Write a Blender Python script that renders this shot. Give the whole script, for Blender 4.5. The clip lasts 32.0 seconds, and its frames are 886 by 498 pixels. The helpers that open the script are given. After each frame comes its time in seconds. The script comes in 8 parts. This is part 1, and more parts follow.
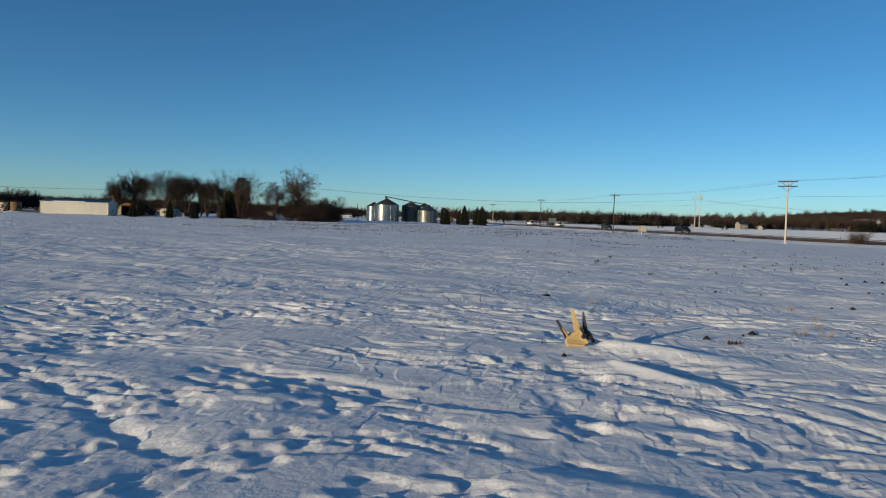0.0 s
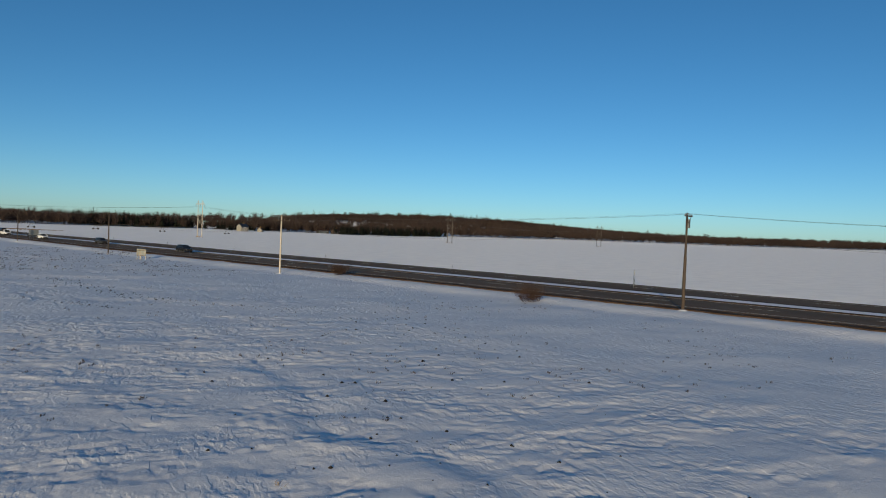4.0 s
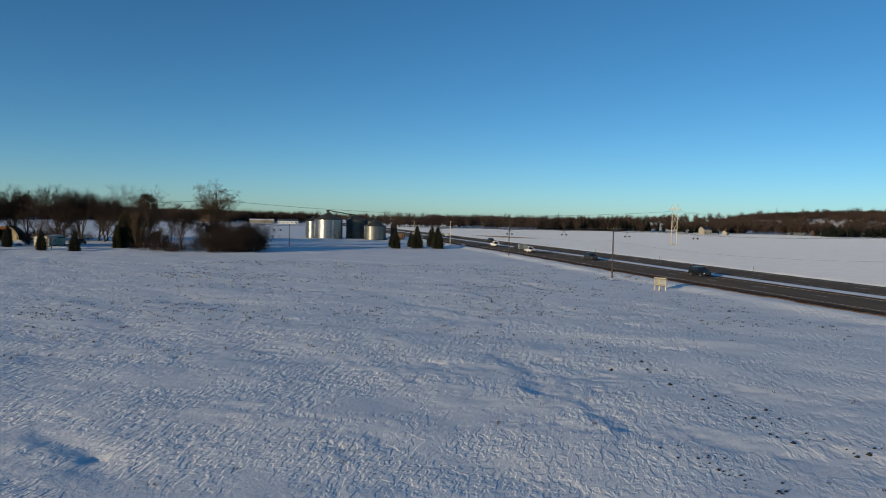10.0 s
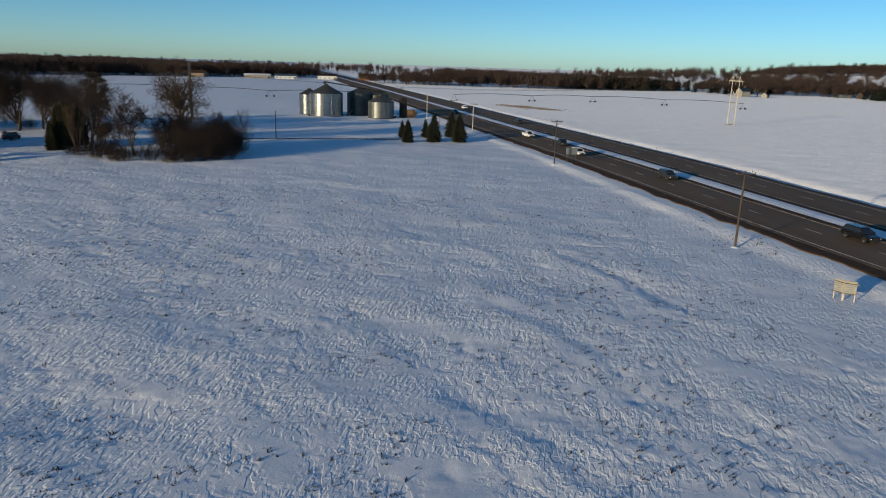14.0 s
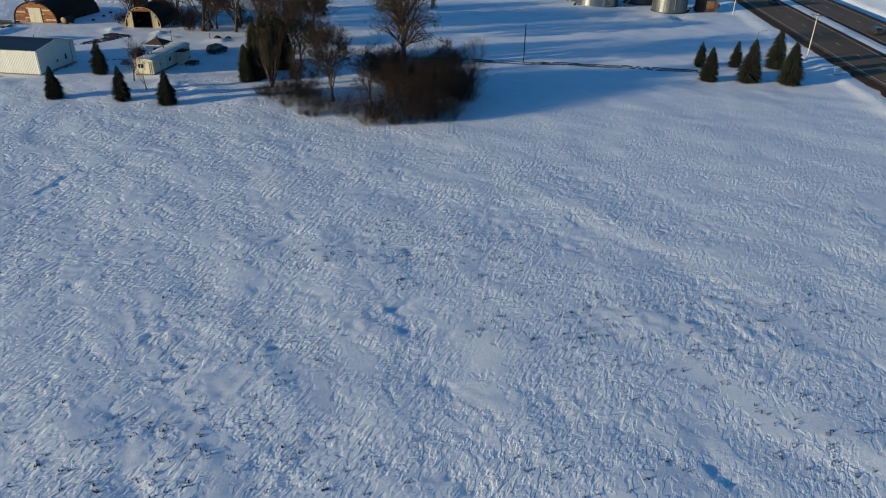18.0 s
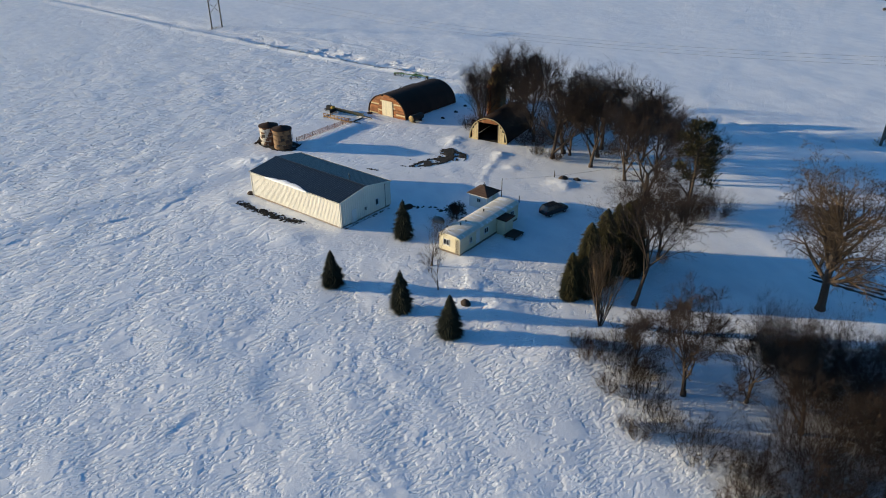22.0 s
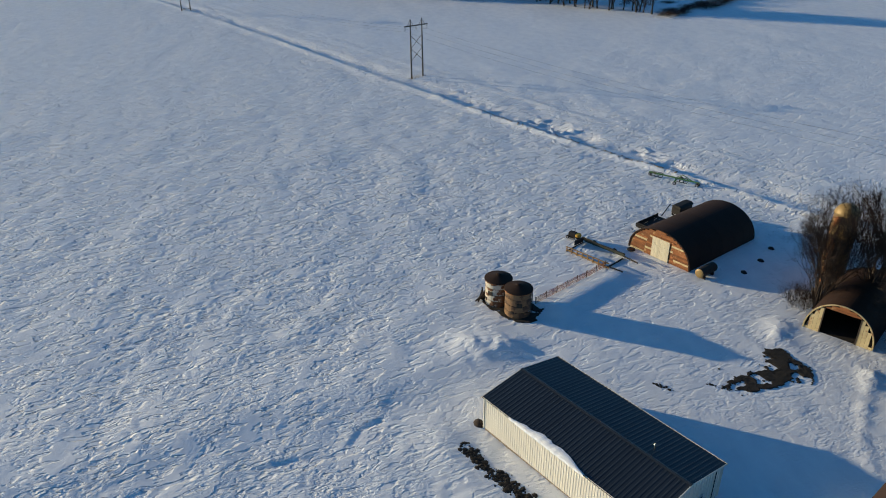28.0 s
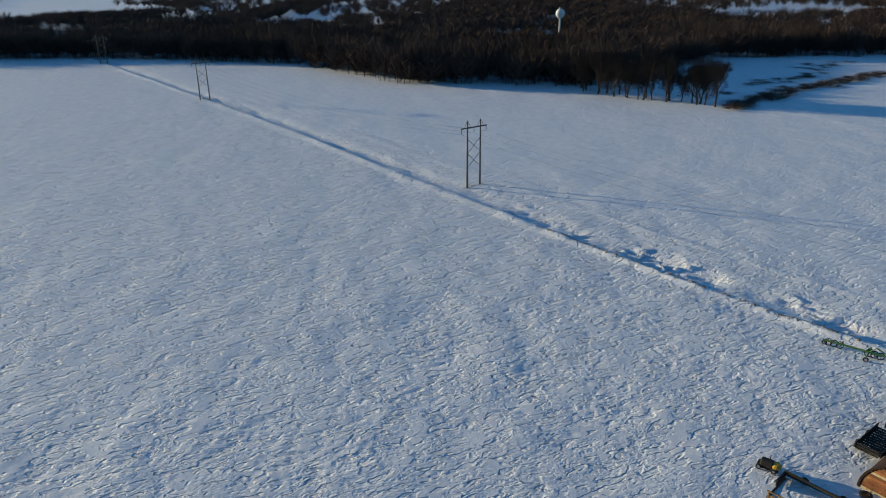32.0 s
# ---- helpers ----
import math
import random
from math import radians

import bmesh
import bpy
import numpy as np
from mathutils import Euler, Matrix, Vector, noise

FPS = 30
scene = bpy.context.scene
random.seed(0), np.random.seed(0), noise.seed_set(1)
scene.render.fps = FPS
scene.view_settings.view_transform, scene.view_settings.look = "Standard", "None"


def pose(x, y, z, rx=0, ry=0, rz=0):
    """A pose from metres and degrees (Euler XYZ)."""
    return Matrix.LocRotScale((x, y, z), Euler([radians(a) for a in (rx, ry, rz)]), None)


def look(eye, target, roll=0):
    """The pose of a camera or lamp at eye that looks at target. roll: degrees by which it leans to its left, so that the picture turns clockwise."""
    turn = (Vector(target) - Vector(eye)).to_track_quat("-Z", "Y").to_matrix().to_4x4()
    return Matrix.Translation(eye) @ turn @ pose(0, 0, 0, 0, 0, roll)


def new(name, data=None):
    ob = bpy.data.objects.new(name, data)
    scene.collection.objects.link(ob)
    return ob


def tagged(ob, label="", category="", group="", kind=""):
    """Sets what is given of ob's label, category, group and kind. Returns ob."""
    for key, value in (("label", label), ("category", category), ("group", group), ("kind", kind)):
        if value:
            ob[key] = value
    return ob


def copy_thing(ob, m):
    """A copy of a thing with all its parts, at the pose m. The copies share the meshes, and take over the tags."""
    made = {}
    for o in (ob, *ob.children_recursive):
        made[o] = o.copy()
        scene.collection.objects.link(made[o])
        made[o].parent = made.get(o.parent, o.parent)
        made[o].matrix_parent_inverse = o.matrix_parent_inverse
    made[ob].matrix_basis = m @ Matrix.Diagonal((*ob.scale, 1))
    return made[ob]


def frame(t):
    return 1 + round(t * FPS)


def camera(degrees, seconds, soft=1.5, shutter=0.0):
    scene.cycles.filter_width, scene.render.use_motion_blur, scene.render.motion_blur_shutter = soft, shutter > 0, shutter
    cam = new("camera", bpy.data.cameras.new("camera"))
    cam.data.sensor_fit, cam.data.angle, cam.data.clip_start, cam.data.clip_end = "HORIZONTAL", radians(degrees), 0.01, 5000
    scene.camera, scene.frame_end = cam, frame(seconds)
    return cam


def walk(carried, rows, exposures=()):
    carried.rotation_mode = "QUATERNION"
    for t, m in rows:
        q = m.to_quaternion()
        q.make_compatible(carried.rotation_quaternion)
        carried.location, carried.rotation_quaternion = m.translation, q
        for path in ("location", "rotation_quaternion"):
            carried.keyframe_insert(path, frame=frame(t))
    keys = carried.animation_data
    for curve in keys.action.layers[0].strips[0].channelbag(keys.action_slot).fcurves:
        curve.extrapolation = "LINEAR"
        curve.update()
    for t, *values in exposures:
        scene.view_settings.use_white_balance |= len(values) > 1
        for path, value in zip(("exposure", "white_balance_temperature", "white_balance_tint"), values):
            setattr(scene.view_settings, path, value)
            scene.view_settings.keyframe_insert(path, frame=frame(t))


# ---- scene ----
# The camera and its flight over the field: seconds, x, y, z, yaw, pitch, roll (degrees).
PATH = [
    (0, -0.00, -0.00, 2.27, -1.28, -2.51, 1.66),
    (0.5, -0.03, -0.01, 2.91, -2.30, -2.48, 1.69),
    (1, -0.03, 0.00, 3.56, -5.12, -2.41, 1.72),
    (1.5, -0.02, 0.10, 4.23, -8.77, -2.24, 1.65),
    (2, -0.00, 0.14, 4.94, -14.55, -2.06, 1.81),
    (2.5, -0.02, 0.11, 5.68, -24.18, -1.80, 2.05),
    (3, -0.03, 0.10, 6.44, -34.15, -1.56, 2.19),
    (3.5, 0.08, 0.34, 7.36, -40.58, -1.39, 2.32),
    (5.5, 3.46, 6.28, 7.89, -33.13, -1.72, 1.91),
    (6, 3.99, 9.12, 7.79, -21.71, -2.05, 1.65),
    (6.5, 4.15, 12.39, 7.66, -14.81, -2.20, 1.58),
    (7, 4.04, 15.88, 7.65, -11.86, -2.30, 1.58),
    (7.5, 3.81, 19.73, 7.61, -8.93, -2.38, 1.54),
    (8, 3.43, 23.63, 7.57, -5.79, -2.42, 1.53),
    (8.5, 3.00, 27.92, 7.61, -5.31, -2.43, 1.47),
    (9, 2.74, 32.19, 8.01, -5.17, -2.48, 1.39),
    (9.5, 2.46, 36.84, 8.89, -5.12, -2.52, 1.33),
    (10, 2.27, 41.49, 10.12, -5.07, -2.54, 1.25),
    (10.5, 2.10, 46.16, 11.34, -5.02, -2.50, 1.38),
    (11, 2.08, 51.08, 12.63, -4.93, -2.53, 1.33),
    (11.5, 1.92, 56.03, 14.19, -4.88, -2.55, 1.31),
    (12, 1.63, 61.01, 15.66, -4.91, -2.54, 1.27),
    (12.5, 1.51, 66.31, 16.88, -4.87, -2.69, 1.26),
    (13, 1.37, 71.98, 17.88, -4.86, -5.37, 1.46),
    (13.5, 1.35, 78.11, 18.73, -4.90, -9.85, 1.52),
    (15.5, 0.92, 100.25, 26.01, -2.70, -26.68, 1.89),
    (16, 0.99, 106.94, 26.63, 7.39, -27.65, 1.47),
    (16.5, 0.50, 113.66, 27.04, 13.09, -27.76, 1.26),
    (17, -0.53, 120.44, 27.88, 14.98, -27.80, 1.23),
    (17.5, -2.08, 127.15, 29.33, 15.66, -27.79, 1.26),
    (18, -3.79, 133.72, 31.06, 15.97, -27.75, 1.22),
    (18.5, -5.75, 140.18, 32.86, 16.02, -27.69, 1.27),
    (19, -8.09, 146.64, 34.71, 17.10, -27.73, 1.28),
    (19.5, -10.45, 152.68, 36.53, 19.94, -27.80, 1.14),
    (20, -13.47, 158.29, 38.47, 27.47, -27.94, 0.88),
    (20.5, -16.77, 163.93, 40.03, 37.09, -27.86, 0.55),
    (21, -19.92, 169.59, 41.52, 41.99, -27.80, 0.10),
    (21.5, -23.18, 174.65, 43.41, 44.64, -27.88, -0.14),
    (22, -26.94, 178.91, 45.29, 47.42, -27.92, -0.31),
    (22.5, -31.11, 182.55, 46.96, 51.99, -27.88, -0.55),
    (23, -35.44, 185.80, 48.28, 56.70, -27.74, -0.77),
    (23.5, -39.90, 188.59, 49.21, 59.57, -27.47, -0.87),
    (24, -44.13, 190.90, 49.58, 60.57, -27.33, -0.84),
    (24.5, -48.09, 192.72, 49.56, 60.69, -27.29, -0.75),
    (26.5, -64.63, 195.98, 49.80, 60.97, -27.26, -0.50),
    (27, -68.81, 196.31, 49.88, 61.10, -27.24, -0.51),
    (27.5, -73.22, 196.43, 49.94, 61.18, -27.26, -0.58),
    (28, -77.60, 196.43, 50.00, 61.21, -27.29, -0.57),
    (28.5, -81.95, 196.42, 50.04, 61.29, -27.31, -0.55),
    (29, -86.49, 196.43, 50.04, 61.30, -27.32, -0.44),
    (29.5, -91.37, 196.95, 49.93, 61.39, -27.39, -0.41),
    (30, -96.24, 197.68, 49.79, 61.45, -27.43, -0.37),
    (30.5, -101.25, 198.82, 49.63, 61.58, -27.47, -0.38),
    (31, -106.58, 200.24, 49.54, 61.66, -27.51, -0.35),
    (31.5, -112.07, 201.87, 49.75, 61.77, -26.03, -0.30),
    (32, -117.58, 203.61, 49.57, 61.92, -21.32, -0.44),
]
cam = camera(64.88, 32.0, soft=1.0)


def flown(x, y, z, yaw, pitch, roll):
    a, b = radians(yaw), radians(pitch)
    return look((x, y, z), (x - math.sin(a) * math.cos(b), y + math.cos(a) * math.cos(b), z + math.sin(b)), roll)


EXPOSURES = [(0, -0.14, 7350, -1), (3, -0.25, 7350, -1), (5, -0.35, 7350, -1), (9, -0.16, 7350, -1), (13, -0.12, 7400, 0), (16, 0.13, 6600, -5), (18, 0.22, 6600, -5), (20, 0.46, 7050, -4), (22, 0.64, 7200, -2), (24, 0.46, 7200, -3), (27, 0.34, 7130, -4), (32, 0.21, 7050, -6)]
walk(cam, [(t, flown(*r)) for t, *r in PATH], EXPOSURES)

# ---- light: low winter sun from the south-west, clear sky ----
SUN_AZ, SUN_EL = 231.0, 8.6
world = bpy.data.worlds.new("winter_sky")
scene.world = world
world.use_nodes = True
wn = world.node_tree
wn.nodes.clear()
sky = wn.nodes.new("ShaderNodeTexSky")
sky.sky_type = "NISHITA"
sky.sun_disc = False
sky.sun_elevation, sky.sun_rotation = radians(SUN_EL), radians(SUN_AZ)
sky.altitude = 1500
sky.air_density, sky.dust_density, sky.ozone_density = 0.7, 1.2, 3.2
bg = wn.nodes.new("ShaderNodeBackground")
bg.inputs["Strength"].default_value = 0.161
crisp = wn.nodes.new("ShaderNodeHueSaturation")
crisp.inputs["Saturation"].default_value = 1.12
wout = wn.nodes.new("ShaderNodeOutputWorld")
wn.links.new(sky.outputs[0], crisp.inputs["Color"])
wn.links.new(crisp.outputs[0], bg.inputs[0])
wn.links.new(bg.outputs[0], wout.inputs[0])
sun = new("sun", bpy.data.lights.new("sun", "SUN"))
sun.data.energy, sun.data.angle, sun.data.color = 4.6, radians(0.6), (1.0, 0.80, 0.60)
SV = Vector((math.sin(radians(SUN_AZ)) * math.cos(radians(SUN_EL)), math.cos(radians(SUN_AZ)) * math.cos(radians(SUN_EL)), math.sin(radians(SUN_EL))))
sun.matrix_world = look(SV * 100, (0, 0, 0))


# ---- materials ----
def ramp_mix(nt, fac, lo, hi):
    m = nt.nodes.new("ShaderNodeMix")
    m.data_type = "RGBA"
    nt.links.new(fac, m.inputs[0])
    m.inputs[6].default_value, m.inputs[7].default_value = (*lo, 1), (*hi, 1)
    return m.outputs[2]


def noise_node(nt, vec, scale, detail=4.0, rough=0.55):
    n = nt.nodes.new("ShaderNodeTexNoise")
    n.inputs["Scale"].default_value, n.inputs["Detail"].default_value, n.inputs["Roughness"].default_value = scale, detail, rough
    nt.links.new(vec, n.inputs["Vector"])
    return n.outputs[0]


def mapped(nt, src, scale=(1, 1, 1), rz=0.0):
    m = nt.nodes.new("ShaderNodeMapping")
    m.vector_type = "TEXTURE"
    m.inputs["Scale"].default_value, m.inputs["Rotation"].default_value = [1 / k for k in scale], (0, 0, rz)
    nt.links.new(src, m.inputs[0])
    return m.outputs[0]


def sharpen(nt, val, lo, hi):
    r = nt.nodes.new("ShaderNodeMapRange")
    r.inputs[1].default_value, r.inputs[2].default_value = lo, hi
    nt.links.new(val, r.inputs[0])
    return r.outputs[0]


def times(nt, a, b):
    m = nt.nodes.new("ShaderNodeMath")
    m.operation = "MULTIPLY"
    nt.links.new(a, m.inputs[0])
    nt.links.new(b, m.inputs[1])
    return m.outputs[0]


def mat(name, col, rough=0.7, metal=0.0, vary=0.25, big=0.6, fine=9.0, bump=0.02, stretch=(1, 1, 1), stain=None, stain_at=(0.52, 0.68), stain_scale=1.4, each=0.0, spec=0.4):
    """A worn surface: colour varied at two scales, an optional stain of another colour, fine relief, and a change from piece to piece."""
    m = bpy.data.materials.new(name)
    m.use_nodes = True
    nt = m.node_tree
    b = nt.nodes["Principled BSDF"]
    tc = nt.nodes.new("ShaderNodeTexCoord")
    vec = mapped(nt, tc.outputs["Object"], stretch)
    n1, n2 = noise_node(nt, vec, big), noise_node(nt, vec, fine, 5)
    add = nt.nodes.new("ShaderNodeMath")
    add.operation = "ADD"
    nt.links.new(n1, add.inputs[0])
    nt.links.new(n2, add.inputs[1])
    f = sharpen(nt, add.outputs[0], 0.6, 1.4)
    lo, hi = [c * (1 - vary) for c in col], [min(1, c * (1 + vary)) for c in col]
    out = ramp_mix(nt, f, lo, hi)
    if stain:
        s = sharpen(nt, noise_node(nt, vec, stain_scale, 6, 0.65), *stain_at)
        mx = nt.nodes.new("ShaderNodeMix")
        mx.data_type = "RGBA"
        nt.links.new(s, mx.inputs[0])
        nt.links.new(out, mx.inputs[6])
        mx.inputs[7].default_value = (*stain, 1)
        out = mx.outputs[2]
    if each:
        oi = nt.nodes.new("ShaderNodeObjectInfo")
        hv = nt.nodes.new("ShaderNodeHueSaturation")
        r = nt.nodes.new("ShaderNodeMapRange")
        r.inputs[3].default_value, r.inputs[4].default_value = 1 - each, 1 + each
        nt.links.new(oi.outputs["Random"], r.inputs[0])
        nt.links.new(r.outputs[0], hv.inputs["Value"])
        nt.links.new(out, hv.inputs["Color"])
        out = hv.outputs[0]
    nt.links.new(out, b.inputs["Base Color"])
    b.inputs["Metallic"].default_value = metal
    b.inputs["Specular IOR Level"].default_value = spec
    rr = nt.nodes.new("ShaderNodeMapRange")
    rr.inputs[3].default_value, rr.inputs[4].default_value = max(0.05, rough - 0.12), min(1, rough + 0.12)
    nt.links.new(n2, rr.inputs[0])
    nt.links.new(rr.outputs[0], b.inputs["Roughness"])
    if bump:
        bp = nt.nodes.new("ShaderNodeBump")
        bp.inputs["Distance"].default_value, bp.inputs["Strength"].default_value = bump, 0.8
        nt.links.new(n2, bp.inputs["Height"])
        nt.links.new(bp.outputs[0], b.inputs["Normal"])
    return m


WIND = radians(-22)


def snow_material(name, relief=1.0):
    """Wind-packed snow: long drifts, carved sastrugi and a fine crust, laid along the wind."""
    m = bpy.data.materials.new(name)
    m.use_nodes = True
    nt = m.node_tree
    b = nt.nodes["Principled BSDF"]
    g = nt.nodes.new("ShaderNodeNewGeometry")
    pos = g.outputs["Position"]
    warp = nt.nodes.new("ShaderNodeTexNoise")
    warp.inputs["Scale"].default_value = 0.155
    nt.links.new(pos, warp.inputs["Vector"])
    off = nt.nodes.new("ShaderNodeVectorMath")
    off.operation = "MULTIPLY_ADD"
    off.inputs[1].default_value = (1.6, 1.6, 0)
    nt.links.new(warp.outputs["Color"], off.inputs[0])
    nt.links.new(pos, off.inputs[2])
    v = off.outputs[0]
    drift = noise_node(nt, mapped(nt, v, (0.14, 0.19, 1), WIND), 1.0, 3, 0.5)
    sparse = sharpen(nt, noise_node(nt, mapped(nt, v, (0.24, 0.36, 1), WIND - 0.3), 1.0, 3, 0.6), 0.47, 0.56)
    large = sharpen(nt, noise_node(nt, mapped(nt, v, (0.85, 1.9, 1), WIND + 1.75), 1.0, 2, 0.5), 0.48, 0.54)
    broad = sharpen(nt, noise_node(nt, mapped(nt, v, (0.11, 0.17, 1), WIND), 1.0, 4, 0.7), 0.44, 0.56)
    fine = sharpen(nt, noise_node(nt, mapped(nt, pos, (1.5, 2.7, 1), WIND + 1.6), 1.0, 2, 0.5), 0.46, 0.54)
    pit, pock = times(nt, large, sparse), times(nt, fine, broad)
    plain = nt.nodes.new("ShaderNodeVectorMath")
    plain.operation = "DOT_PRODUCT"
    plain.inputs[1].default_value = (-1, 0, 0)
    nt.links.new(pos, plain.inputs[0])
    west = nt.nodes.new("ShaderNodeMapRange")
    west.inputs[1].default_value, west.inputs[2].default_value, west.inputs[3].default_value = 25, 100, 0.32
    nt.links.new(plain.outputs["Value"], west.inputs[0])
    start = nt.nodes.new("ShaderNodeVectorMath")
    start.operation = "DISTANCE"
    start.inputs[1].default_value = (4, 14, 0)
    nt.links.new(pos, start.inputs[0])
    packed = nt.nodes.new("ShaderNodeMapRange")
    packed.inputs[1].default_value, packed.inputs[2].default_value, packed.inputs[3].default_value = 30, 100, 0.4
    nt.links.new(start.outputs["Value"], packed.inputs[0])
    pit = times(nt, times(nt, pit, west.outputs[0]), packed.outputs[0])
    pock = times(nt, pock, packed.outputs[0])
    ridge = sharpen(nt, noise_node(nt, mapped(nt, v, (0.34, 0.85, 1), WIND + 1.9), 1.0, 2, 0.5), 0.55, 0.60)
    deep = nt.nodes.new("ShaderNodeMapRange")
    deep.inputs[1].default_value, deep.inputs[2].default_value = 95, 150
    nt.links.new(plain.outputs["Value"], deep.inputs[0])
    ridge = times(nt, ridge, deep.outputs[0])
    eased = nt.nodes.new("ShaderNodeMapRange")
    eased.inputs[3].default_value, eased.inputs[4].default_value = 1.0, 0.85
    nt.links.new(deep.outputs[0], eased.inputs[0])
    pit = times(nt, pit, eased.outputs[0])
    lump = noise_node(nt, mapped(nt, pos, (0.8, 1.1, 1), WIND + 1.3), 1.0, 4, 0.62)
    grit = noise_node(nt, mapped(nt, pos, (4.0, 5.5, 1), WIND + 0.2), 1.0, 3, 0.6)
    crust = noise_node(nt, pos, 9.0, 6, 0.62)

    away = nt.nodes.new("ShaderNodeVectorMath")
    away.operation = "DISTANCE"
    away.inputs[1].default_value = (-117, 257, 0)
    nt.links.new(pos, away.inputs[0])
    wild = nt.nodes.new("ShaderNodeMapRange")
    wild.inputs[1].default_value, wild.inputs[2].default_value, wild.inputs[3].default_value = 32, 48, 0.25
    nt.links.new(away.outputs["Value"], wild.inputs[0])
    across = nt.nodes.new("ShaderNodeVectorMath")
    across.operation = "DOT_PRODUCT"
    across.inputs[1].default_value = (-0.163, 0.987, 0)
    nt.links.new(pos, across.inputs[0])
    beyond = nt.nodes.new("ShaderNodeMapRange")
    beyond.inputs[1].default_value, beyond.inputs[2].default_value, beyond.inputs[3].default_value, beyond.inputs[4].default_value = 334, 352, 1.0, 0.25
    nt.links.new(across.outputs["Value"], beyond.inputs[0])
    east = nt.nodes.new("ShaderNodeVectorMath")
    east.operation = "DISTANCE"
    east.inputs[1].default_value = (-20, 300, 0)
    nt.links.new(pos, east.inputs[0])
    lee = nt.nodes.new("ShaderNodeMapRange")
    lee.inputs[1].default_value, lee.inputs[2].default_value, lee.inputs[3].default_value = 52, 84, 0.25
    nt.links.new(east.outputs["Value"], lee.inputs[0])
    calm = times(nt, beyond.outputs[0], lee.outputs[0])
    rough_patch = nt.nodes.new("ShaderNodeMapRange")
    rough_patch.inputs[3].default_value = 0.3
    nt.links.new(broad, rough_patch.inputs[0])
    lump, grit = times(nt, lump, rough_patch.outputs[0]), times(nt, grit, rough_patch.outputs[0])
    pit, pock, lump, grit, ridge = [times(nt, times(nt, k, wild.outputs[0]), calm) for k in (pit, pock, lump, grit, ridge)]

    def bumped(height, dist, strength, below=None, cut=False):
        bp = nt.nodes.new("ShaderNodeBump")
        bp.invert = cut
        bp.inputs["Distance"].default_value = dist
        if isinstance(strength, float):
            bp.inputs["Strength"].default_value = strength
        else:
            nt.links.new(strength, bp.inputs["Strength"])
        nt.links.new(height, bp.inputs["Height"])
        if below:
            nt.links.new(below, bp.inputs["Normal"])
        return bp.outputs[0]

    n0 = bumped(drift, 0.13 * relief, 0.9)
    n7 = bumped(ridge, 0.28 * relief, 0.9, n0, True)
    n1 = bumped(pit, 0.10 * relief, 0.9, n7, True)
    n6 = bumped(pock, 0.038 * relief, 0.9, n1, True)
    n5 = bumped(lump, 0.034 * relief, 0.9, n6)
    n2 = bumped(grit, 0.018 * relief, 0.8, n5)
    n3 = bumped(crust, 0.019, 0.8, n2)
    nt.links.new(n3, b.inputs["Normal"])
    tint = sharpen(nt, noise_node(nt, mapped(nt, v, (0.2, 0.35, 1), WIND), 1.0, 5), 0.3, 0.75)
    nt.links.new(ramp_mix(nt, tint, (0.72, 0.74, 0.78), (0.84, 0.85, 0.87)), b.inputs["Base Color"])
    b.inputs["Roughness"].default_value = 0.62
    far = nt.nodes.new("ShaderNodeVectorMath")
    far.operation = "DOT_PRODUCT"
    far.inputs[1].default_value = (1, 0.148, 0)
    nt.links.new(pos, far.inputs[0])
    scatter = nt.nodes.new("ShaderNodeMapRange")
    scatter.inputs[1].default_value, scatter.inputs[2].default_value, scatter.inputs[4].default_value = 108, 118, 0.22
    nt.links.new(far.outputs["Value"], scatter.inputs[0])
    nt.links.new(scatter.outputs[0], b.inputs["Diffuse Roughness"])
    b.inputs["Specular IOR Level"].default_value = 0.25
    return m


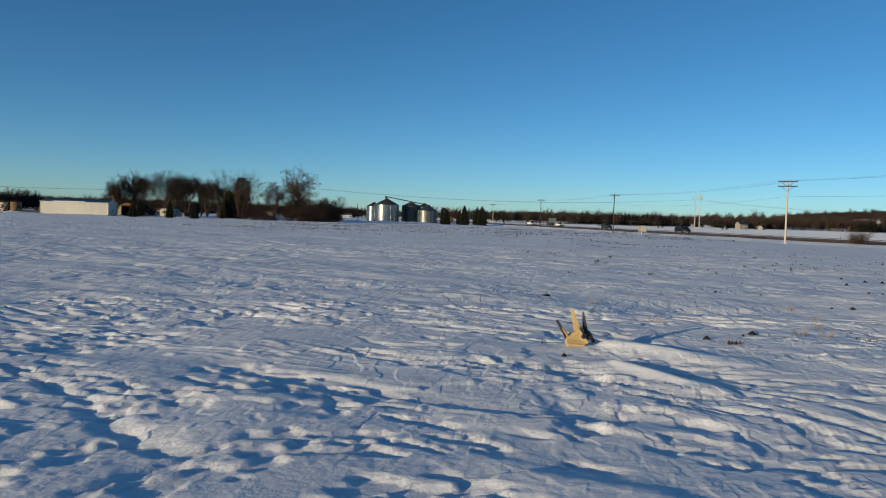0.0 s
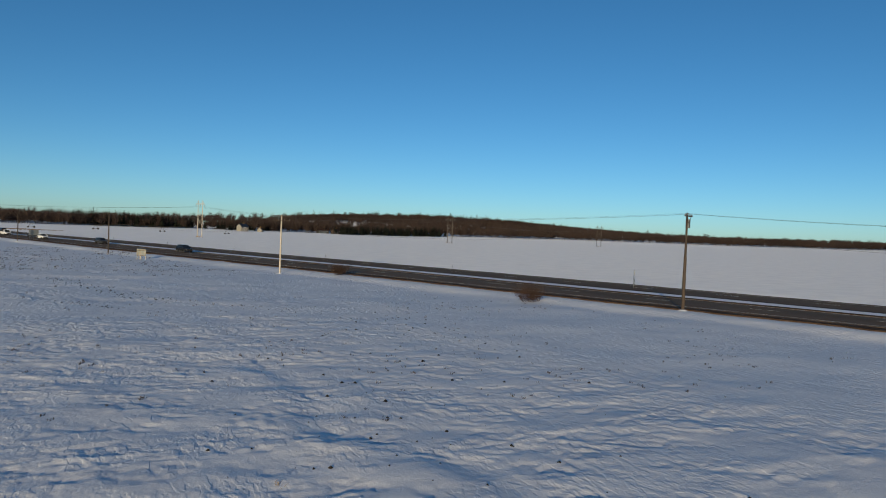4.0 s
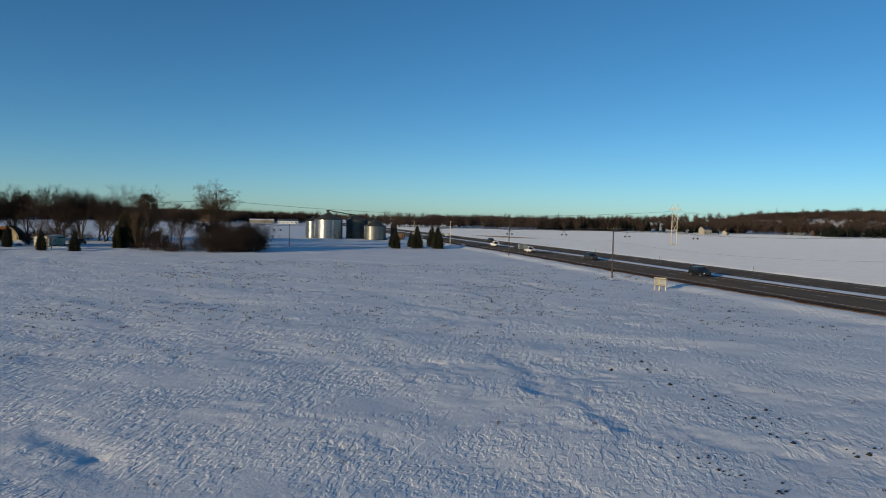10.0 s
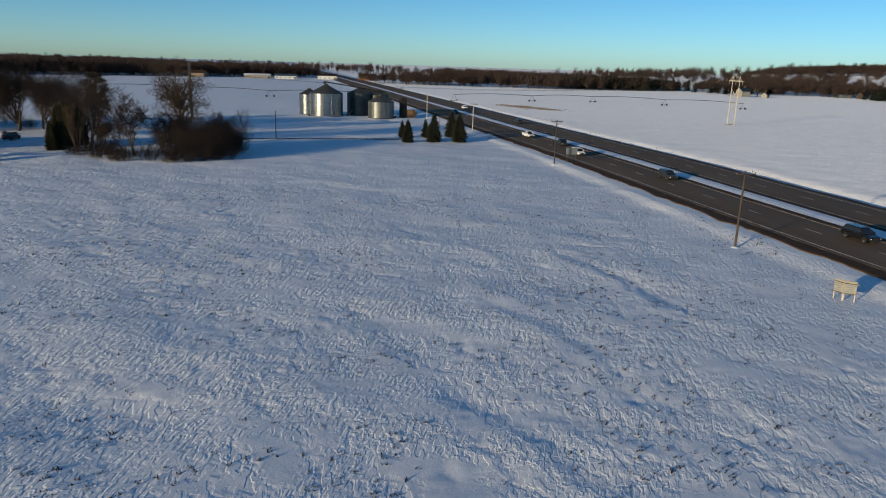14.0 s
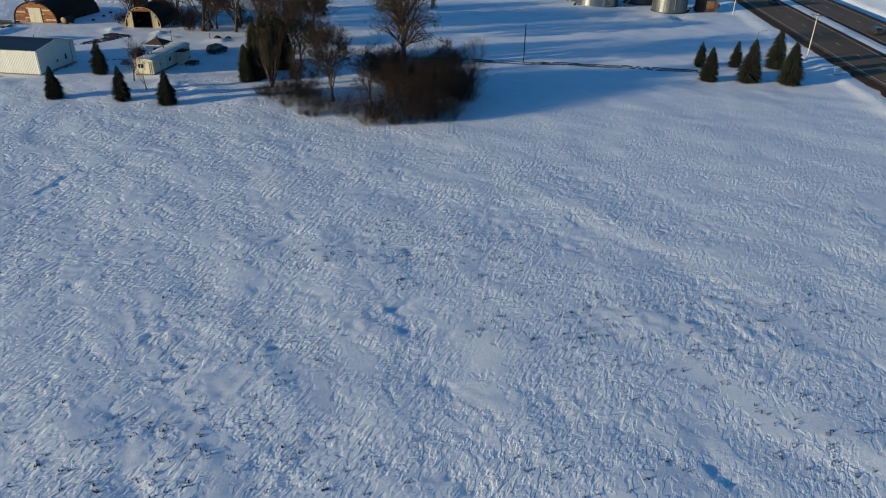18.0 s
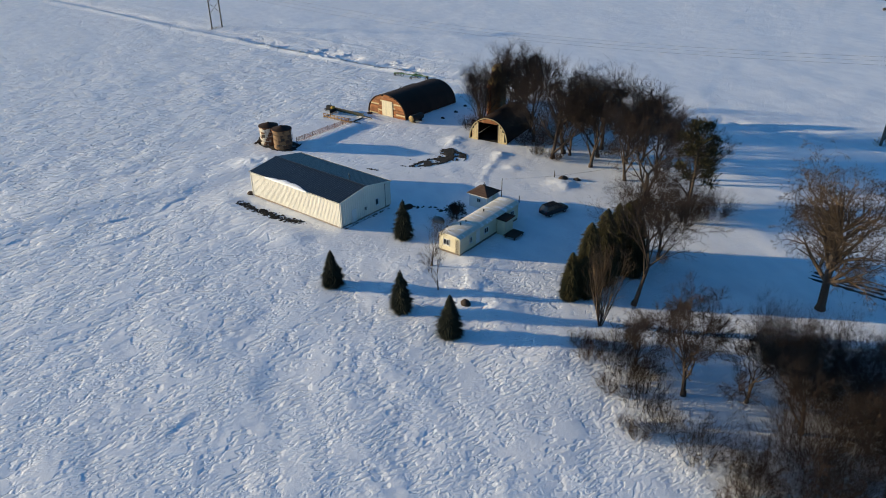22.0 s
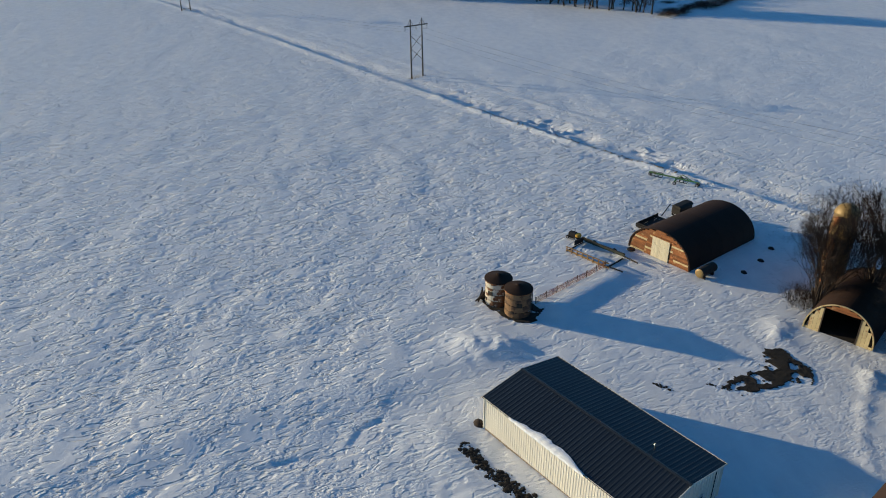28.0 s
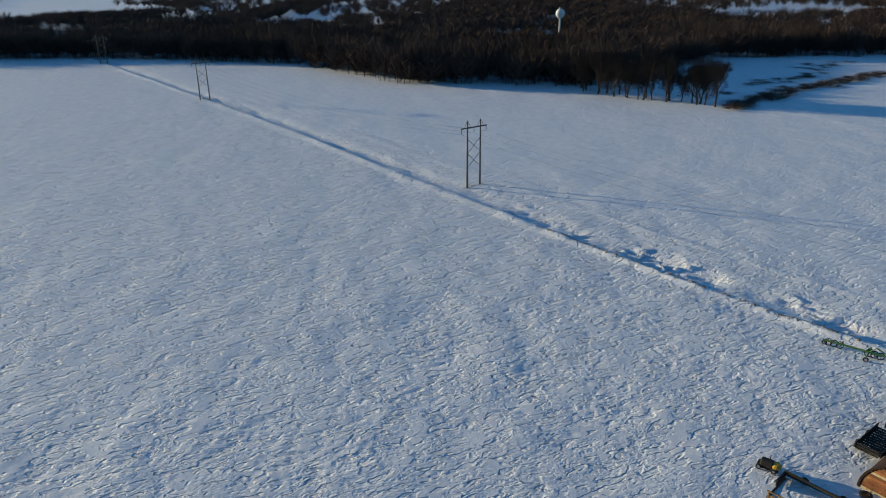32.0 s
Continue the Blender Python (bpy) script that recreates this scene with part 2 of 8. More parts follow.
M = dict(
    snow=snow_material("wind_packed_snow"),
    snow_soft=snow_material("soft_snow", 0.35),
    asphalt=mat("asphalt", (0.140, 0.096, 0.064), 0.9, spec=0.12, vary=0.3, big=0.25, fine=6, bump=0.01, stain=(0.135, 0.108, 0.085), stain_at=(0.5, 0.75), stain_scale=0.35, stretch=(1, 0.12, 1)),
    paint=mat("road_paint", (0.62, 0.60, 0.55), 0.7, vary=0.2, bump=0.002, stain=(0.15, 0.14, 0.13), stain_scale=2.5),
    verge=mat("dead_grass_verge", (0.066, 0.040, 0.025), 0.95, vary=0.5, big=0.8, fine=7, bump=0.08, spec=0.1, stain=(0.55, 0.54, 0.54), stain_at=(0.66, 0.74), stain_scale=0.5),
    soil=mat("frozen_soil", (0.018, 0.014, 0.011), 0.95, vary=0.5, big=1.2, fine=12, bump=0.08),
    stubble=mat("dry_stubble", (0.26, 0.17, 0.085), 0.9, vary=0.4, bump=0),
    pole=mat("weathered_pole", (0.058, 0.042, 0.031), 0.85, vary=0.35, fine=20, stretch=(6, 6, 0.5), bump=0.006, each=0.2),
    pole_pale=mat("pale_pole", (0.50, 0.44, 0.35), 0.7, vary=0.12, fine=16, stretch=(6, 6, 0.5), bump=0.003),
    steel=mat("galvanised_steel", (0.29, 0.30, 0.30), 0.30, 0.95, vary=0.2, big=0.5, fine=3, bump=0.004, stretch=(1, 1, 0.25)),
    steel_dull=mat("dull_galvanised", (0.17, 0.18, 0.175), 0.42, 0.8, vary=0.25, big=0.5, fine=3, bump=0.004, stretch=(1, 1, 0.25)),
    # bin steel coloured darker to stand for shade from neighbouring bins
    steel_shaded=mat("shade_darkened_galvanised", (0.085, 0.092, 0.088), 0.5, 0.7, vary=0.25, big=0.5, fine=3, bump=0.004, stretch=(1, 1, 0.25)),
    bin_roof=mat("dark_bin_roof_metal", (0.075, 0.078, 0.074), 0.55, 0.5, vary=0.25, big=0.5, fine=4, bump=0.004),
    lattice=mat("tower_timber", (0.10, 0.085, 0.072), 0.8, vary=0.3, bump=0.004),
    wire=mat("conductor_wire", (0.06, 0.06, 0.065), 0.5, 0.5, bump=0),
    insulator=mat("grey_insulator", (0.20, 0.20, 0.21), 0.3, bump=0),
    cream=mat("cream_siding", (0.66, 0.62, 0.53), 0.5, vary=0.06, big=0.3, fine=5, bump=0.003, each=0.03),
    white=mat("white_siding", (0.62, 0.62, 0.60), 0.55, vary=0.06, bump=0.003),
    navy=mat("dark_blue_roof_metal", (0.028, 0.035, 0.045), 0.38, 0.3, vary=0.15, big=0.4, fine=5, bump=0.003, each=0.06),
    trailer=mat("pale_yellow_siding", (0.62, 0.55, 0.39), 0.55, vary=0.1, bump=0.003, stain=(0.45, 0.36, 0.22), stain_at=(0.6, 0.75), each=0.04),
    dusted=mat("snow_dusted_roof", (0.60, 0.55, 0.46), 0.7, vary=0.15, bump=0.004, stain=(0.78, 0.78, 0.79), stain_at=(0.50, 0.60), stain_scale=0.8, stretch=(0.5, 1.4, 1)),
    house_pale=mat("weathered_house_siding", (0.27, 0.25, 0.21), 0.7, vary=0.1, bump=0.003),
    rust=mat("rusted_sheet", (0.23, 0.085, 0.030), 0.85, vary=0.45, big=0.8, fine=7, bump=0.012, stain=(0.38, 0.24, 0.11), stain_at=(0.58, 0.66), stain_scale=1.1, each=0.35),
    barn_tin=mat("weathered_barn_tin", (0.50, 0.40, 0.22), 0.7, vary=0.2, bump=0.006, stain=(0.28, 0.12, 0.05), stain_at=(0.55, 0.66), stain_scale=1.6, each=0.12),
    tar=mat("brown_black_roofing", (0.030, 0.015, 0.010), 0.8, vary=0.3, big=0.3, fine=4, bump=0.01, each=0.15, spec=0.2),
    door_pale=mat("pale_door_boards", (0.60, 0.53, 0.38), 0.75, vary=0.15, fine=14, stretch=(6, 6, 0.6), bump=0.006, each=0.08),
    dark_wood=mat("dark_timber", (0.045, 0.032, 0.024), 0.9, vary=0.4, fine=14, bump=0.01, each=0.2),
    plank=mat("grey_plank", (0.17, 0.13, 0.095), 0.85, vary=0.3, fine=14, bump=0.01, each=0.25),
    crib_white=mat("flaking_white_paint", (0.50, 0.45, 0.37), 0.75, vary=0.15, bump=0.008, stain=(0.13, 0.055, 0.025), stain_at=(0.47, 0.52), stain_scale=0.9),
    crib_rust=mat("rusty_tank_steel", (0.21, 0.12, 0.06), 0.8, vary=0.35, bump=0.01, stain=(0.055, 0.030, 0.020), stain_at=(0.46, 0.58), stain_scale=0.7),
    silo=mat("silo_staves", (0.18, 0.112, 0.050), 0.85, vary=0.3, big=0.7, fine=5, bump=0.015, stain=(0.10, 0.07, 0.045), each=0.1),
    dome=mat("brassy_silo_dome", (0.27, 0.18, 0.070), 0.55, 0.15, vary=0.2, bump=0.004),
    brick_roof=mat("brown_hut_shingles", (0.062, 0.034, 0.024), 0.9, vary=0.35, bump=0.012, each=0.2),
    glass=mat("dark_window_glass", (0.015, 0.018, 0.022), 0.08, vary=0.1, bump=0, spec=0.6),
    car_black=mat("black_car_paint", (0.012, 0.012, 0.014), 0.25, 0.2, vary=0.1, bump=0, spec=0.6),
    car_white=mat("white_car_paint", (0.75, 0.75, 0.74), 0.25, 0.0, vary=0.04, bump=0, spec=0.5),
    car_grey=mat("dark_grey_car_paint", (0.045, 0.047, 0.05), 0.28, 0.3, vary=0.1, bump=0, spec=0.6),
    rubber=mat("tyre_rubber", (0.016, 0.016, 0.016), 0.85, bump=0.003),
    chrome=mat("bright_trim", (0.55, 0.55, 0.56), 0.2, 0.9, vary=0.05, bump=0),
    lamp=mat("lamp_lens", (0.72, 0.72, 0.70), 0.15, bump=0),
    lamp_red=mat("red_tail_lens", (0.35, 0.02, 0.02), 0.2, bump=0),
    green=mat("green_machine_paint", (0.045, 0.14, 0.035), 0.5, vary=0.3, bump=0.004, stain=(0.14, 0.08, 0.04)),
    dull_green=mat("dull_green_sheet", (0.050, 0.058, 0.038), 0.6, vary=0.3, bump=0.004, stain=(0.13, 0.075, 0.04), stain_at=(0.55, 0.66)),
    yellow=mat("faded_yellow_paint", (0.52, 0.30, 0.035), 0.55, vary=0.25, bump=0.004, stain=(0.12, 0.06, 0.03)),
    machine=mat("grimy_machine_steel", (0.028, 0.024, 0.021), 0.7, 0.3, vary=0.4, bump=0.008),
    orange=mat("faded_orange_boards", (0.25, 0.145, 0.055), 0.75, vary=0.3, bump=0.006, stain=(0.12, 0.06, 0.03), each=0.15),
    fence=mat("reddish_snow_fence", (0.19, 0.075, 0.055), 0.85, vary=0.3, bump=0.003, each=0.2),
    foam=mat("tan_foam_board", (0.42, 0.30, 0.145), 0.7, vary=0.12, fine=20, bump=0.003),
    foam_dark=mat("dark_carbon_edge", (0.025, 0.024, 0.028), 0.6, bump=0.002),
    sign_back=mat("grey_sign_metal", (0.30, 0.30, 0.28), 0.5, 0.6, vary=0.15, bump=0.002),
    board=mat("painted_signboard", (0.30, 0.27, 0.21), 0.6, vary=0.1, bump=0.002),
    ink=mat("faded_sign_ink", (0.16, 0.20, 0.22), 0.7, bump=0),
    reflect=mat("white_marker", (0.80, 0.80, 0.80), 0.4, bump=0),
    bark=mat("grey_brown_bark", (0.058, 0.041, 0.031), 0.95, vary=0.4, fine=12, stretch=(3, 3, 0.6), bump=0.02),
    twig=mat("brown_twigs", (0.044, 0.029, 0.022), 0.95, vary=0.3, bump=0, each=0.18),
    twig_tan=mat("tan_twigs", (0.085, 0.056, 0.034), 0.95, vary=0.3, bump=0, each=0.15),
    brush=mat("dark_brush_stems", (0.034, 0.022, 0.017), 0.95, vary=0.4, bump=0, each=0.2),
    brush_red=mat("russet_brush_stems", (0.060, 0.034, 0.024), 0.95, vary=0.35, bump=0, each=0.2),
    needle=mat("spruce_needles", (0.017, 0.019, 0.012), 0.85, vary=0.5, big=1.2, fine=9, bump=0, each=0.2, spec=0.2),
    needle_olive=mat("olive_pine_needles", (0.034, 0.030, 0.013), 0.85, vary=0.5, big=1.0, fine=9, bump=0, each=0.15, spec=0.2),
    woods=mat("far_bare_woods", (0.056, 0.040, 0.034), 1.0, vary=0.5, big=0.012, fine=0.35, bump=0, spec=0.1),
    woods_dark=mat("far_pine_woods", (0.016, 0.020, 0.014), 1.0, vary=0.4, big=0.02, fine=0.3, bump=0, spec=0.1),
)


# ---- building blocks ----
def rnd(a, b):
    return random.uniform(a, b)


class Mesh:
    """Vertices and faces of one part, in metres."""

    def __init__(s):
        s.v, s.f = [], []

    def add(s, vs, fs):
        o = len(s.v)
        s.v += [tuple(p) for p in vs]
        s.f += [tuple(i + o for i in f) for f in fs]
        return s

    def box(s, c, d, ch=0.0, rz=0.0, rx=0.0):
        x, y, z = (k / 2 for k in d)
        ch = min(ch, 0.45 * min(d))
        m = Euler((rx, 0, rz)).to_matrix()
        if ch <= 0:
            vs = [(i * x, j * y, k * z) for i in (-1, 1) for j in (-1, 1) for k in (-1, 1)]
            fs = [(0, 1, 3, 2), (4, 6, 7, 5), (0, 4, 5, 1), (2, 3, 7, 6), (0, 2, 6, 4), (1, 5, 7, 3)]
        else:
            vs, fs, at = [], [], {}
            for i in (-1, 1):
                for j in (-1, 1):
                    for k in (-1, 1):
                        for n, p in enumerate(((i * x, j * (y - ch), k * (z - ch)), (i * (x - ch), j * y, k * (z - ch)), (i * (x - ch), j * (y - ch), k * z))):
                            at[i, j, k, n] = len(vs)
                            vs.append(p)
            for a in (-1, 1):
                fs += [tuple(at[q] for q in ((a, -1, -1, 0), (a, 1, -1, 0), (a, 1, 1, 0), (a, -1, 1, 0))), tuple(at[q] for q in ((-1, a, -1, 1), (1, a, -1, 1), (1, a, 1, 1), (-1, a, 1, 1))), tuple(at[q] for q in ((-1, -1, a, 2), (1, -1, a, 2), (1, 1, a, 2), (-1, 1, a, 2)))]
                for b in (-1, 1):
                    fs += [(at[a, b, -1, 0], at[a, b, 1, 0], at[a, b, 1, 1], at[a, b, -1, 1]), (at[a, -1, b, 0], at[a, 1, b, 0], at[a, 1, b, 2], at[a, -1, b, 2]), (at[-1, a, b, 1], at[1, a, b, 1], at[1, a, b, 2], at[-1, a, b, 2])]
                    for k in (-1, 1):
                        fs.append((at[a, b, k, 0], at[a, b, k, 1], at[a, b, k, 2]))
        return s.add([m @ Vector(p) + Vector(c) for p in vs], fs)

    def cyl(s, p0, p1, r0, r1=None, n=12, caps=True):
        r1 = r0 if r1 is None else r1
        p0, p1 = Vector(p0), Vector(p1)
        q = (p1 - p0).to_track_quat("Z", "Y")
        vs = []
        for p, r in ((p0, r0), (p1, r1)):
            vs += [p + q @ Vector((r * math.cos(2 * math.pi * k / n), r * math.sin(2 * math.pi * k / n), 0)) for k in range(n)]
        fs = [(k, (k + 1) % n, n + (k + 1) % n, n + k) for k in range(n)]
        if caps:
            fs += [tuple(range(n - 1, -1, -1)), tuple(range(n, 2 * n))]
        return s.add(vs, fs)

    def path(s, pts, rads, n=6):
        """One bent tube through the points."""
        pts = [Vector(p) for p in pts]
        vs, fs = [], []
        for i, (p, r) in enumerate(zip(pts, rads)):
            d = (pts[min(i + 1, len(pts) - 1)] - pts[max(i - 1, 0)])
            q = d.to_track_quat("Z", "Y")
            vs += [p + q @ Vector((r * math.cos(2 * math.pi * k / n), r * math.sin(2 * math.pi * k / n), 0)) for k in range(n)]
        for i in range(len(pts) - 1):
            fs += [(i * n + k, i * n + (k + 1) % n, (i + 1) * n + (k + 1) % n, (i + 1) * n + k) for k in range(n)]
        return s.add(vs, fs)

    def lathe(s, prof, n=24, c=(0, 0, 0), a0=0.0, a1=2 * math.pi):
        full = abs(a1 - a0 - 2 * math.pi) < 1e-6
        k = n if full else n + 1
        vs = [(c[0] + r * math.cos(a0 + (a1 - a0) * i / n), c[1] + r * math.sin(a0 + (a1 - a0) * i / n), c[2] + z) for r, z in prof for i in range(k)]
        fs = [(j * k + i, j * k + (i + 1) % k, (j + 1) * k + (i + 1) % k, (j + 1) * k + i) for j in range(len(prof) - 1) for i in range(n)]
        return s.add(vs, fs)

    def prism(s, poly, y0, y1):
        """A polygon of (x, z) drawn out along y."""
        n = len(poly)
        vs = [(x, y0, z) for x, z in poly] + [(x, y1, z) for x, z in poly]
        fs = [(k, (k + 1) % n, n + (k + 1) % n, n + k) for k in range(n)] + [tuple(range(n)), tuple(range(2 * n - 1, n - 1, -1))]
        return s.add(vs, fs)

    def sheet(s, pts, thick=0.02):
        """A slab with a polygon of (x, y, z) as its upper side."""
        n = len(pts)
        vs = [tuple(p) for p in pts] + [(p[0], p[1], p[2] - thick) for p in pts]
        fs = [tuple(range(n)), tuple(range(2 * n - 1, n - 1, -1))] + [(k, n + k, n + (k + 1) % n, (k + 1) % n) for k in range(n)]
        return s.add(vs, fs)

    def data(s, name, material, smooth=False):
        me = bpy.data.meshes.new(name)
        me.from_pydata(s.v, [], s.f)
        if material:
            me.materials.append(material)
        if smooth:
            me.polygons.foreach_set("use_smooth", [True] * len(me.polygons))
        return me


def thing(name, x, y, z=0.0, rz=0.0, label="", category="", group="", kind=""):
    ob = new(name)
    ob.empty_display_size = 0.3
    ob.matrix_basis = pose(x, y, z, 0, 0, rz)
    return tagged(ob, label, category, group, kind)


def part(name, mesh, material, parent, label="", smooth=False, at=None):
    me = mesh if isinstance(mesh, bpy.types.Mesh) else mesh.data(name, material, smooth)
    ob = new(name, me)
    ob.parent = parent
    if at is not None:
        ob.matrix_basis = at
    return tagged(ob, label)


def solid(name, mesh, material, label="", category="", group="", kind="", smooth=False):
    return tagged(new(name, mesh.data(name, material, smooth)), label, category, group, kind)


# ---- the lie of the land ----
def hashed(ix, iy, seed):
    h = (ix.astype(np.int64) * 374761393 + iy.astype(np.int64) * 668265263 + seed * 974711) & 0x7FFFFFFF
    h = ((h ^ (h >> 13)) * 1274126177) & 0x7FFFFFFF
    return ((h ^ (h >> 16)) & 0xFFFF) / 65535.0


def lattice_noise(x, y, seed=0):
    ix, iy = np.floor(x), np.floor(y)
    fx, fy = x - ix, y - iy
    fx, fy = fx * fx * (3 - 2 * fx), fy * fy * (3 - 2 * fy)
    a, b = hashed(ix, iy, seed), hashed(ix + 1, iy, seed)
    c, d = hashed(ix, iy + 1, seed), hashed(ix + 1, iy + 1, seed)
    return (a * (1 - fx) + b * fx) * (1 - fy) + (c * (1 - fx) + d * fx) * fy


def fbm(x, y, seed=0, octaves=4):
    total, amp = 0 * x, 0.5
    for k in range(octaves):
        total = total + amp * lattice_noise(x * 2**k + 17.3 * k, y * 2**k - 9.1 * k, seed + k)
        amp *= 0.5
    return total / (1 - 0.5**octaves)


def smooth(v, a, b):
    t = np.clip((v - a) / (b - a), 0, 1)
    return t * t * (3 - 2 * t)


ROAD_Y = [-2500, -400, 10, 36, 69, 112, 145, 178, 208, 255, 280, 407, 593, 800, 1100, 2500]
ROAD_X = [520, 147, 75, 71, 66, 60, 54.3, 49.2, 46, 40, 35.2, 16, -12, -45, -95, -330]
ROAD_Z = 0.5


def road_x(y):
    """x of the near edge of the paving at y."""
    y = np.asarray(y, float)
    return sum(np.interp(y + d, ROAD_Y, ROAD_X) for d in (-24, -12, 0, 12, 24)) / 5


DITCH = [(-900, 186), (-631, 227), (-425, 260), (-352, 271), (-285, 279), (-222, 288), (-197, 292), (-177, 296), (-150, 302), (-100, 313), (0, 335)]
STEPS = [
    ([(-131.0, 204.8), (-130.6, 207.2), (-129.7, 209.9)], 0.17, 1.3), ([(-129.1, 213.1), (-131.2, 215.6), (-131.5, 218.5)], 0.17, 1.2), ([(-133.0, 192.4), (-133.5, 195.0)], 0.14, 1.0),
    ([(-124.3, 201.4), (-122.9, 205.1), (-122.8, 207.5), (-124.2, 210.4)], 0.13, 1.1), ([(-80.3, 193.4), (-81.6, 196.6)], 0.12, 0.8), ([(-66.4, 188.7), (-66.5, 191.4), (-67.5, 194.6)], 0.13, 0.9),
    ([(-72.1, 186.6), (-72.9, 188.6)], 0.2, 0.7), ([(-36.5, 186.2), (-35.6, 188.4)], 0.14, 0.7), ([(-21.5, 178.5), (-20.3, 181.0)], 0.14, 0.7),
]
BERM = [(-109, 268), (-107, 264), (-104.5, 259.5), (-101, 256), (-94, 254), (-86, 253.5)]


def near_line(x, y, line):
    """Distance from a line of points, signed: positive to its left."""
    best, side = np.full(np.shape(x), 1e9), np.zeros(np.shape(x))
    for (ax, ay), (bx, by) in zip(line, line[1:]):
        dx, dy = bx - ax, by - ay
        ll = dx * dx + dy * dy
        t = np.clip(((x - ax) * dx + (y - ay) * dy) / ll, 0, 1)
        d = np.hypot(x - ax - t * dx, y - ay - t * dy)
        c = (dx * (y - ay) - dy * (x - ax)) / math.sqrt(ll)
        side = np.where(d < best, c, side)
        best = np.minimum(best, d)
    return np.where(side >= 0, best, -best)


def tongues(u, v, long, wide, seed, lee=0.14):
    """Wind-cut scales: each rises gently across the wind, then breaks off; 0 to 1."""
    ph = v / wide + 2.6 * fbm(u / long, v / (2.4 * wide), seed, 3)
    cell = np.floor(ph)
    f = ph - cell
    saw = np.where(f < 1 - lee, f / (1 - lee), (1 - f) / lee)
    return saw * smooth(lattice_noise(u / long * 1.7 + 5.3 * cell, cell * 3.7, seed + 20), 0.34, 0.62)


def rect(x, y, x0, x1, y0, y1, soft):
    return smooth(x, x0, x0 + soft) * smooth(-x, -x1, -x1 + soft) * smooth(y, y0, y0 + soft) * smooth(-y, -y1, -y1 + soft)


def close_relief(x, y):
    """Relief of a hand's width and less: plates with broken edges, fields of chips, wind ripples."""
    c, s = math.cos(WIND), math.sin(WIND)
    u, v = x * c + y * s, -x * s + y * c
    wu, wv = u + 1.6 * lattice_noise(u / 3.1, v / 2.2, 61), v + 0.9 * lattice_noise(u / 2.6, v / 1.9, 62)
    eaten = smooth(fbm(wu / 2.3, wv / 1.4, 41, 3), 0.46, 0.54)
    chipped = smooth(fbm(wu / 1.9 + 4, wv / 1.2, 19, 2), 0.46, 0.58)
    rim = smooth(fbm(wu / 3.4 + 7, wv / 2.0, 43, 2), 0.46, 0.60)
    h = 0.12 * (fbm(wu / 3.2, wv / 1.8, 55, 2) - 0.5)
    h = h + 0.030 * rim * (smooth(fbm(wu / 2.0 + 3, wv / 1.1, 33, 4), 0.49, 0.503) + smooth(fbm(wu / 1.6, wv / 0.9, 35, 4), 0.56, 0.572) - 0.8)
    h = h - eaten * 0.040 * smooth(fbm(wu / 0.36, wv / 0.22, 13, 2), 0.50, 0.57)
    h = h + (0.25 * eaten + 0.75 * chipped) * 0.015 * tongues(wu, wv, 0.18, 0.115, 27)
    ripple = smooth(fbm(wu / 5, wv / 2.2, 47, 2), 0.52, 0.60) * (1 - 0.85 * eaten)
    h = h + ripple * 0.016 * tongues(wu, wv, 1.3, 0.19, 51, 0.2)
    return h - 0.02


def field_relief(x, y):
    """Relief a step across: scales and chips in patches, with broken holes here and there."""
    c, s = math.cos(WIND), math.sin(WIND)
    u, v = x * c + y * s, -x * s + y * c
    wu, wv = u + 3 * lattice_noise(u / 7, v / 5, 161), v + 1.6 * lattice_noise(u / 6, v / 4, 162)
    west = smooth(-x, 70, 130)
    thick = smooth(fbm(wu / 9, wv / 5, 105, 3), 0.42, 0.56)
    sparse = smooth(fbm(wu / 5.5, wv / 3.6, 107, 3), 0.54, 0.62)
    patch = (1 - west) * (0.1 + 0.9 * thick) + west * (0.06 + 1.5 * sparse)
    h = patch * (0.026 * tongues(wv, wu, 0.9, 0.62, 113, 0.3) - 0.015)
    h = h - patch * 0.035 * smooth(fbm(wu / 0.62, wv / 0.95, 117, 2), 0.54, 0.62)
    long = smooth(fbm(wu / 14, wv / 4, 121, 2), 0.54, 0.62)
    h = h + long * 0.014 * tongues(wu + 0.4 * wv, wv, 5.0, 1.5, 123, 0.16)
    hole = smooth(fbm(wu / 1.5, wv / 1.0, 131, 2), 0.74, 0.82)
    return h - 0.07 * hole * (1 - west) * (0.3 + 0.7 * patch)


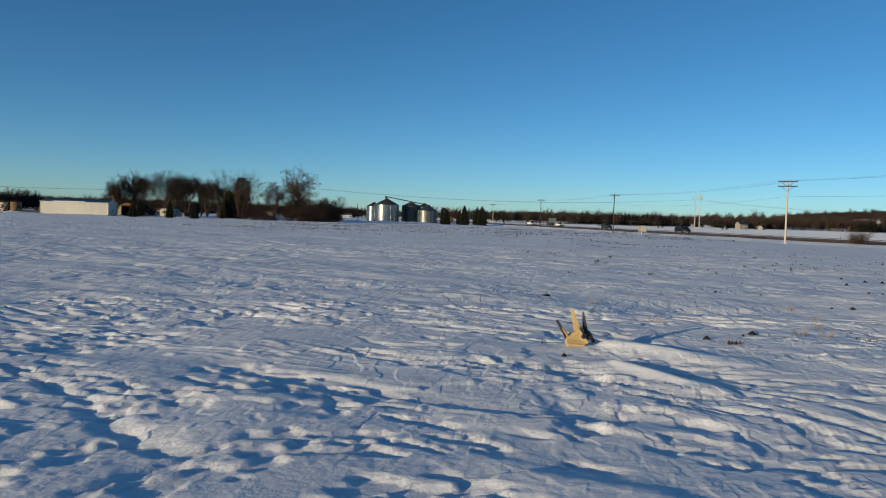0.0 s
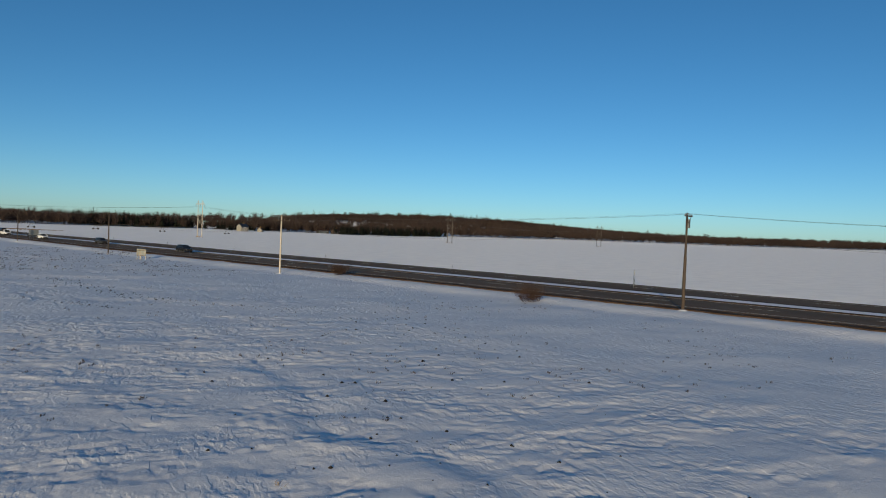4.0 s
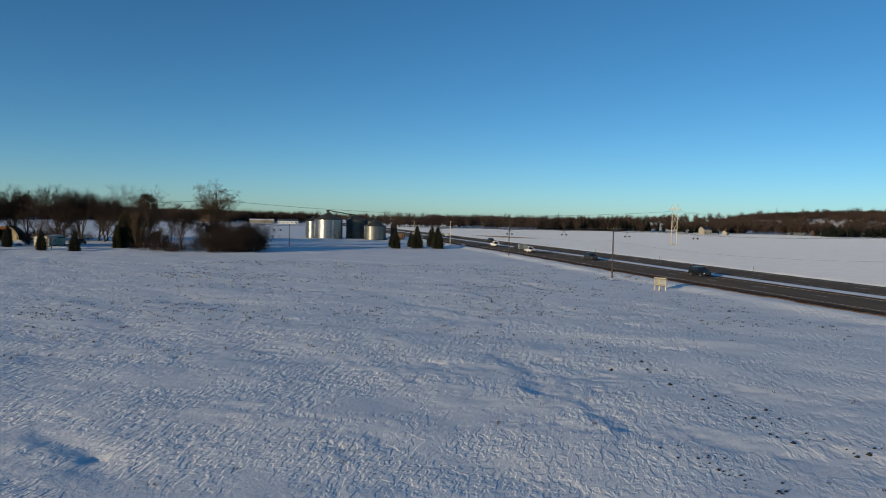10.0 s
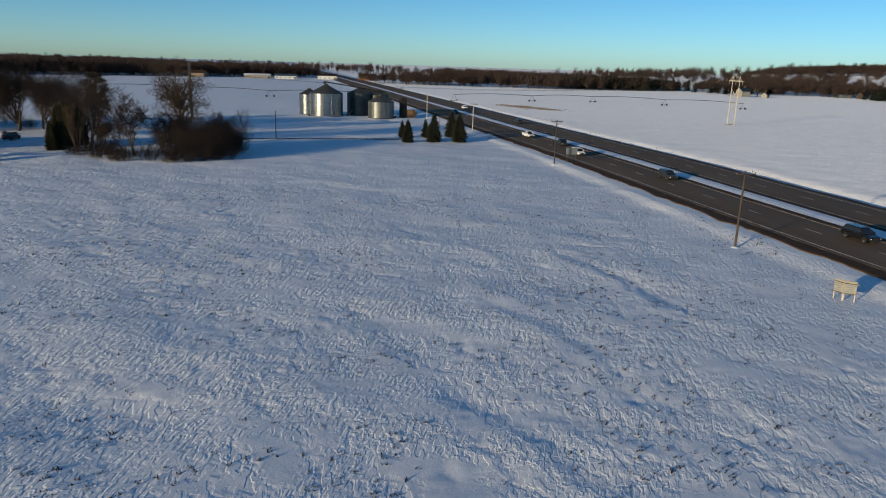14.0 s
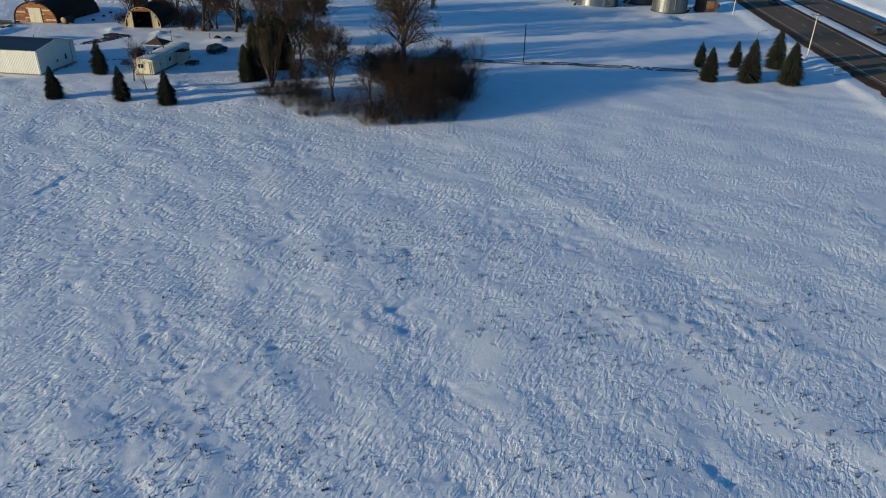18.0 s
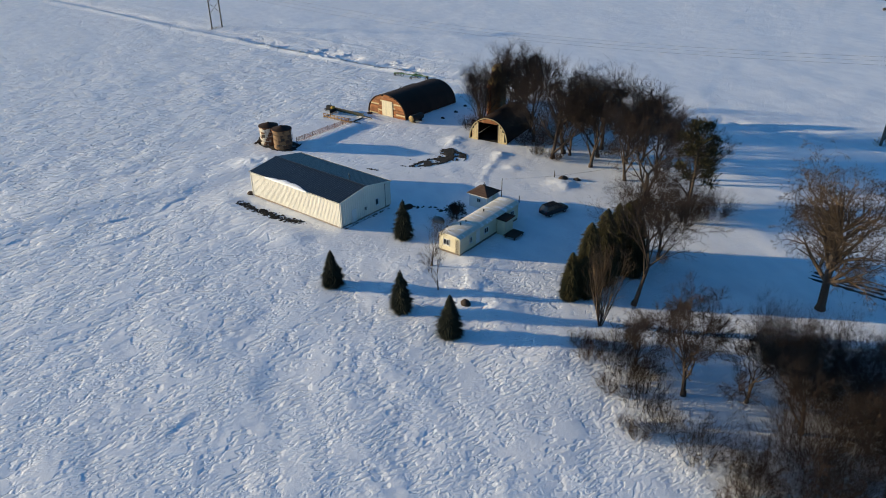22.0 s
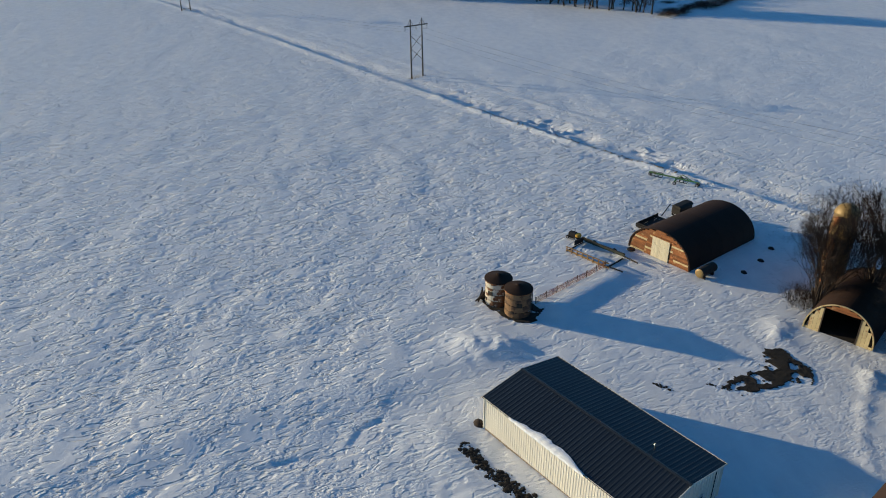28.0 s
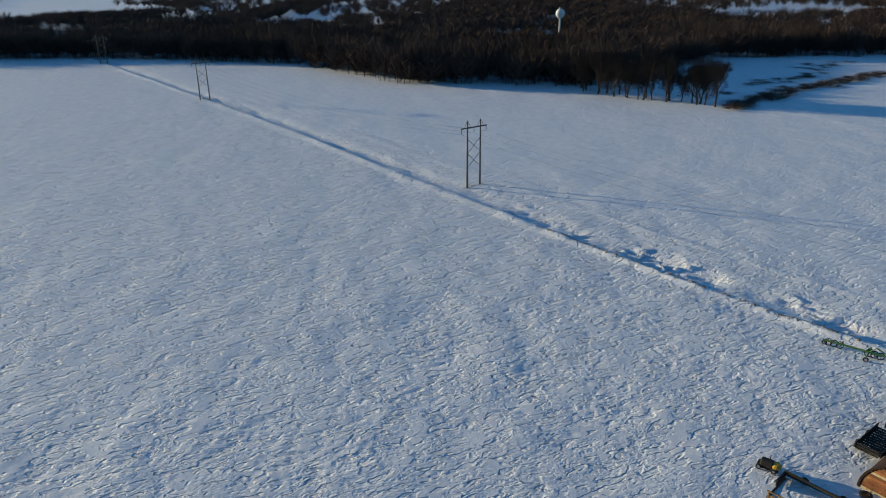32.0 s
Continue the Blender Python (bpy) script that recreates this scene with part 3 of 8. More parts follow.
def land(x, y):
    """Height of the snow."""
    x, y = np.asarray(x, float), np.asarray(y, float)
    c, s = math.cos(WIND), math.sin(WIND)
    u, v = x * c + y * s, -x * s + y * c
    wu, wv = u + 3 * lattice_noise(u / 9, v / 5, 61), v + 1.6 * lattice_noise(u / 7, v / 4, 62)
    near = smooth(np.hypot(x - 8, y - 14), 60, 25)
    h = (0.30 - 0.10 * near) * (fbm(wu / 19, wv / 9, 1, 3) - 0.5) + 0.22 * (fbm(wu / 6, wv / 5.2, 3, 2) - 0.5)
    fine, open_field = rect(x, y, -27, 37, -7, 62, 8), rect(x, y, -215, 42, 3, 304, 10) * (1 - smooth(x, -104, -88) * smooth(y, 214, 228))
    for where, relief, k in ((fine > 0, close_relief, fine), (open_field > 0, field_relief, open_field * (1 - 0.75 * fine))):
        if where.any():
            add = np.zeros(np.shape(h))
            add[where] = relief(x[where], y[where])
            h = h + k * add
    # in front of the jet: an old track, a broken ledge and a scooped hollow; smooth drifts in its lee
    if (fine > 0).any():
        wave = 0.5 * (fbm(x / 0.6, y / 0.6, 57, 3) - 0.5)
        for line, wd, deep in (([(-10.5, 12.0), (-6.2, 14.6), (-3.2, 16.6)], 0.28, 0.055), ([(-5.0, 9.3), (-4.4, 8.6), (-3.2, 7.3), (-2.4, 6.6)], 0.15, 0.055), ([(1.9, 8.6), (3.2, 7.9)], 0.32, 0.07)):
            h = h - deep * np.exp(-(((near_line(x, y, line) + wave) / wd) ** 2))
        h = h + 0.05 * smooth(-np.hypot((x + 7.2) / 1.6, (y - 15.8) / 1.0), -1.0, -0.6)
        for line, wd, tall in (([(3.2, 12.72), (5.3, 11.7)], 0.26, 0.12), ([(3.0, 11.2), (4.1, 9.6)], 0.16, 0.06)):
            d = near_line(x, y, line)
            along_ = (x - line[0][0]) / (line[1][0] - line[0][0])
            keep = np.exp(-((d / (2.2 * wd)) ** 2))
            h = h * (1 - keep) + keep * 0.02 + tall * np.exp(-((d / wd) ** 2)) * smooth(along_, -0.05, 0.12) * smooth(-along_, -1.1, -0.2)
    for ax, ay, bx, by, wd, deep in ((21, 158, 27, 141, 1.0, 0.22), (11, 141, 17, 131, 1.1, 0.2), (6, 124, 12, 115, 1.0, 0.2), (18, 36, 14.5, 24, 0.9, 0.2), (14.5, 24, 16, 14, 0.8, 0.16), (3, 170, 6, 164, 0.8, 0.18), (11, 92.2, 11.5, 81.4, 0.6, 0.15), (11.5, 81.4, 13.9, 76.7, 0.5, 0.12), (13.9, 76.7, 12.9, 71, 0.6, 0.16), (-12.9, 73.8, -8.8, 69.5, 0.7, 0.22), (-148, 200, -139, 172, 2.4, 0.16), (-152, 226, -147, 208, 2.2, 0.16)):
        d = near_line(x, y, [(ax, ay), ((ax + bx) / 2 + 1.2, (ay + by) / 2), (bx, by)])
        h = h - 0.3 * deep * (np.exp(-((d / wd) ** 2)) - 0.7 * np.exp(-(((d + 1.6 * wd) / (1.3 * wd)) ** 2)))
    # the yard is trodden and ploughed smoother
    yard = smooth(np.hypot((x + 108) / 1.25, y - 256), 42, 24)
    h = h * (1 - 0.65 * yard)
    # drifts: along the field's edge, west of the shed, round the buildings
    d = near_line(x, y, DITCH)
    rough = 0.25 + 1.5 * fbm(x / 5, y / 5, 71, 2)
    h = h + 0.45 * rough * np.exp(-((d / 1.3) ** 2)) - 0.45 * rough * np.exp(-(((d - 4.5) / 3.0) ** 2)) + 0.12 * np.exp(-(((d - 17) / 1.0) ** 2))
    h = h + 0.9 * (tongues(x + 0.3 * y, y - 0.3 * x, 3.4, 2.2, 75, 0.25) - 0.35) * np.exp(-(((d - 5.0) / 4.0) ** 2)) * smooth(fbm(x / 9, y / 9, 73, 2), 0.35, 0.6)
    d = near_line(x, y, [(-139, 150), (-138.3, 182), (-138.2, 200), (-136.2, 217), (-135.4, 231)])
    h = h + 0.32 * smooth(d, -5, 2) * smooth(-d, -16, 2) * smooth(y, 140, 190) * smooth(-y, -240, -226)
    # stepped drifts: a smooth back, then a broken edge that falls away to the east
    for line, deep, wide in STEPS:
        (ax, ay), (bx, by) = line[0], line[-1]
        half = 0.62 * math.hypot(bx - ax, by - ay)
        hold = smooth(-np.hypot(x - (ax + bx) / 2, y - (ay + by) / 2) / half, -1.0, -0.55)
        d = near_line(x, y, line) + 0.5 * (fbm(x / 0.9, y / 0.9, 79, 3) - 0.5)
        h = h + 0.55 * deep * hold * (0.55 * np.exp(-((d / (2.5 * wide)) ** 2)) * (d > 0) - smooth(-d, -0.15, 0.15) * np.exp(-((d / wide) ** 2)) + 0.55 * (d <= 0) * smooth(d, -0.3, 0.0))
    d = near_line(x, y, [(-128, 222), (-118, 221.6), (-106, 224)])
    h = h + 0.32 * np.exp(-((d / 2.6) ** 2)) * smooth(x, -131, -125) * smooth(-x, 103, 108)
    for px, py, r, a in ((-137.5, 234.5, 3.2, 0.6), (-135.5, 237.5, 2.4, 0.4), (-122, 270, 1.8, 0.4), (-120.5, 267.5, 1.6, 0.3), (-110.2, 270.4, 1.4, 0.36), (-109.0, 268.4, 1.2, 0.2), (-107.2, 264.4, 1.1, 0.08), (-104, 266.5, 1.4, 0.25), (-80, 233, 3, 0.3), (-74, 231, 4, 0.34), (-88, 229, 4, 0.22), (-64, 229, 3.5, 0.4), (-93, 267, 2, 0.5), (-84, 238, 3, 0.35)):
        lump = 0.35 + 1.1 * fbm(x / 1.9, y / 1.9, 83, 3)
        h = h + a * lump * np.exp(-((x - px) ** 2 + (y - py) ** 2) / (r * r))
    d = near_line(x, y, BERM)
    h = h + 0.08 * np.exp(-((d / 0.7) ** 2)) * (0.4 + 0.9 * lattice_noise(x / 0.8, y / 0.8, 87))
    d = near_line(x, y, [(-139.6, 248), (-142.4, 260.5)])
    h = h + 0.55 * np.exp(-((d / 1.9) ** 2))
    # the road's bed, its far ditch and the ploughed bank
    o = x - road_x(y)
    bed = smooth(o, -7.5, -2.0) * smooth(-o, -33.5, -30.5)
    h = h * (1 - bed) + (ROAD_Z - 0.16) * bed
    h = h + 0.22 * np.exp(-(((o + 5.0) / 1.6) ** 2)) * (0.6 + 0.8 * lattice_noise(y / 5, o / 3, 91))
    h = h - 1.5 * np.exp(-(((o - 34.2) / 2.6) ** 2))
    # far hills
    h = h + 30 * np.exp(-(((x - 1000) / 420) ** 2 + ((y - 1250) / 420) ** 2)) + 14 * np.exp(-(((x - 1900) / 500) ** 2 + ((y - 700) / 600) ** 2))
    h = h + 16 * np.exp(-(((x + 1300) / 500) ** 2 + ((y - 1900) / 500) ** 2))
    return h


def gz(x, y):
    return float(land(np.array([x]), np.array([y]))[0])


def grown(a, b, n, power=2.2):
    t = np.linspace(0, 1, n)
    return a + (b - a) * t**power


# one sheet of snow: 1.2 m cells round the flight, larger outwards, each split finer where the flight passes low
GX = np.concatenate([grown(-700, -5200, 26)[:0:-1], np.linspace(-700, -264, 88)[:-1], np.arange(-264, 112.5, 1.2), np.linspace(112.8, 460, 59)[1:], grown(460, 5200, 30)[1:]])
GY = np.concatenate([grown(-30, -3600, 18)[:0:-1], np.arange(-30, 324.5, 1.2), np.linspace(324, 500, 60)[1:], np.linspace(500, 900, 45)[1:], grown(900, 5200, 30)[1:]])
UNIT = 24
split = np.ones((len(GX) - 1, len(GY) - 1), int)
mx, my = (GX[1:] + GX[:-1]) / 2, (GY[1:] + GY[:-1]) / 2
for x0, x1, y0, y1, k in ((-232, 44, 2.4, 322, 2), (-72, 40, 12, 214, 4), (-205, -72, 188, 296, 4), (-26, 36, 9.6, 60, 8), (-9.6, 12, 2.4, 18, 24)):
    split[np.ix_((mx > x0) & (mx < x1), (my > y0) & (my < y1))] = k
keys = []
for k in (1, 2, 4, 8, 24):
    ci, cj = np.nonzero(split == k)
    sub = np.arange(k) * (UNIT // k)
    px = ((ci * UNIT)[:, None] + np.repeat(sub, k)[None]).ravel()
    py = ((cj * UNIT)[:, None] + np.tile(sub, k)[None]).ravel()
    d = UNIT // k
    keys.append(np.stack([(px + a) * 65536 + py + b for a, b in ((0, 0), (d, 0), (d, d), (0, d))], -1))
keys = np.concatenate(keys)
spots, quads = np.unique(keys.ravel(), return_inverse=True)
KX, KY = spots // 65536, spots % 65536


def lattice_at(kx, ky):
    return np.interp(kx / UNIT, np.arange(len(GX)), GX), np.interp(ky / UNIT, np.arange(len(GY)), GY)


def coarsest(kx, ky):
    """The least split of the cells that meet at a point."""
    best = np.full(len(kx), UNIT)
    for a in (0, 1):
        for b in (0, 1):
            i, j = np.clip((kx - a) // UNIT, 0, split.shape[0] - 1), np.clip((ky - b) // UNIT, 0, split.shape[1] - 1)
            best = np.minimum(best, split[i, j])
    return best


XX, YY = lattice_at(KX, KY)
ZZ = land(XX, YY)
pace = UNIT // coarsest(KX, KY)
for p, q, swap in ((KX, KY, False), (KY, KX, True)):
    seam = np.nonzero((p % UNIT == 0) & (q % pace != 0))[0]
    lo = q[seam] // pace[seam] * pace[seam]
    ends = [land(*(lattice_at(e, p[seam]) if swap else lattice_at(p[seam], e))) for e in (lo, lo + pace[seam])]
    t = (q[seam] - lo) / pace[seam]
    ZZ[seam] = ends[0] * (1 - t) + ends[1] * t
gm = bpy.data.meshes.new("snow_ground")
gm.vertices.add(len(spots))
gm.vertices.foreach_set("co", np.stack([XX, YY, ZZ], -1).ravel())
gm.loops.add(len(quads))
gm.loops.foreach_set("vertex_index", quads.ravel())
gm.polygons.add(len(keys))
gm.polygons.foreach_set("loop_start", np.arange(0, 4 * len(keys), 4))
gm.polygons.foreach_set("use_smooth", np.ones(len(keys), bool))
gm.update(calc_edges=True)
gm.materials.append(M["snow"])
tagged(new("ground", gm), "wind-carved snow over a flat winter farm field", "snow", kind="structure")


# ---- the divided road ----
def strip(name, o0, o1, z, material, label, ys, thick=0.12, crown=0.0, ragged=0.0, seed=0):
    """A band along the road between two offsets from its near edge, its sides ragged where grit meets snow."""
    m = Mesh()
    n = len(ys)
    xs = road_x(ys)
    z = z + ROAD_Z
    ja, jb = [ragged * (fbm(ys / 2.6, ys * 0 + k, seed + k, 3) - 0.5) * 2 for k in (3, 8)]
    vs, fs = [], []
    for x, y, a, b in zip(xs, ys, ja, jb):
        mid = (o0 + o1) / 2
        vs += [(x + o0 + a, y, z - thick), (x + o0 + a, y, z), (x + mid, y, z + crown), (x + o1 + b, y, z), (x + o1 + b, y, z - thick)]
    for k in range(n - 1):
        for j in range(4):
            fs.append((5 * k + j, 5 * k + j + 1, 5 * k + j + 6, 5 * k + j + 5))
    m.add(vs, fs)
    return solid(name, m, material, label, "road", kind="structure")


RY = np.concatenate([np.arange(-2400, -60, 60), np.arange(-60, 420, 6), np.arange(420, 2400, 50)])
RF = np.concatenate([np.arange(-2400, -30, 60), np.arange(-30, 330, 0.9), np.arange(330, 2400, 40)])
lane_a = strip("road", 0.2, 11.4, 0.0, M["asphalt"], "grey-brown two-lane asphalt carriageway beside a snowy field", RY, 0.2, 0.06)
lane_b = strip("road", 17.0, 28.6, 0.0, M["asphalt"], "far asphalt carriageway beyond the snowy median", RY, 0.2, 0.06)
strip("road_verge", -2.2, 0.3, -0.012, M["verge"], "ragged brown dead grass and grit along the paving", RF, 0.3, 0.02, 0.7, 1)
strip("road_verge", 28.5, 30.0, -0.012, M["verge"], "brown dead grass and grit along the far paving", RF, 0.3, 0.02, 0.4, 2)
strip("median", 11.4, 17.0, 0.02, M["snow_soft"], "low snow-covered median strip between the carriageways", RY, 0.2, 0.16)
strip("road_verge", 11.1, 12.6, 0.075, M["verge"], "gritty brown edge of the median", RF, 0.12, 0.02, 0.35, 4)
strip("road_verge", 15.7, 17.4, 0.075, M["verge"], "gritty brown edge of the median", RF, 0.12, 0.02, 0.45, 5)
for lane, base in ((lane_a, 0.2), (lane_b, 17.0)):
    for off in (0.9, 10.6):
        m = Mesh()
        ys = np.arange(-300, 700, 10.0)
        xs = road_x(ys) + base + off
        zc = ROAD_Z + 0.004 + 0.06 * (1 - abs(off - 5.7) / 5.7)
        for k in range(len(ys) - 1):
            m.sheet([(xs[k] - 0.07, ys[k], zc + 0.006), (xs[k] + 0.07, ys[k], zc + 0.006), (xs[k + 1] + 0.07, ys[k + 1], zc + 0.006), (xs[k + 1] - 0.07, ys[k + 1], zc + 0.006)], 0.005)
        part("edge_line", m, M["paint"], lane, "worn white edge line")
    dash = Mesh().box((0, 0, 0), (0.13, 3.0, 0.006)).data("lane_dash", M["paint"])
    for y in np.arange(-60, 480, 12.0):
        x = float(road_x(y)) + base + 5.75
        slope = float(road_x(y + 3) - road_x(y - 3)) / 6
        part("lane_dash", dash, None, lane, at=pose(x, y, ROAD_Z + 0.071, 0, 0, -math.degrees(math.atan(slope))))


# ---- trees ----
def limb_mesh(segs, n):
    """Tapered limbs: rows of start, end, radii; one mesh, quick."""
    m = Mesh()
    if not segs:
        return m
    a = np.array([(*s[0], *s[1], s[2], s[3]) for s in segs])
    p0, p1, r0, r1 = a[:, :3], a[:, 3:6], a[:, 6], a[:, 7]
    d = p1 - p0
    d /= np.maximum(np.linalg.norm(d, axis=1), 1e-6)[:, None]
    ref = np.where(np.abs(d[:, 2:3]) > 0.9, np.array([[1.0, 0, 0]]), np.array([[0, 0, 1.0]]))
    e1 = np.cross(d, ref)
    e1 /= np.linalg.norm(e1, axis=1)[:, None]
    e2 = np.cross(d, e1)
    ang = np.arange(n) * 2 * math.pi / n
    ring = np.cos(ang)[None, :, None] * e1[:, None] + np.sin(ang)[None, :, None] * e2[:, None]
    v = np.concatenate([p0[:, None] + ring * r0[:, None, None], p1[:, None] + ring * r1[:, None, None]], 1)
    k = np.arange(n)
    f = np.stack([k, (k + 1) % n, n + (k + 1) % n, n + k], -1)
    faces = (f[None] + (np.arange(len(a)) * 2 * n)[:, None, None]).reshape(-1, 4)
    m.v, m.f = v.reshape(-1, 3).tolist(), faces.tolist()
    return m


def twig_mesh(segs):
    """Thin pointed twigs, each of two crossed slivers."""
    m = Mesh()
    a = np.array([(*s[0], *s[1], s[2]) for s in segs])
    p0, p1, r = a[:, :3], a[:, 3:6], a[:, 6]
    d = p1 - p0
    d /= np.maximum(np.linalg.norm(d, axis=1), 1e-6)[:, None]
    ref = np.where(np.abs(d[:, 2:3]) > 0.9, np.array([[1.0, 0, 0]]), np.array([[0, 0, 1.0]]))
    e1 = np.cross(d, ref)
    e1 /= np.linalg.norm(e1, axis=1)[:, None]
    e2 = np.cross(d, e1)
    w1, w2 = e1 * r[:, None], e2 * r[:, None]
    v = np.stack([p0 - w1, p0 + w1, p1, p0 - w2, p0 + w2, p1], 1)
    m.v, m.f = v.reshape(-1, 3).tolist(), np.arange(len(a) * 6).reshape(-1, 3).tolist()
    return m


def turned(d, angle, about):
    """A direction bent away by an angle, toward a heading round itself."""
    d = Vector(d).normalized()
    side = d.orthogonal().normalized()
    side.rotate(Matrix.Rotation(about, 3, d))
    return (d * math.cos(angle) + side * math.sin(angle)).normalized()


def grow(out, p, d, length, r, level, top, spec):
    """One limb in a few bent pieces, and the limbs that leave it."""
    pieces = spec.get("nodes", 4) if level == 0 else 3
    if level == 1:
        out["limbs"].append([])
    ends = []
    for k in range(pieces):
        d = turned(d, rnd(0, spec["bend"]), rnd(0, 6.28))
        d = (d + Vector((0, 0, spec["rise"] if level < top - 1 else -spec["droop"]))).normalized()
        q = p + d * (length / pieces)
        r2 = r * (0.86 ** (4 / pieces) if level == 0 else 0.80)
        (out["limbs"][-1] if level == 1 else out[0 if level == 0 else 2 if level < top else 3]).append((p, q, r, r2))
        ends.append((q, d.copy(), r2))
        p, r = q, r2
    if level >= top:
        for q, e, rr in ends:
            for _ in range(spec["tuft"]):
                out[3].append((q, q + turned(e, rnd(0.3, 1.0), rnd(0, 6.28)) * length * rnd(0.6, 1.25), rr * 0.72, 0))
        return
    count = spec["fork"][min(level, len(spec["fork"]) - 1)]
    first = spec["bare"] if level == 0 else 0
    for k in range(count):
        i = max(first, pieces - 1 - (k % (pieces - first)) if k >= 2 else pieces - 1)
        i = min(i, pieces - 1)
        q, e, rr = ends[i]
        a = rnd(*spec["spread"])
        grow(out, q, turned(e, a, rnd(0, 6.28)), length * rnd(*spec["shrink"]), max(rr * rnd(0.5, 0.75), spec["fine"]), level + 1, top, spec)


def bare_tree(name, seed, height, trunk, label, spec=None, top=5, lean=0.0, twig="twig", group="bare farmyard trees", stems=1):
    random.seed(seed)
    s = dict(bend=0.13, rise=0.085, droop=-0.03, tuft=3, fork=(6, 5, 4, 3, 3), spread=(0.3, 0.72), shrink=(0.6, 0.82), fine=0.020, bare=0)
    s.update(spec or {})
    out = {0: [], 2: [], 3: [], "limbs": []}
    for k in range(stems):
        d = Vector((lean + (rnd(-0.35, 0.35) if stems > 1 else 0), rnd(-0.3, 0.3) if stems > 1 else 0, 1)).normalized()
        grow(out, Vector((rnd(-0.2, 0.2) * (stems > 1), rnd(-0.2, 0.2) * (stems > 1), -0.3)), d, height * s.get("bole", 0.42), trunk, 0, top, s)
    tall = max(q.z for _, q, _, _ in out[2] + out[3])
    k = height / tall
    limbs = [[(a * k, b * k, ra, rb) for a, b, ra, rb in v] for v in out.pop("limbs")]
    out = {n: [(a * k, b * k, ra, rb) for a, b, ra, rb in v] for n, v in out.items()}
    flare = [(Vector((0, 0, -0.4)), Vector((0, 0, 0.5)), trunk * 1.5, trunk * 1.02)] if stems == 1 else []
    ob = thing(name, 0, 0, 0, 0, label, "tree", group)
    part("trunk", limb_mesh(out[0] + flare, 8), M["bark"], ob, smooth=True)
    for limb in limbs:
        part("limb", limb_mesh(limb, 6), M["bark"], ob, smooth=True)
    tagged(part("branching", limb_mesh(out[2], 3), M[twig], ob), kind="stuff")
    tagged(part("crown", twig_mesh(out[3]), M[twig], ob, "fine leafless twigs"), kind="stuff")
    return ob


def stand(ob, x, y, rz=0.0, scale=1.0, sink=0.0):
    ob.matrix_basis = pose(x, y, gz(x, y) - sink, 0, 0, rz) @ Matrix.Diagonal((scale, scale, scale, 1))
    return ob


def stand_copy(ob, x, y, rz=0.0, scale=1.0, label=""):
    c = copy_thing(ob, pose(x, y, gz(x, y), 0, 0, rz))
    c.scale = (scale, scale, scale)
    if label:
        tagged(c, label)
    return c


elm = bare_tree("bare_tree", 3, 17, 0.40, "tall leafless tree with a spreading grey-brown crown", dict(bole=0.3, spread=(0.35, 0.8), shrink=(0.64, 0.86), fork=(5, 4, 4, 3, 3), tuft=2), top=5)
stand(elm, -79.2, 269.7, 40, 1.18)
ash = bare_tree("bare_tree", 11, 15, 0.28, "leafless tree with upswept branches behind the barns", dict(spread=(0.22, 0.5), rise=0.13), top=5)
stand(ash, -115, 284, 220, 1.2)
maple = bare_tree("bare_tree", 23, 15, 0.32, "leafless forked tree with dense dark twigs", dict(spread=(0.35, 0.75), bole=0.26), top=5, lean=-0.12)
stand(maple, -102.3, 275.6, 200, 1.25)
clump = bare_tree("bare_tree", 29, 15, 0.17, "many-stemmed leafless tree fanning up beside the silos", dict(spread=(0.2, 0.5), rise=0.12, bole=0.42, fork=(5, 4, 3, 3), tuft=3, fine=0.022), top=4, stems=6)
stand(clump, -122.6, 277.4, 0, 1.08)
leaner = bare_tree("bare_tree", 31, 17, 0.28, "pale-trunked leaning tree with wide bare limbs", dict(spread=(0.35, 0.75), bole=0.5, bare=2, bend=0.18, fork=(5, 4, 3, 3, 3), tuft=2), top=5, lean=0.16)
stand(leaner, -63.6, 243.7, 57, 1.1)
cottonwood = bare_tree("bare_tree", 47, 21, 0.52, "tallest leafless tree with fine drooping brown twigs", dict(spread=(0.6, 1.05), bole=0.66, bare=2, nodes=8, rise=0.045, droop=0.03, bend=0.1, tuft=4, fork=(28, 7, 4, 4, 2), shrink=(0.4, 0.6), fine=0.013), top=5, twig="twig_tan", lean=0.05)
stand(cottonwood, -48.0, 259.0, 20, 0.99)
vase = bare_tree("bare_tree", 53, 11, 0.09, "many-stemmed pale leafless tree shaped like a vase", dict(spread=(0.12, 0.3), rise=0.22, bole=0.6, fork=(4, 3, 2), bend=0.08, shrink=(0.5, 0.7)), top=3, twig="twig_tan", stems=11)
stand(vase, -63.7, 237.0, 0, 1.0)
orchard = bare_tree("bare_tree", 61, 12, 0.24, "leafless tree rising from the dark thicket", dict(spread=(0.4, 0.8), bole=0.26, tuft=4, shrink=(0.6, 0.8)), top=5)
stand(orchard, -50.8, 233.0, 0, 1.12)
sapling = bare_tree("sapling", 71, 7, 0.09, "slender young leafless tree beside the mobile home", dict(spread=(0.3, 0.6), bole=0.5, fork=(5, 4, 3), fine=0.012, tuft=2), top=4, twig="twig_tan", group="yard saplings")
stand(sapling, -87.3, 232.4, 0, 1.15)
stand_copy(sapling, -82.3, 228.9, 130, 0.95)
bushlet = bare_tree("yard_shrub", 73, 3.2, 0.07, "rounded leafless shrub by the mobile home", dict(spread=(0.5, 0.9), bole=0.3, fork=(5, 4, 4)), top=4, group="yard shrubs", stems=3)
stand(bushlet, -95.1, 244.5)
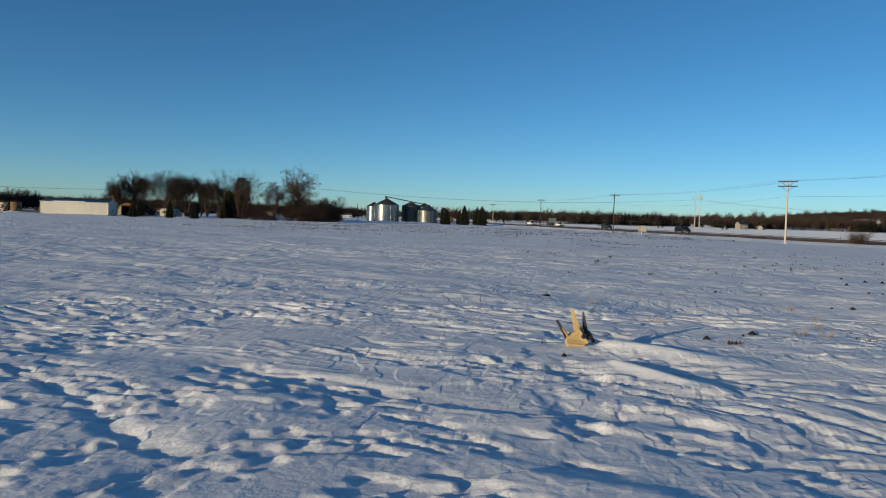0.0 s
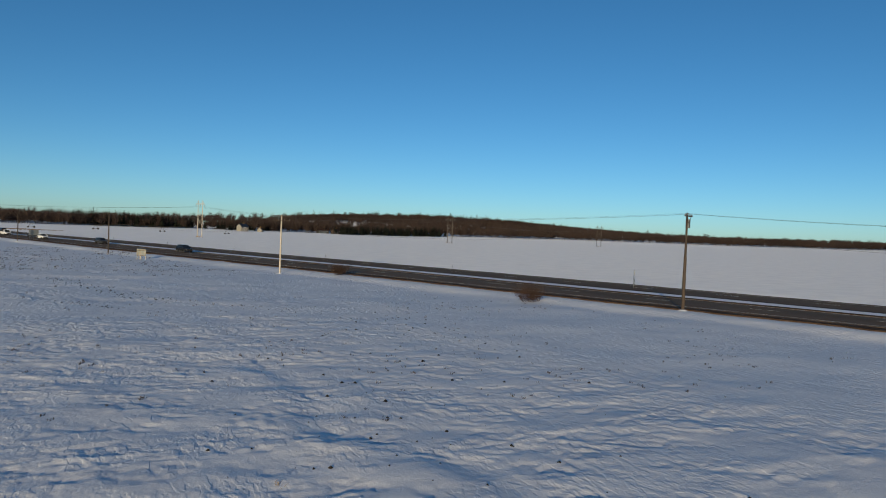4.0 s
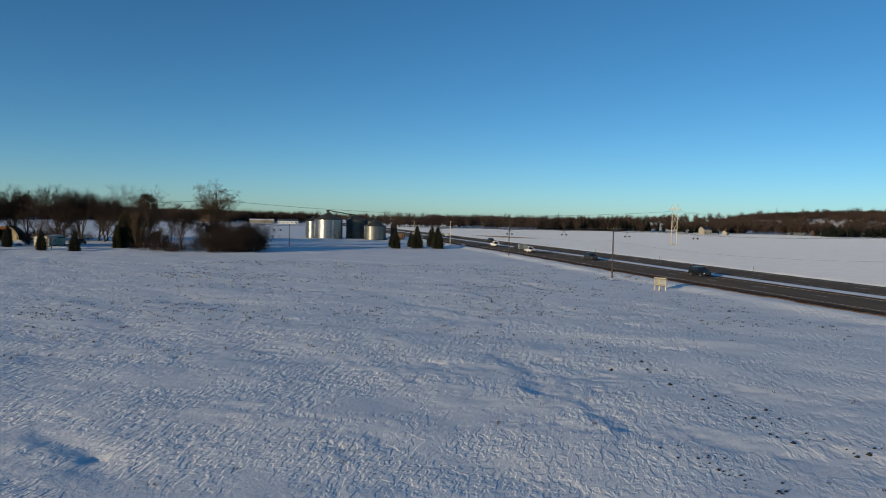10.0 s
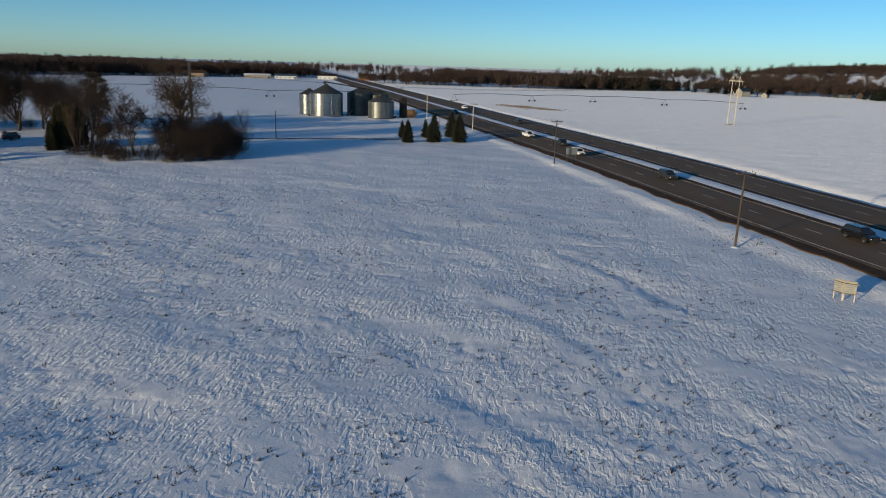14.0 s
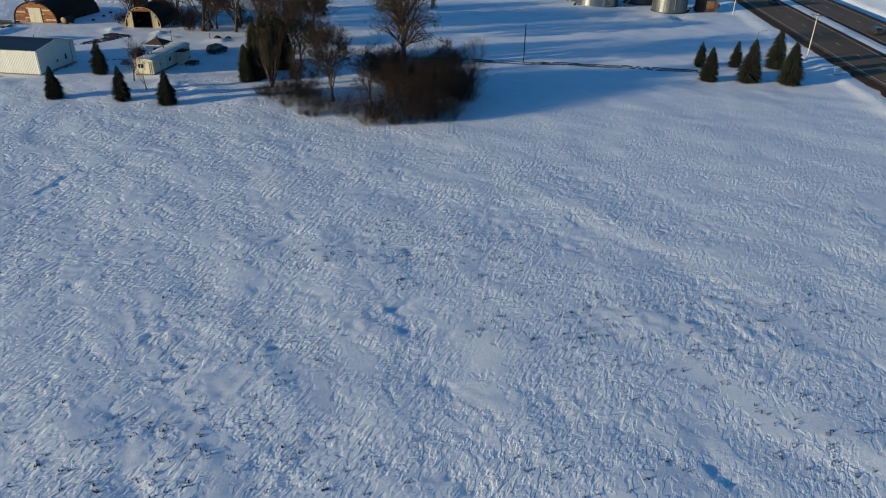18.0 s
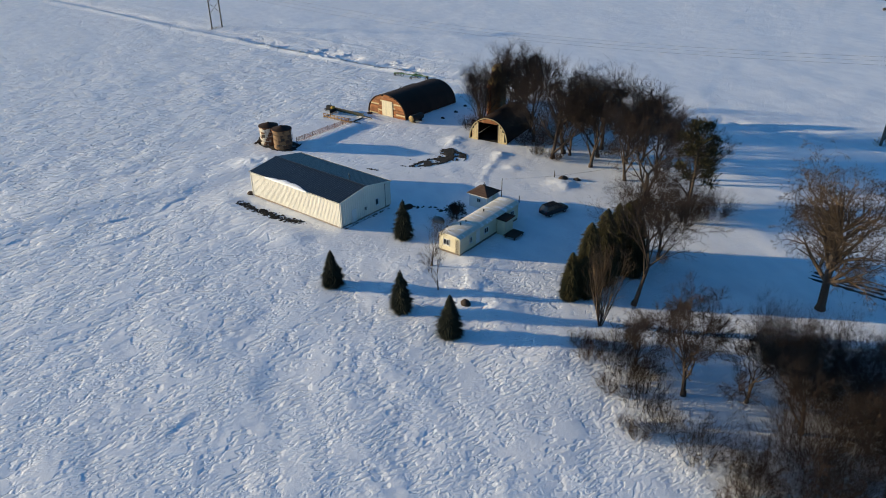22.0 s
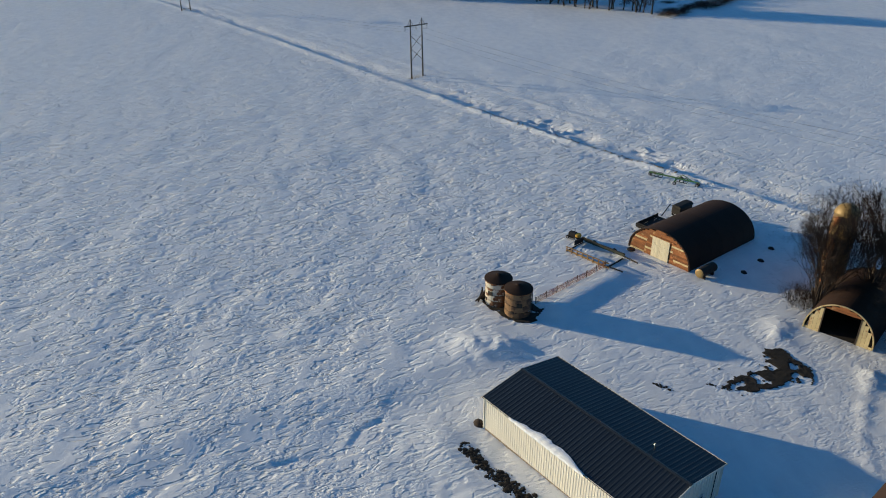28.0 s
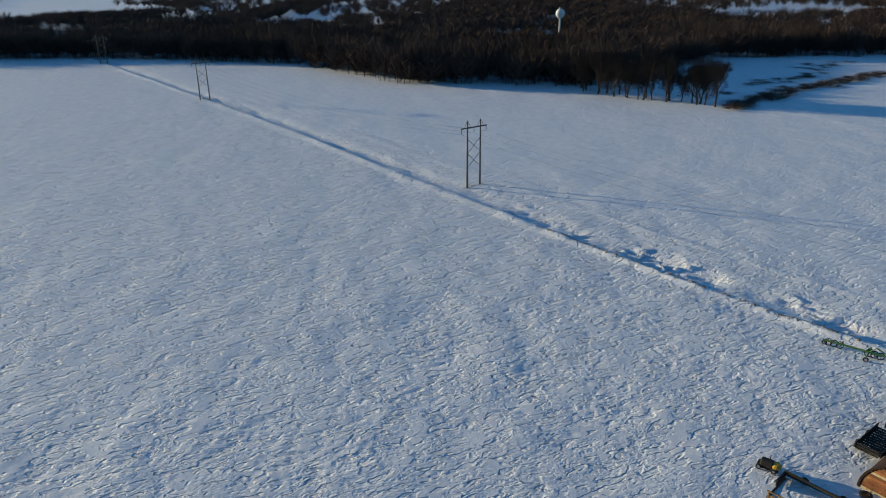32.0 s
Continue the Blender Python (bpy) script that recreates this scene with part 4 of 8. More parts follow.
for proto, x, y, rz, k in ((maple, -102.5, 279.0, 80, 1.05), (ash, -94.8, 277.0, 140, 1.0), (elm, -110.7, 280.0, 250, 0.62), (clump, -119.2, 284.0, 130, 1.05), (elm, -99, 286, 110, 0.85), (maple, -91.5, 283, 170, 0.9), (ash, -87, 276, 330, 0.85), (orchard, -84, 281, 60, 1.05), (elm, -131.5, 291.5, 150, 0.6), (orchard, -75, 276, 100, 0.9), (orchard, -68, 256, 310, 1.0), (elm, -67.8, 252.5, 190, 0.92), (orchard, -36.2, 247.5, 10, 0.75), (sapling, -31.2, 245.0, 40, 1.45), (sapling, -33.0, 247.0, 140, 1.2), (orchard, -46, 236.5, 140, 0.8), (orchard, -57, 234, 240, 0.55), (maple, -97, 282, 30, 0.9), (orchard, -90, 286, 255, 0.95), (orchard, -101, 279, 140, 0.85), (maple, -40.5, 236, 10, 0.62), (maple, -35.5, 238, 100, 0.55), (orchard, -43.5, 241, 200, 0.7)):
    stand_copy(proto, x, y, rz, k * (1.25 if y > 270 else 1.0))


# brush: shrubs of many stems
def shrub(name, seed, h, w, stems, material, label, group):
    random.seed(seed)
    segs = []
    for _ in range(stems):
        a, r = rnd(0, 6.28), math.sqrt(random.random()) * w * 0.34
        p = Vector((r * math.cos(a), r * math.sin(a), -0.1))
        out = rnd(0, 0.75) * (0.3 + r / (w * 0.34))
        d = Vector((math.cos(a) * out, math.sin(a) * out, 1)).normalized()
        length, rad = h * rnd(0.45, 1.05), rnd(0.012, 0.026)
        for k in range(4):
            q = p + d * length / 4
            segs.append((p, q, rad, rad * 0.75))
            for _ in range(3 if k else 1):
                e = turned(d, rnd(0.3, 0.9), rnd(0, 6.28))
                t = q + e * length * rnd(0.12, 0.30)
                segs.append((q, t, rad * 0.6, rad * 0.4))
                for _ in range(4):
                    e2 = turned(e, rnd(0.2, 1.0), rnd(0, 6.28))
                    segs.append((q.lerp(t, rnd(0.4, 1)), t + e2 * length * rnd(0.08, 0.24), rad * 0.55, 0))
            d = turned(d, rnd(0, 0.25), rnd(0, 6.28))
            p, rad = q, rad * 0.75
    ob = thing(name, 0, 0, 0, 0, label, "shrub", group)
    tagged(part("tangle", twig_mesh(segs), material, ob), kind="stuff")
    return ob


big_brush = shrub("brush_shrub", 5, 5.4, 5.6, 180, M["brush"], "dense dark leafless brush in the thicket", "thicket brush")
tall_brush = shrub("brush_shrub", 9, 7.0, 5.0, 130, M["brush"], "tall dark leafless brush in the thicket", "thicket brush")
low_brush = shrub("brush_shrub", 6, 3.2, 5.0, 100, M["brush"], "low dark leafless brush in the thicket", "thicket brush")
red_brush = shrub("brush_shrub", 7, 2.4, 4.2, 90, M["brush_red"], "russet leafless brush at the thicket edge", "thicket brush")
random.seed(90)
stand(big_brush, -38.5, 232, 0, 1.1)
for x, y, k in ((-34.5, 230.5, 1.0), (-33.2, 240.5, 1.1), (-37.5, 244.5, 1.0), (-42.5, 246.5, 0.95), (-46.5, 245.0, 0.85), (-41.0, 227.5, 0.8), (-36, 227.5, 0.8), (-34.5, 246.0, 0.85), (-40.5, 240.0, 0.85)):
    stand_copy(big_brush, x, y, rnd(0, 360), k * rnd(0.85, 1.15))
stand(tall_brush, -32.8, 235.5, 0, 0.95)
for x, y, k in ((-36.6, 237.2, 0.9), (-44.0, 243.4, 0.85), (-35.2, 242.6, 0.8), (-40.2, 244.6, 0.85), (-48.6, 247.0, 0.75)):
    stand_copy(tall_brush, x, y, rnd(0, 360), k * rnd(0.9, 1.1))
stand(low_brush, -45.5, 226.5, 0, 1.0)
for x, y, k in ((-49.5, 227.4, 0.85), (-53, 229, 0.95), (-57, 232.0, 1.0), (-59.6, 234.5, 0.85), (-55, 233, 0.7), (-40, 225.8, 0.9), (-31.5, 230.5, 0.9), (-30.8, 240.5, 0.8), (-122, 279.5, 0.9), (-124, 276.5, 0.8), (-111, 278, 0.9), (-108.5, 279, 0.8), (-105.5, 275, 0.6), (-79, 270, 0.5), (-96, 284, 0.9), (-117, 280.5, 1.0), (-115.5, 287, 1.1), (-110, 283.5, 1.0), (-71, 270.5, 1.0), (-73.5, 273.5, 1.1), (-69.5, 274, 1.0), (-112, 295, 1.2), (-106, 296, 1.2)):
    stand_copy(low_brush, x, y, rnd(0, 360), k * rnd(0.9, 1.1))
stand(red_brush, -61.0, 231.5, 0, 0.9)
for x, y, k in ((-56.5, 228.3, 0.6), (-50.5, 224.8, 0.5), (-41, 224.0, 0.7), (-37.5, 225.2, 0.55), (-63, 232.5, 0.6), (-33, 228.5, 0.6), (-125.5, 279, 0.7), (-101.5, 275.2, 0.7), (-79.5, 267, 0.6), (-52, 225.2, 0.5)):
    stand_copy(red_brush, x, y, rnd(0, 360), k)
roadside = shrub("roadside_bush", 8, 2.3, 3.0, 120, M["brush_red"], "rounded brown leafless bush beside the road", "roadside bushes")
stand(roadside, 58.3, 93.0, 0, 0.75)
stand_copy(roadside, 60.7, 55.6, 100, 0.85)
stand_copy(roadside, 66.5, 12.0, 200, 0.9)


# conifers: tiers of drooping sprays on a trunk
def conifer(name, seed, h, w, label, material="needle", group="planted spruces", tiers=22, crown_from=0.04, ragged=0.22, power=0.62, around=17):
    random.seed(seed)
    m = Mesh()
    for t in range(tiers):
        f = t / (tiers - 1)
        z = h * (crown_from + (0.97 - crown_from) * f)
        reach = w / 2 * max(0.05, min(1, 0.72 + 1.5 * f) * (1 - f) ** power)
        count = max(5, int(around * (1 - 0.55 * f)))
        for k in range(count):
            a = 2 * math.pi * (k + rnd(-0.35, 0.35)) / count + t * 1.7
            r = reach * rnd(1 - ragged, 1 + ragged * 0.6)
            c, s = math.cos(a), math.sin(a)
            drop, rise = r * rnd(0.12, 0.30), r * rnd(0.05, 0.18)
            base = Vector((0.05 * c, 0.05 * s, z + rise))
            tip = Vector((r * c, r * s, z - drop))
            side = Vector((-s, c, 0))
            wide = r * rnd(0.22, 0.36) + 0.05
            mid = base.lerp(tip, rnd(0.5, 0.68))
            n = 5
            for j in range(n):
                e = (j - (n - 1) / 2) / ((n - 1) / 2)
                out = mid + side * wide * e * rnd(0.7, 1.15) + Vector((c, s, 0)) * r * 0.28 * (1 - abs(e)) - Vector((0, 0, abs(e) * wide * 0.35 + rnd(0, 0.12 * r)))
                root = base.lerp(mid, rnd(0.1, 0.75))
                half = side * 0.07 * (1 + r * 0.35)
                up = Vector((0, 0, 0.06 + 0.05 * r))
                m.add([root - half, root + half, out + half * 0.15, out - half * 0.15, root + up], [(0, 1, 2, 3), (0, 4, 3), (1, 2, 4), (4, 2, 3)])
    ob = thing(name, 0, 0, 0, 0, label, "tree", group)
    part("trunk", Mesh().path([(0, 0, -0.2), (0, 0, h * 0.5), (0, 0, h * 0.96)], [0.05 * w * 0.55, 0.03 * w * 0.55, 0.015], 7), M["bark"], ob)
    tagged(part("crown", m, M[material], ob, "dark drooping needles"), kind="stuff")
    return ob


spruce = conifer("spruce", 4, 5.4, 4.5, "young dark green spruce at the snowy yard edge", group="yard spruces", tiers=26, ragged=0.34, around=20)
stand(spruce, -92.3, 220.0, 0, 0.94)
spruce_b = conifer("spruce", 14, 5.4, 4.2, "young dark green spruce at the snowy yard edge", group="yard spruces", ragged=0.35)
stand(spruce_b, -81.9, 222.6, 60, 1.03)
stand_copy(spruce, -74.3, 223.4, 130, 1.0)
stand_copy(spruce_b, -96.3, 235.0, 200, 1.12, "tall narrow spruce beside the metal shed")
for k, (x, y, h) in enumerate(((5.8, 280.5, 4.9), (7.0, 269.5, 6.2), (12.4, 282.5, 5.3), (14.0, 271.2, 7.8), (19.8, 284, 7.9), (20.9, 272, 7.8))):
    c = stand_copy(spruce if k % 2 else spruce_b, x, y, 47 * k, h / 5.4, "full spruce in a small roadside group")
    tagged(c, group="roadside spruces")
def clumped_pine(name, seed, h, label):
    """A bare trunk with limbs, each ending in a burst of needles."""
    random.seed(seed)
    ob = thing(name, 0, 0, 0, 0, label, "tree", "farmyard pines")
    part("trunk", Mesh().path([(0, 0, -0.3), (0.1, 0, h * 0.5), (0, 0.1, h * 0.93)], [0.26, 0.19, 0.05], 8), M["bark"], ob, smooth=True)
    for k in range(26):
        f = k / 25
        z = h * (0.40 + 0.54 * f)
        a, reach = k * 2.4 + rnd(-0.4, 0.4), h * 0.21 * math.sin(math.pi * (0.22 + 0.70 * f)) ** 0.8 * rnd(0.55, 1.1)
        tip = Vector((reach * math.cos(a), reach * math.sin(a), z + reach * rnd(0.1, 0.45)))
        limb = part("limb", Mesh().path([(0, 0, z - 0.3), tuple(tip * 0.5 + Vector((0, 0, z * 0.5 - 0.1))), tuple(tip)], [0.07, 0.05, 0.02], 5), M["bark"], ob)
        m = Mesh()
        size = rnd(0.8, 1.35)
        for _ in range(170):
            d = Vector((rnd(-1, 1), rnd(-1, 1), rnd(-0.55, 0.9)))
            p = tip + d * size * rnd(0.2, 1.0)
            q = p + (d.normalized() + Vector((0, 0, 0.35))) * 0.42
            w = Vector((rnd(-1, 1), rnd(-1, 1), rnd(-0.4, 0.4))).normalized() * 0.12
            m.add([p - w, p + w, q], [(0, 1, 2)])
        tagged(part("needles", m, M["needle_olive"], limb, "olive-green clump of needles"), kind="stuff")
    return ob


pine = clumped_pine("pine", 24, 15.5, "tall olive-green pine with a bare lower trunk")
stand(pine, -71.2, 268.5, 0, 1.0)
cedar = conifer("cedar", 34, 10.5, 5.8, "dense olive-green cedar of an overgrown row", "needle_olive", "cedar row", tiers=46, crown_from=0.01, ragged=0.4, power=0.45, around=30)
stand(cedar, -69.2, 241.6, 0, 0.95)
for x, y, k in ((-69.6, 245.2, 1.0), (-70.2, 248.6, 0.95), (-70.5, 251.5, 0.9), (-68.2, 250.0, 0.85), (-71.3, 254.6, 0.8), (-69.9, 239.3, 0.62)):
    stand_copy(cedar, x, y, rnd(0, 360), k)


# ---- far woods ----
def sliver_tree(seed, h, w, count, fir=False, thick=1.0):
    """A light far tree: trunk and thin upright slivers that make an open crown."""
    r = np.random.RandomState(seed)
    tris = [[(-0.16, 0, -0.5), (0.16, 0, -0.5), (0, 0, h * 0.7)], [(0, -0.16, -0.5), (0, 0.16, -0.5), (0, 0, h * 0.7)]]
    for _ in range(count):
        a, q = r.rand() * 6.28, r.rand()
        if fir:
            z0 = h * (0.05 + 0.85 * q)
            rad = w * 0.5 * (1 - q) + 0.3
            d = np.array([math.cos(a), math.sin(a), 0])
            s = np.array([-d[1], d[0], 0]) * rad * 0.45
            base = np.array([0, 0, z0 + rad * 0.5])
            tip = d * rad + np.array([0, 0, z0 - rad * 0.2])
            tris.append([tuple(base), tuple(tip - s), tuple(tip + s)])
        else:
            z0 = h * (0.18 + 0.45 * q)
            lean = w * 0.5 * math.sqrt(r.rand()) * math.sin(math.pi * (0.25 + 0.6 * q))
            d = np.array([math.cos(a) * lean, math.sin(a) * lean, h * (0.22 + 0.30 * r.rand())])
            p = np.array([math.cos(a) * lean * 0.25, math.sin(a) * lean * 0.25, z0])
            wd = (0.16 + 0.36 * r.rand()) * thick
            b = r.rand() * 6.28
            s = np.array([math.cos(b), math.sin(b), 0]) * wd
            e = p + d
            e[2] = min(e[2], h)
            tris.append([tuple(p - s), tuple(p + s), tuple(e)])
            t2 = p + d * 0.55
            o = np.array([math.cos(b + 1), math.sin(b + 1), 0.9]) * w * 0.16
            tris.append([tuple(t2 - s * 0.8), tuple(t2 + s * 0.8), tuple(t2 + o)])
    return np.array(tris)


def forest(name, spots, protos, material, label, seed):
    r = np.random.RandomState(seed)
    parts_v = []
    pick = r.randint(0, len(protos), len(spots))
    for k, p in enumerate(protos):
        at = spots[pick == k]
        if not len(at):
            continue
        a = r.rand(len(at)) * 6.28
        sc = 0.84 + 0.28 * r.rand(len(at))
        c, s = np.cos(a), np.sin(a)
        v = p.reshape(-1, 3)
        x = (v[None, :, 0] * c[:, None] - v[None, :, 1] * s[:, None]) * sc[:, None] + at[:, 0:1]
        y = (v[None, :, 0] * s[:, None] + v[None, :, 1] * c[:, None]) * sc[:, None] + at[:, 1:2]
        z = v[None, :, 2] * (sc * at[:, 3])[:, None] + at[:, 2:3]
        parts_v.append(np.stack([x, y, z], -1).reshape(-1, 3))
    v = np.concatenate(parts_v)
    me = bpy.data.meshes.new(name)
    n = len(v)
    me.vertices.add(n)
    me.vertices.foreach_set("co", v.ravel())
    me.loops.add(n)
    me.loops.foreach_set("vertex_index", np.arange(n))
    me.polygons.add(n // 3)
    me.polygons.foreach_set("loop_start", np.arange(0, n, 3))
    me.update(calc_edges=True)
    me.materials.append(material)
    return tagged(new(name, me), label, "woods", kind="stuff")


WOODY = [sliver_tree(k, 15 + 2.5 * (k % 3), 10 + (k % 2) * 3, 52, thick=0.5) for k in range(6)]
WIDE = [sliver_tree(60 + k, 15 + 2 * (k % 3), 22, 60, thick=1.3) for k in range(4)]
FIRS = [sliver_tree(40 + k, 14 + 2 * k, 6, 60, True) for k in range(3)]


CLEARINGS = [
    [(-310, 425), (-326, 498), (-340, 590), (-366, 640), (-400, 628), (-425, 560), (-405, 490), (-385, 440), (-372, 408)],
    [(-800, 980), (-640, 1000), (-650, 1250), (-900, 1250)],
    [(-1750, 60), (-1150, 90), (-1200, 330), (-1480, 420), (-1900, 200)],
    [(-980, 160), (-880, 180), (-900, 240), (-980, 230)],
]


def inside(q, poly):
    x, y = q[:, 0], q[:, 1]
    hit = np.zeros(len(q), bool)
    for (ax, ay), (bx, by) in zip(poly, poly[1:] + poly[:1]):
        cross = (ay > y) != (by > y)
        hit ^= cross & (x < (bx - ax) * (y - ay) / (by - ay + 1e-9) + ax)
    return hit


def along(line, depth, count, seed, tall=1.0, front=0.6):
    """Spots in a belt behind a line (to its right), clear of the clearings, thicker at the front."""
    r = np.random.RandomState(seed)
    p = np.array(line, float)
    seg = np.hypot(*np.diff(p, axis=0).T)
    cum = np.r_[0, np.cumsum(seg)]
    t = r.rand(count) * cum[-1]
    i = np.clip(np.searchsorted(cum, t) - 1, 0, len(seg) - 1)
    d = (p[i + 1] - p[i]) / seg[i][:, None]
    q = p[i] + d * (t - cum[i])[:, None]
    off = depth * r.rand(count) ** (1 / front)
    q = q - np.stack([-d[:, 1], d[:, 0]], -1) * off[:, None] + r.normal(0, 2.5, (count, 2))
    q = q[np.hypot(q[:, 0] + 117, q[:, 1] - 204) > 250]
    for poly in CLEARINGS if tall > 0.3 else []:
        q = q[~inside(q, poly)]
    return np.c_[q, land(q[:, 0], q[:, 1]), tall * (0.85 + 0.3 * lattice_noise(q[:, 0] / 60, q[:, 1] / 60, seed))]


# the woods east of the road, with the hill behind
EAST = [(2300, -700), (1900, 200), (1300, 560), (800, 660), (560, 690), (400, 690), (300, 760), (150, 730), (40, 750), (-25, 800)]
NORTH = [(-75, 930), (-150, 880), (-240, 820), (-330, 760), (-420, 700)]
WEST = [(-385, 700), (-440, 577), (-405, 490), (-385, 425), (-415, 393), (-440, 352), (-547, 336), (-600, 285), (-648, 238), (-682, 178), (-720, 60), (-800, -200)]
forest("bare_woods", np.concatenate([along(EAST, 240, 2900, 1, 0.76, 0.55), along(EAST, 30, 1900, 21, 0.55, 0.9), along([(1700, 900), (1250, 1050), (950, 1080), (650, 1180), (420, 1150)], 500, 900, 2, 1.0, 0.8)]), WOODY, M["woods"], "brown leafless woods beyond the eastern field", 1)
forest("bare_woods", np.concatenate([along(NORTH, 500, 1500, 3, 0.76, 0.6), along(NORTH, 40, 300, 22, 0.5, 0.9), along([(60, 1250), (-600, 1150), (-1300, 1000)], 500, 900, 4, 0.85, 0.8)]), WOODY, M["woods"], "dark leafless woods along the northern skyline", 2)
forest("bare_woods", np.concatenate([along(WEST, 110, 2200, 5, 1.0, 0.6), along(WEST, 25, 700, 23, 0.45, 0.9)]), WOODY, M["woods"], "dark leafless wood edge west of the field", 3)
forest("bare_woods", np.concatenate([along(WEST, 1000, 4200, 6, 0.85, 0.8), along([(-540, 640), (-640, 560), (-720, 470)], 420, 420, 35, 0.85, 0.9), along([(-500, 1000), (-900, 700), (-1300, 100), (-1300, -400)], 2200, 2600, 15, 0.9, 0.9)]), WIDE, M["woods"], "deep dark leafless woods stretching west", 6)
forest("bare_woods", np.concatenate([along(EAST, 700, 1700, 31, 0.78, 0.8), along(NORTH, 900, 1000, 32, 0.78, 0.8), along([(1500, 950), (1100, 860), (700, 900)], 700, 1900, 33, 0.8, 1.0)]), WIDE, M["woods"], "brown leafless woods deep behind the northern fields", 7)
forest("pine_woods", np.concatenate([along([(300, 765), (215, 745), (165, 750)], 60, 130, 7, 0.95, 0.6), along([(560, 655), (470, 640), (402, 633)], 30, 130, 8, 0.75, 0.6), along([(380, 735), (300, 700)], 25, 25, 12, 0.6), along(WEST, 700, 160, 9, 0.9, 0.9), along(NORTH, 300, 30, 10, 0.7, 0.8), along([(2000, -300), (1500, 420)], 60, 160, 11, 1.0)]), FIRS, M["woods_dark"], "dark evergreen stand within the bare woods", 4)
forest("reed_scrub", np.concatenate([along([(-311, 434), (-327, 498), (-342, 590)], 5, 90, 13, 0.10), along([(-335, 465), (-362, 540), (-395, 600)], 14, 18, 14, 0.04), along([(-350, 520), (-380, 590), (-400, 660)], 10, 14, 16, 0.05)]), WOODY, M["brush_red"], "low brown scrub along a snowy ditch", 5)
tall_row = stand_copy(ash, -322, 431, 0, 1.25, "tall leafless tree in a row at the wood corner")
tagged(tall_row, group="corner tree row")
random.seed(77)
for k in range(26):
    t = k / 25
    x, y = -316 - 66 * t + rnd(-2, 2), 432 - 19 * math.sin(t * 1.5) + rnd(-1, 7)
    tagged(stand_copy((ash, orchard)[k % 2], x, y, rnd(0, 360), rnd(1.1, 1.5), "tall leafless tree in a row at the wood corner"), group="corner tree row")
tagged(stand_copy(elm, 318, 672, 0, 1.25, "large leafless tree beside a distant white house"), group="distant house trees")


# ---- farm buildings ----
def ribbed_sheet(width, length, rib=0.23, deep=0.03, name="sheet", material=None):
    """A ribbed metal sheet: width along x, length along y, ribs standing up in z."""
    prof, x = [], 0.0
    while x < width - 1e-3:
        prof += [(x, 0), (x + rib * 0.55, 0), (x + rib * 0.66, deep), (x + rib * 0.89, deep)]
        x += rib
    prof.append((width, 0))
    poly = [(a, b) for a, b in prof] + [(a, b - 0.012) for a, b in prof[::-1]]
    n = len(prof)
    m = Mesh()
    vs = [(a, 0, b) for a, b in poly] + [(a, length, b) for a, b in poly]
    t = 2 * n
    m.add(vs, [(k, k + 1, t + k + 1, t + k) for k in range(n - 1)] + [(n + k, n + k + 1, t + n + k + 1, t + n + k) for k in range(n - 1)])
    return m.data(name, material)


def window(parent, at, w, h, name="window", frame_mat="white", cross=True):
    """A framed window; at: pose with x along the wall and y out of it."""
    fr = Mesh()
    for s in (-1, 1):
        fr.box((s * (w / 2 + 0.04), 0.03, 0), (0.08, 0.10, h + 0.16), 0.01).box((0, 0.03, s * (h / 2 + 0.04)), (w, 0.10, 0.08), 0.01)
    if cross:
        fr.box((0, 0.03, 0), (0.05, 0.06, h))
    ob = part(name, fr, M[frame_mat], parent, at=at)
    part("pane", Mesh().box((0, 0.0, 0), (w, 0.03, h)), M["glass"], ob, "dark glass pane")
    part("sill", Mesh().box((0, 0.08, -h / 2 - 0.10), (w + 0.2, 0.14, 0.05), 0.01), M[frame_mat], ob)
    return ob


def wall_pose(x, y, z, facing):
    """Facing in degrees round z: 0 looks to +y of the thing."""
    return pose(x, y, z, 0, 0, facing)


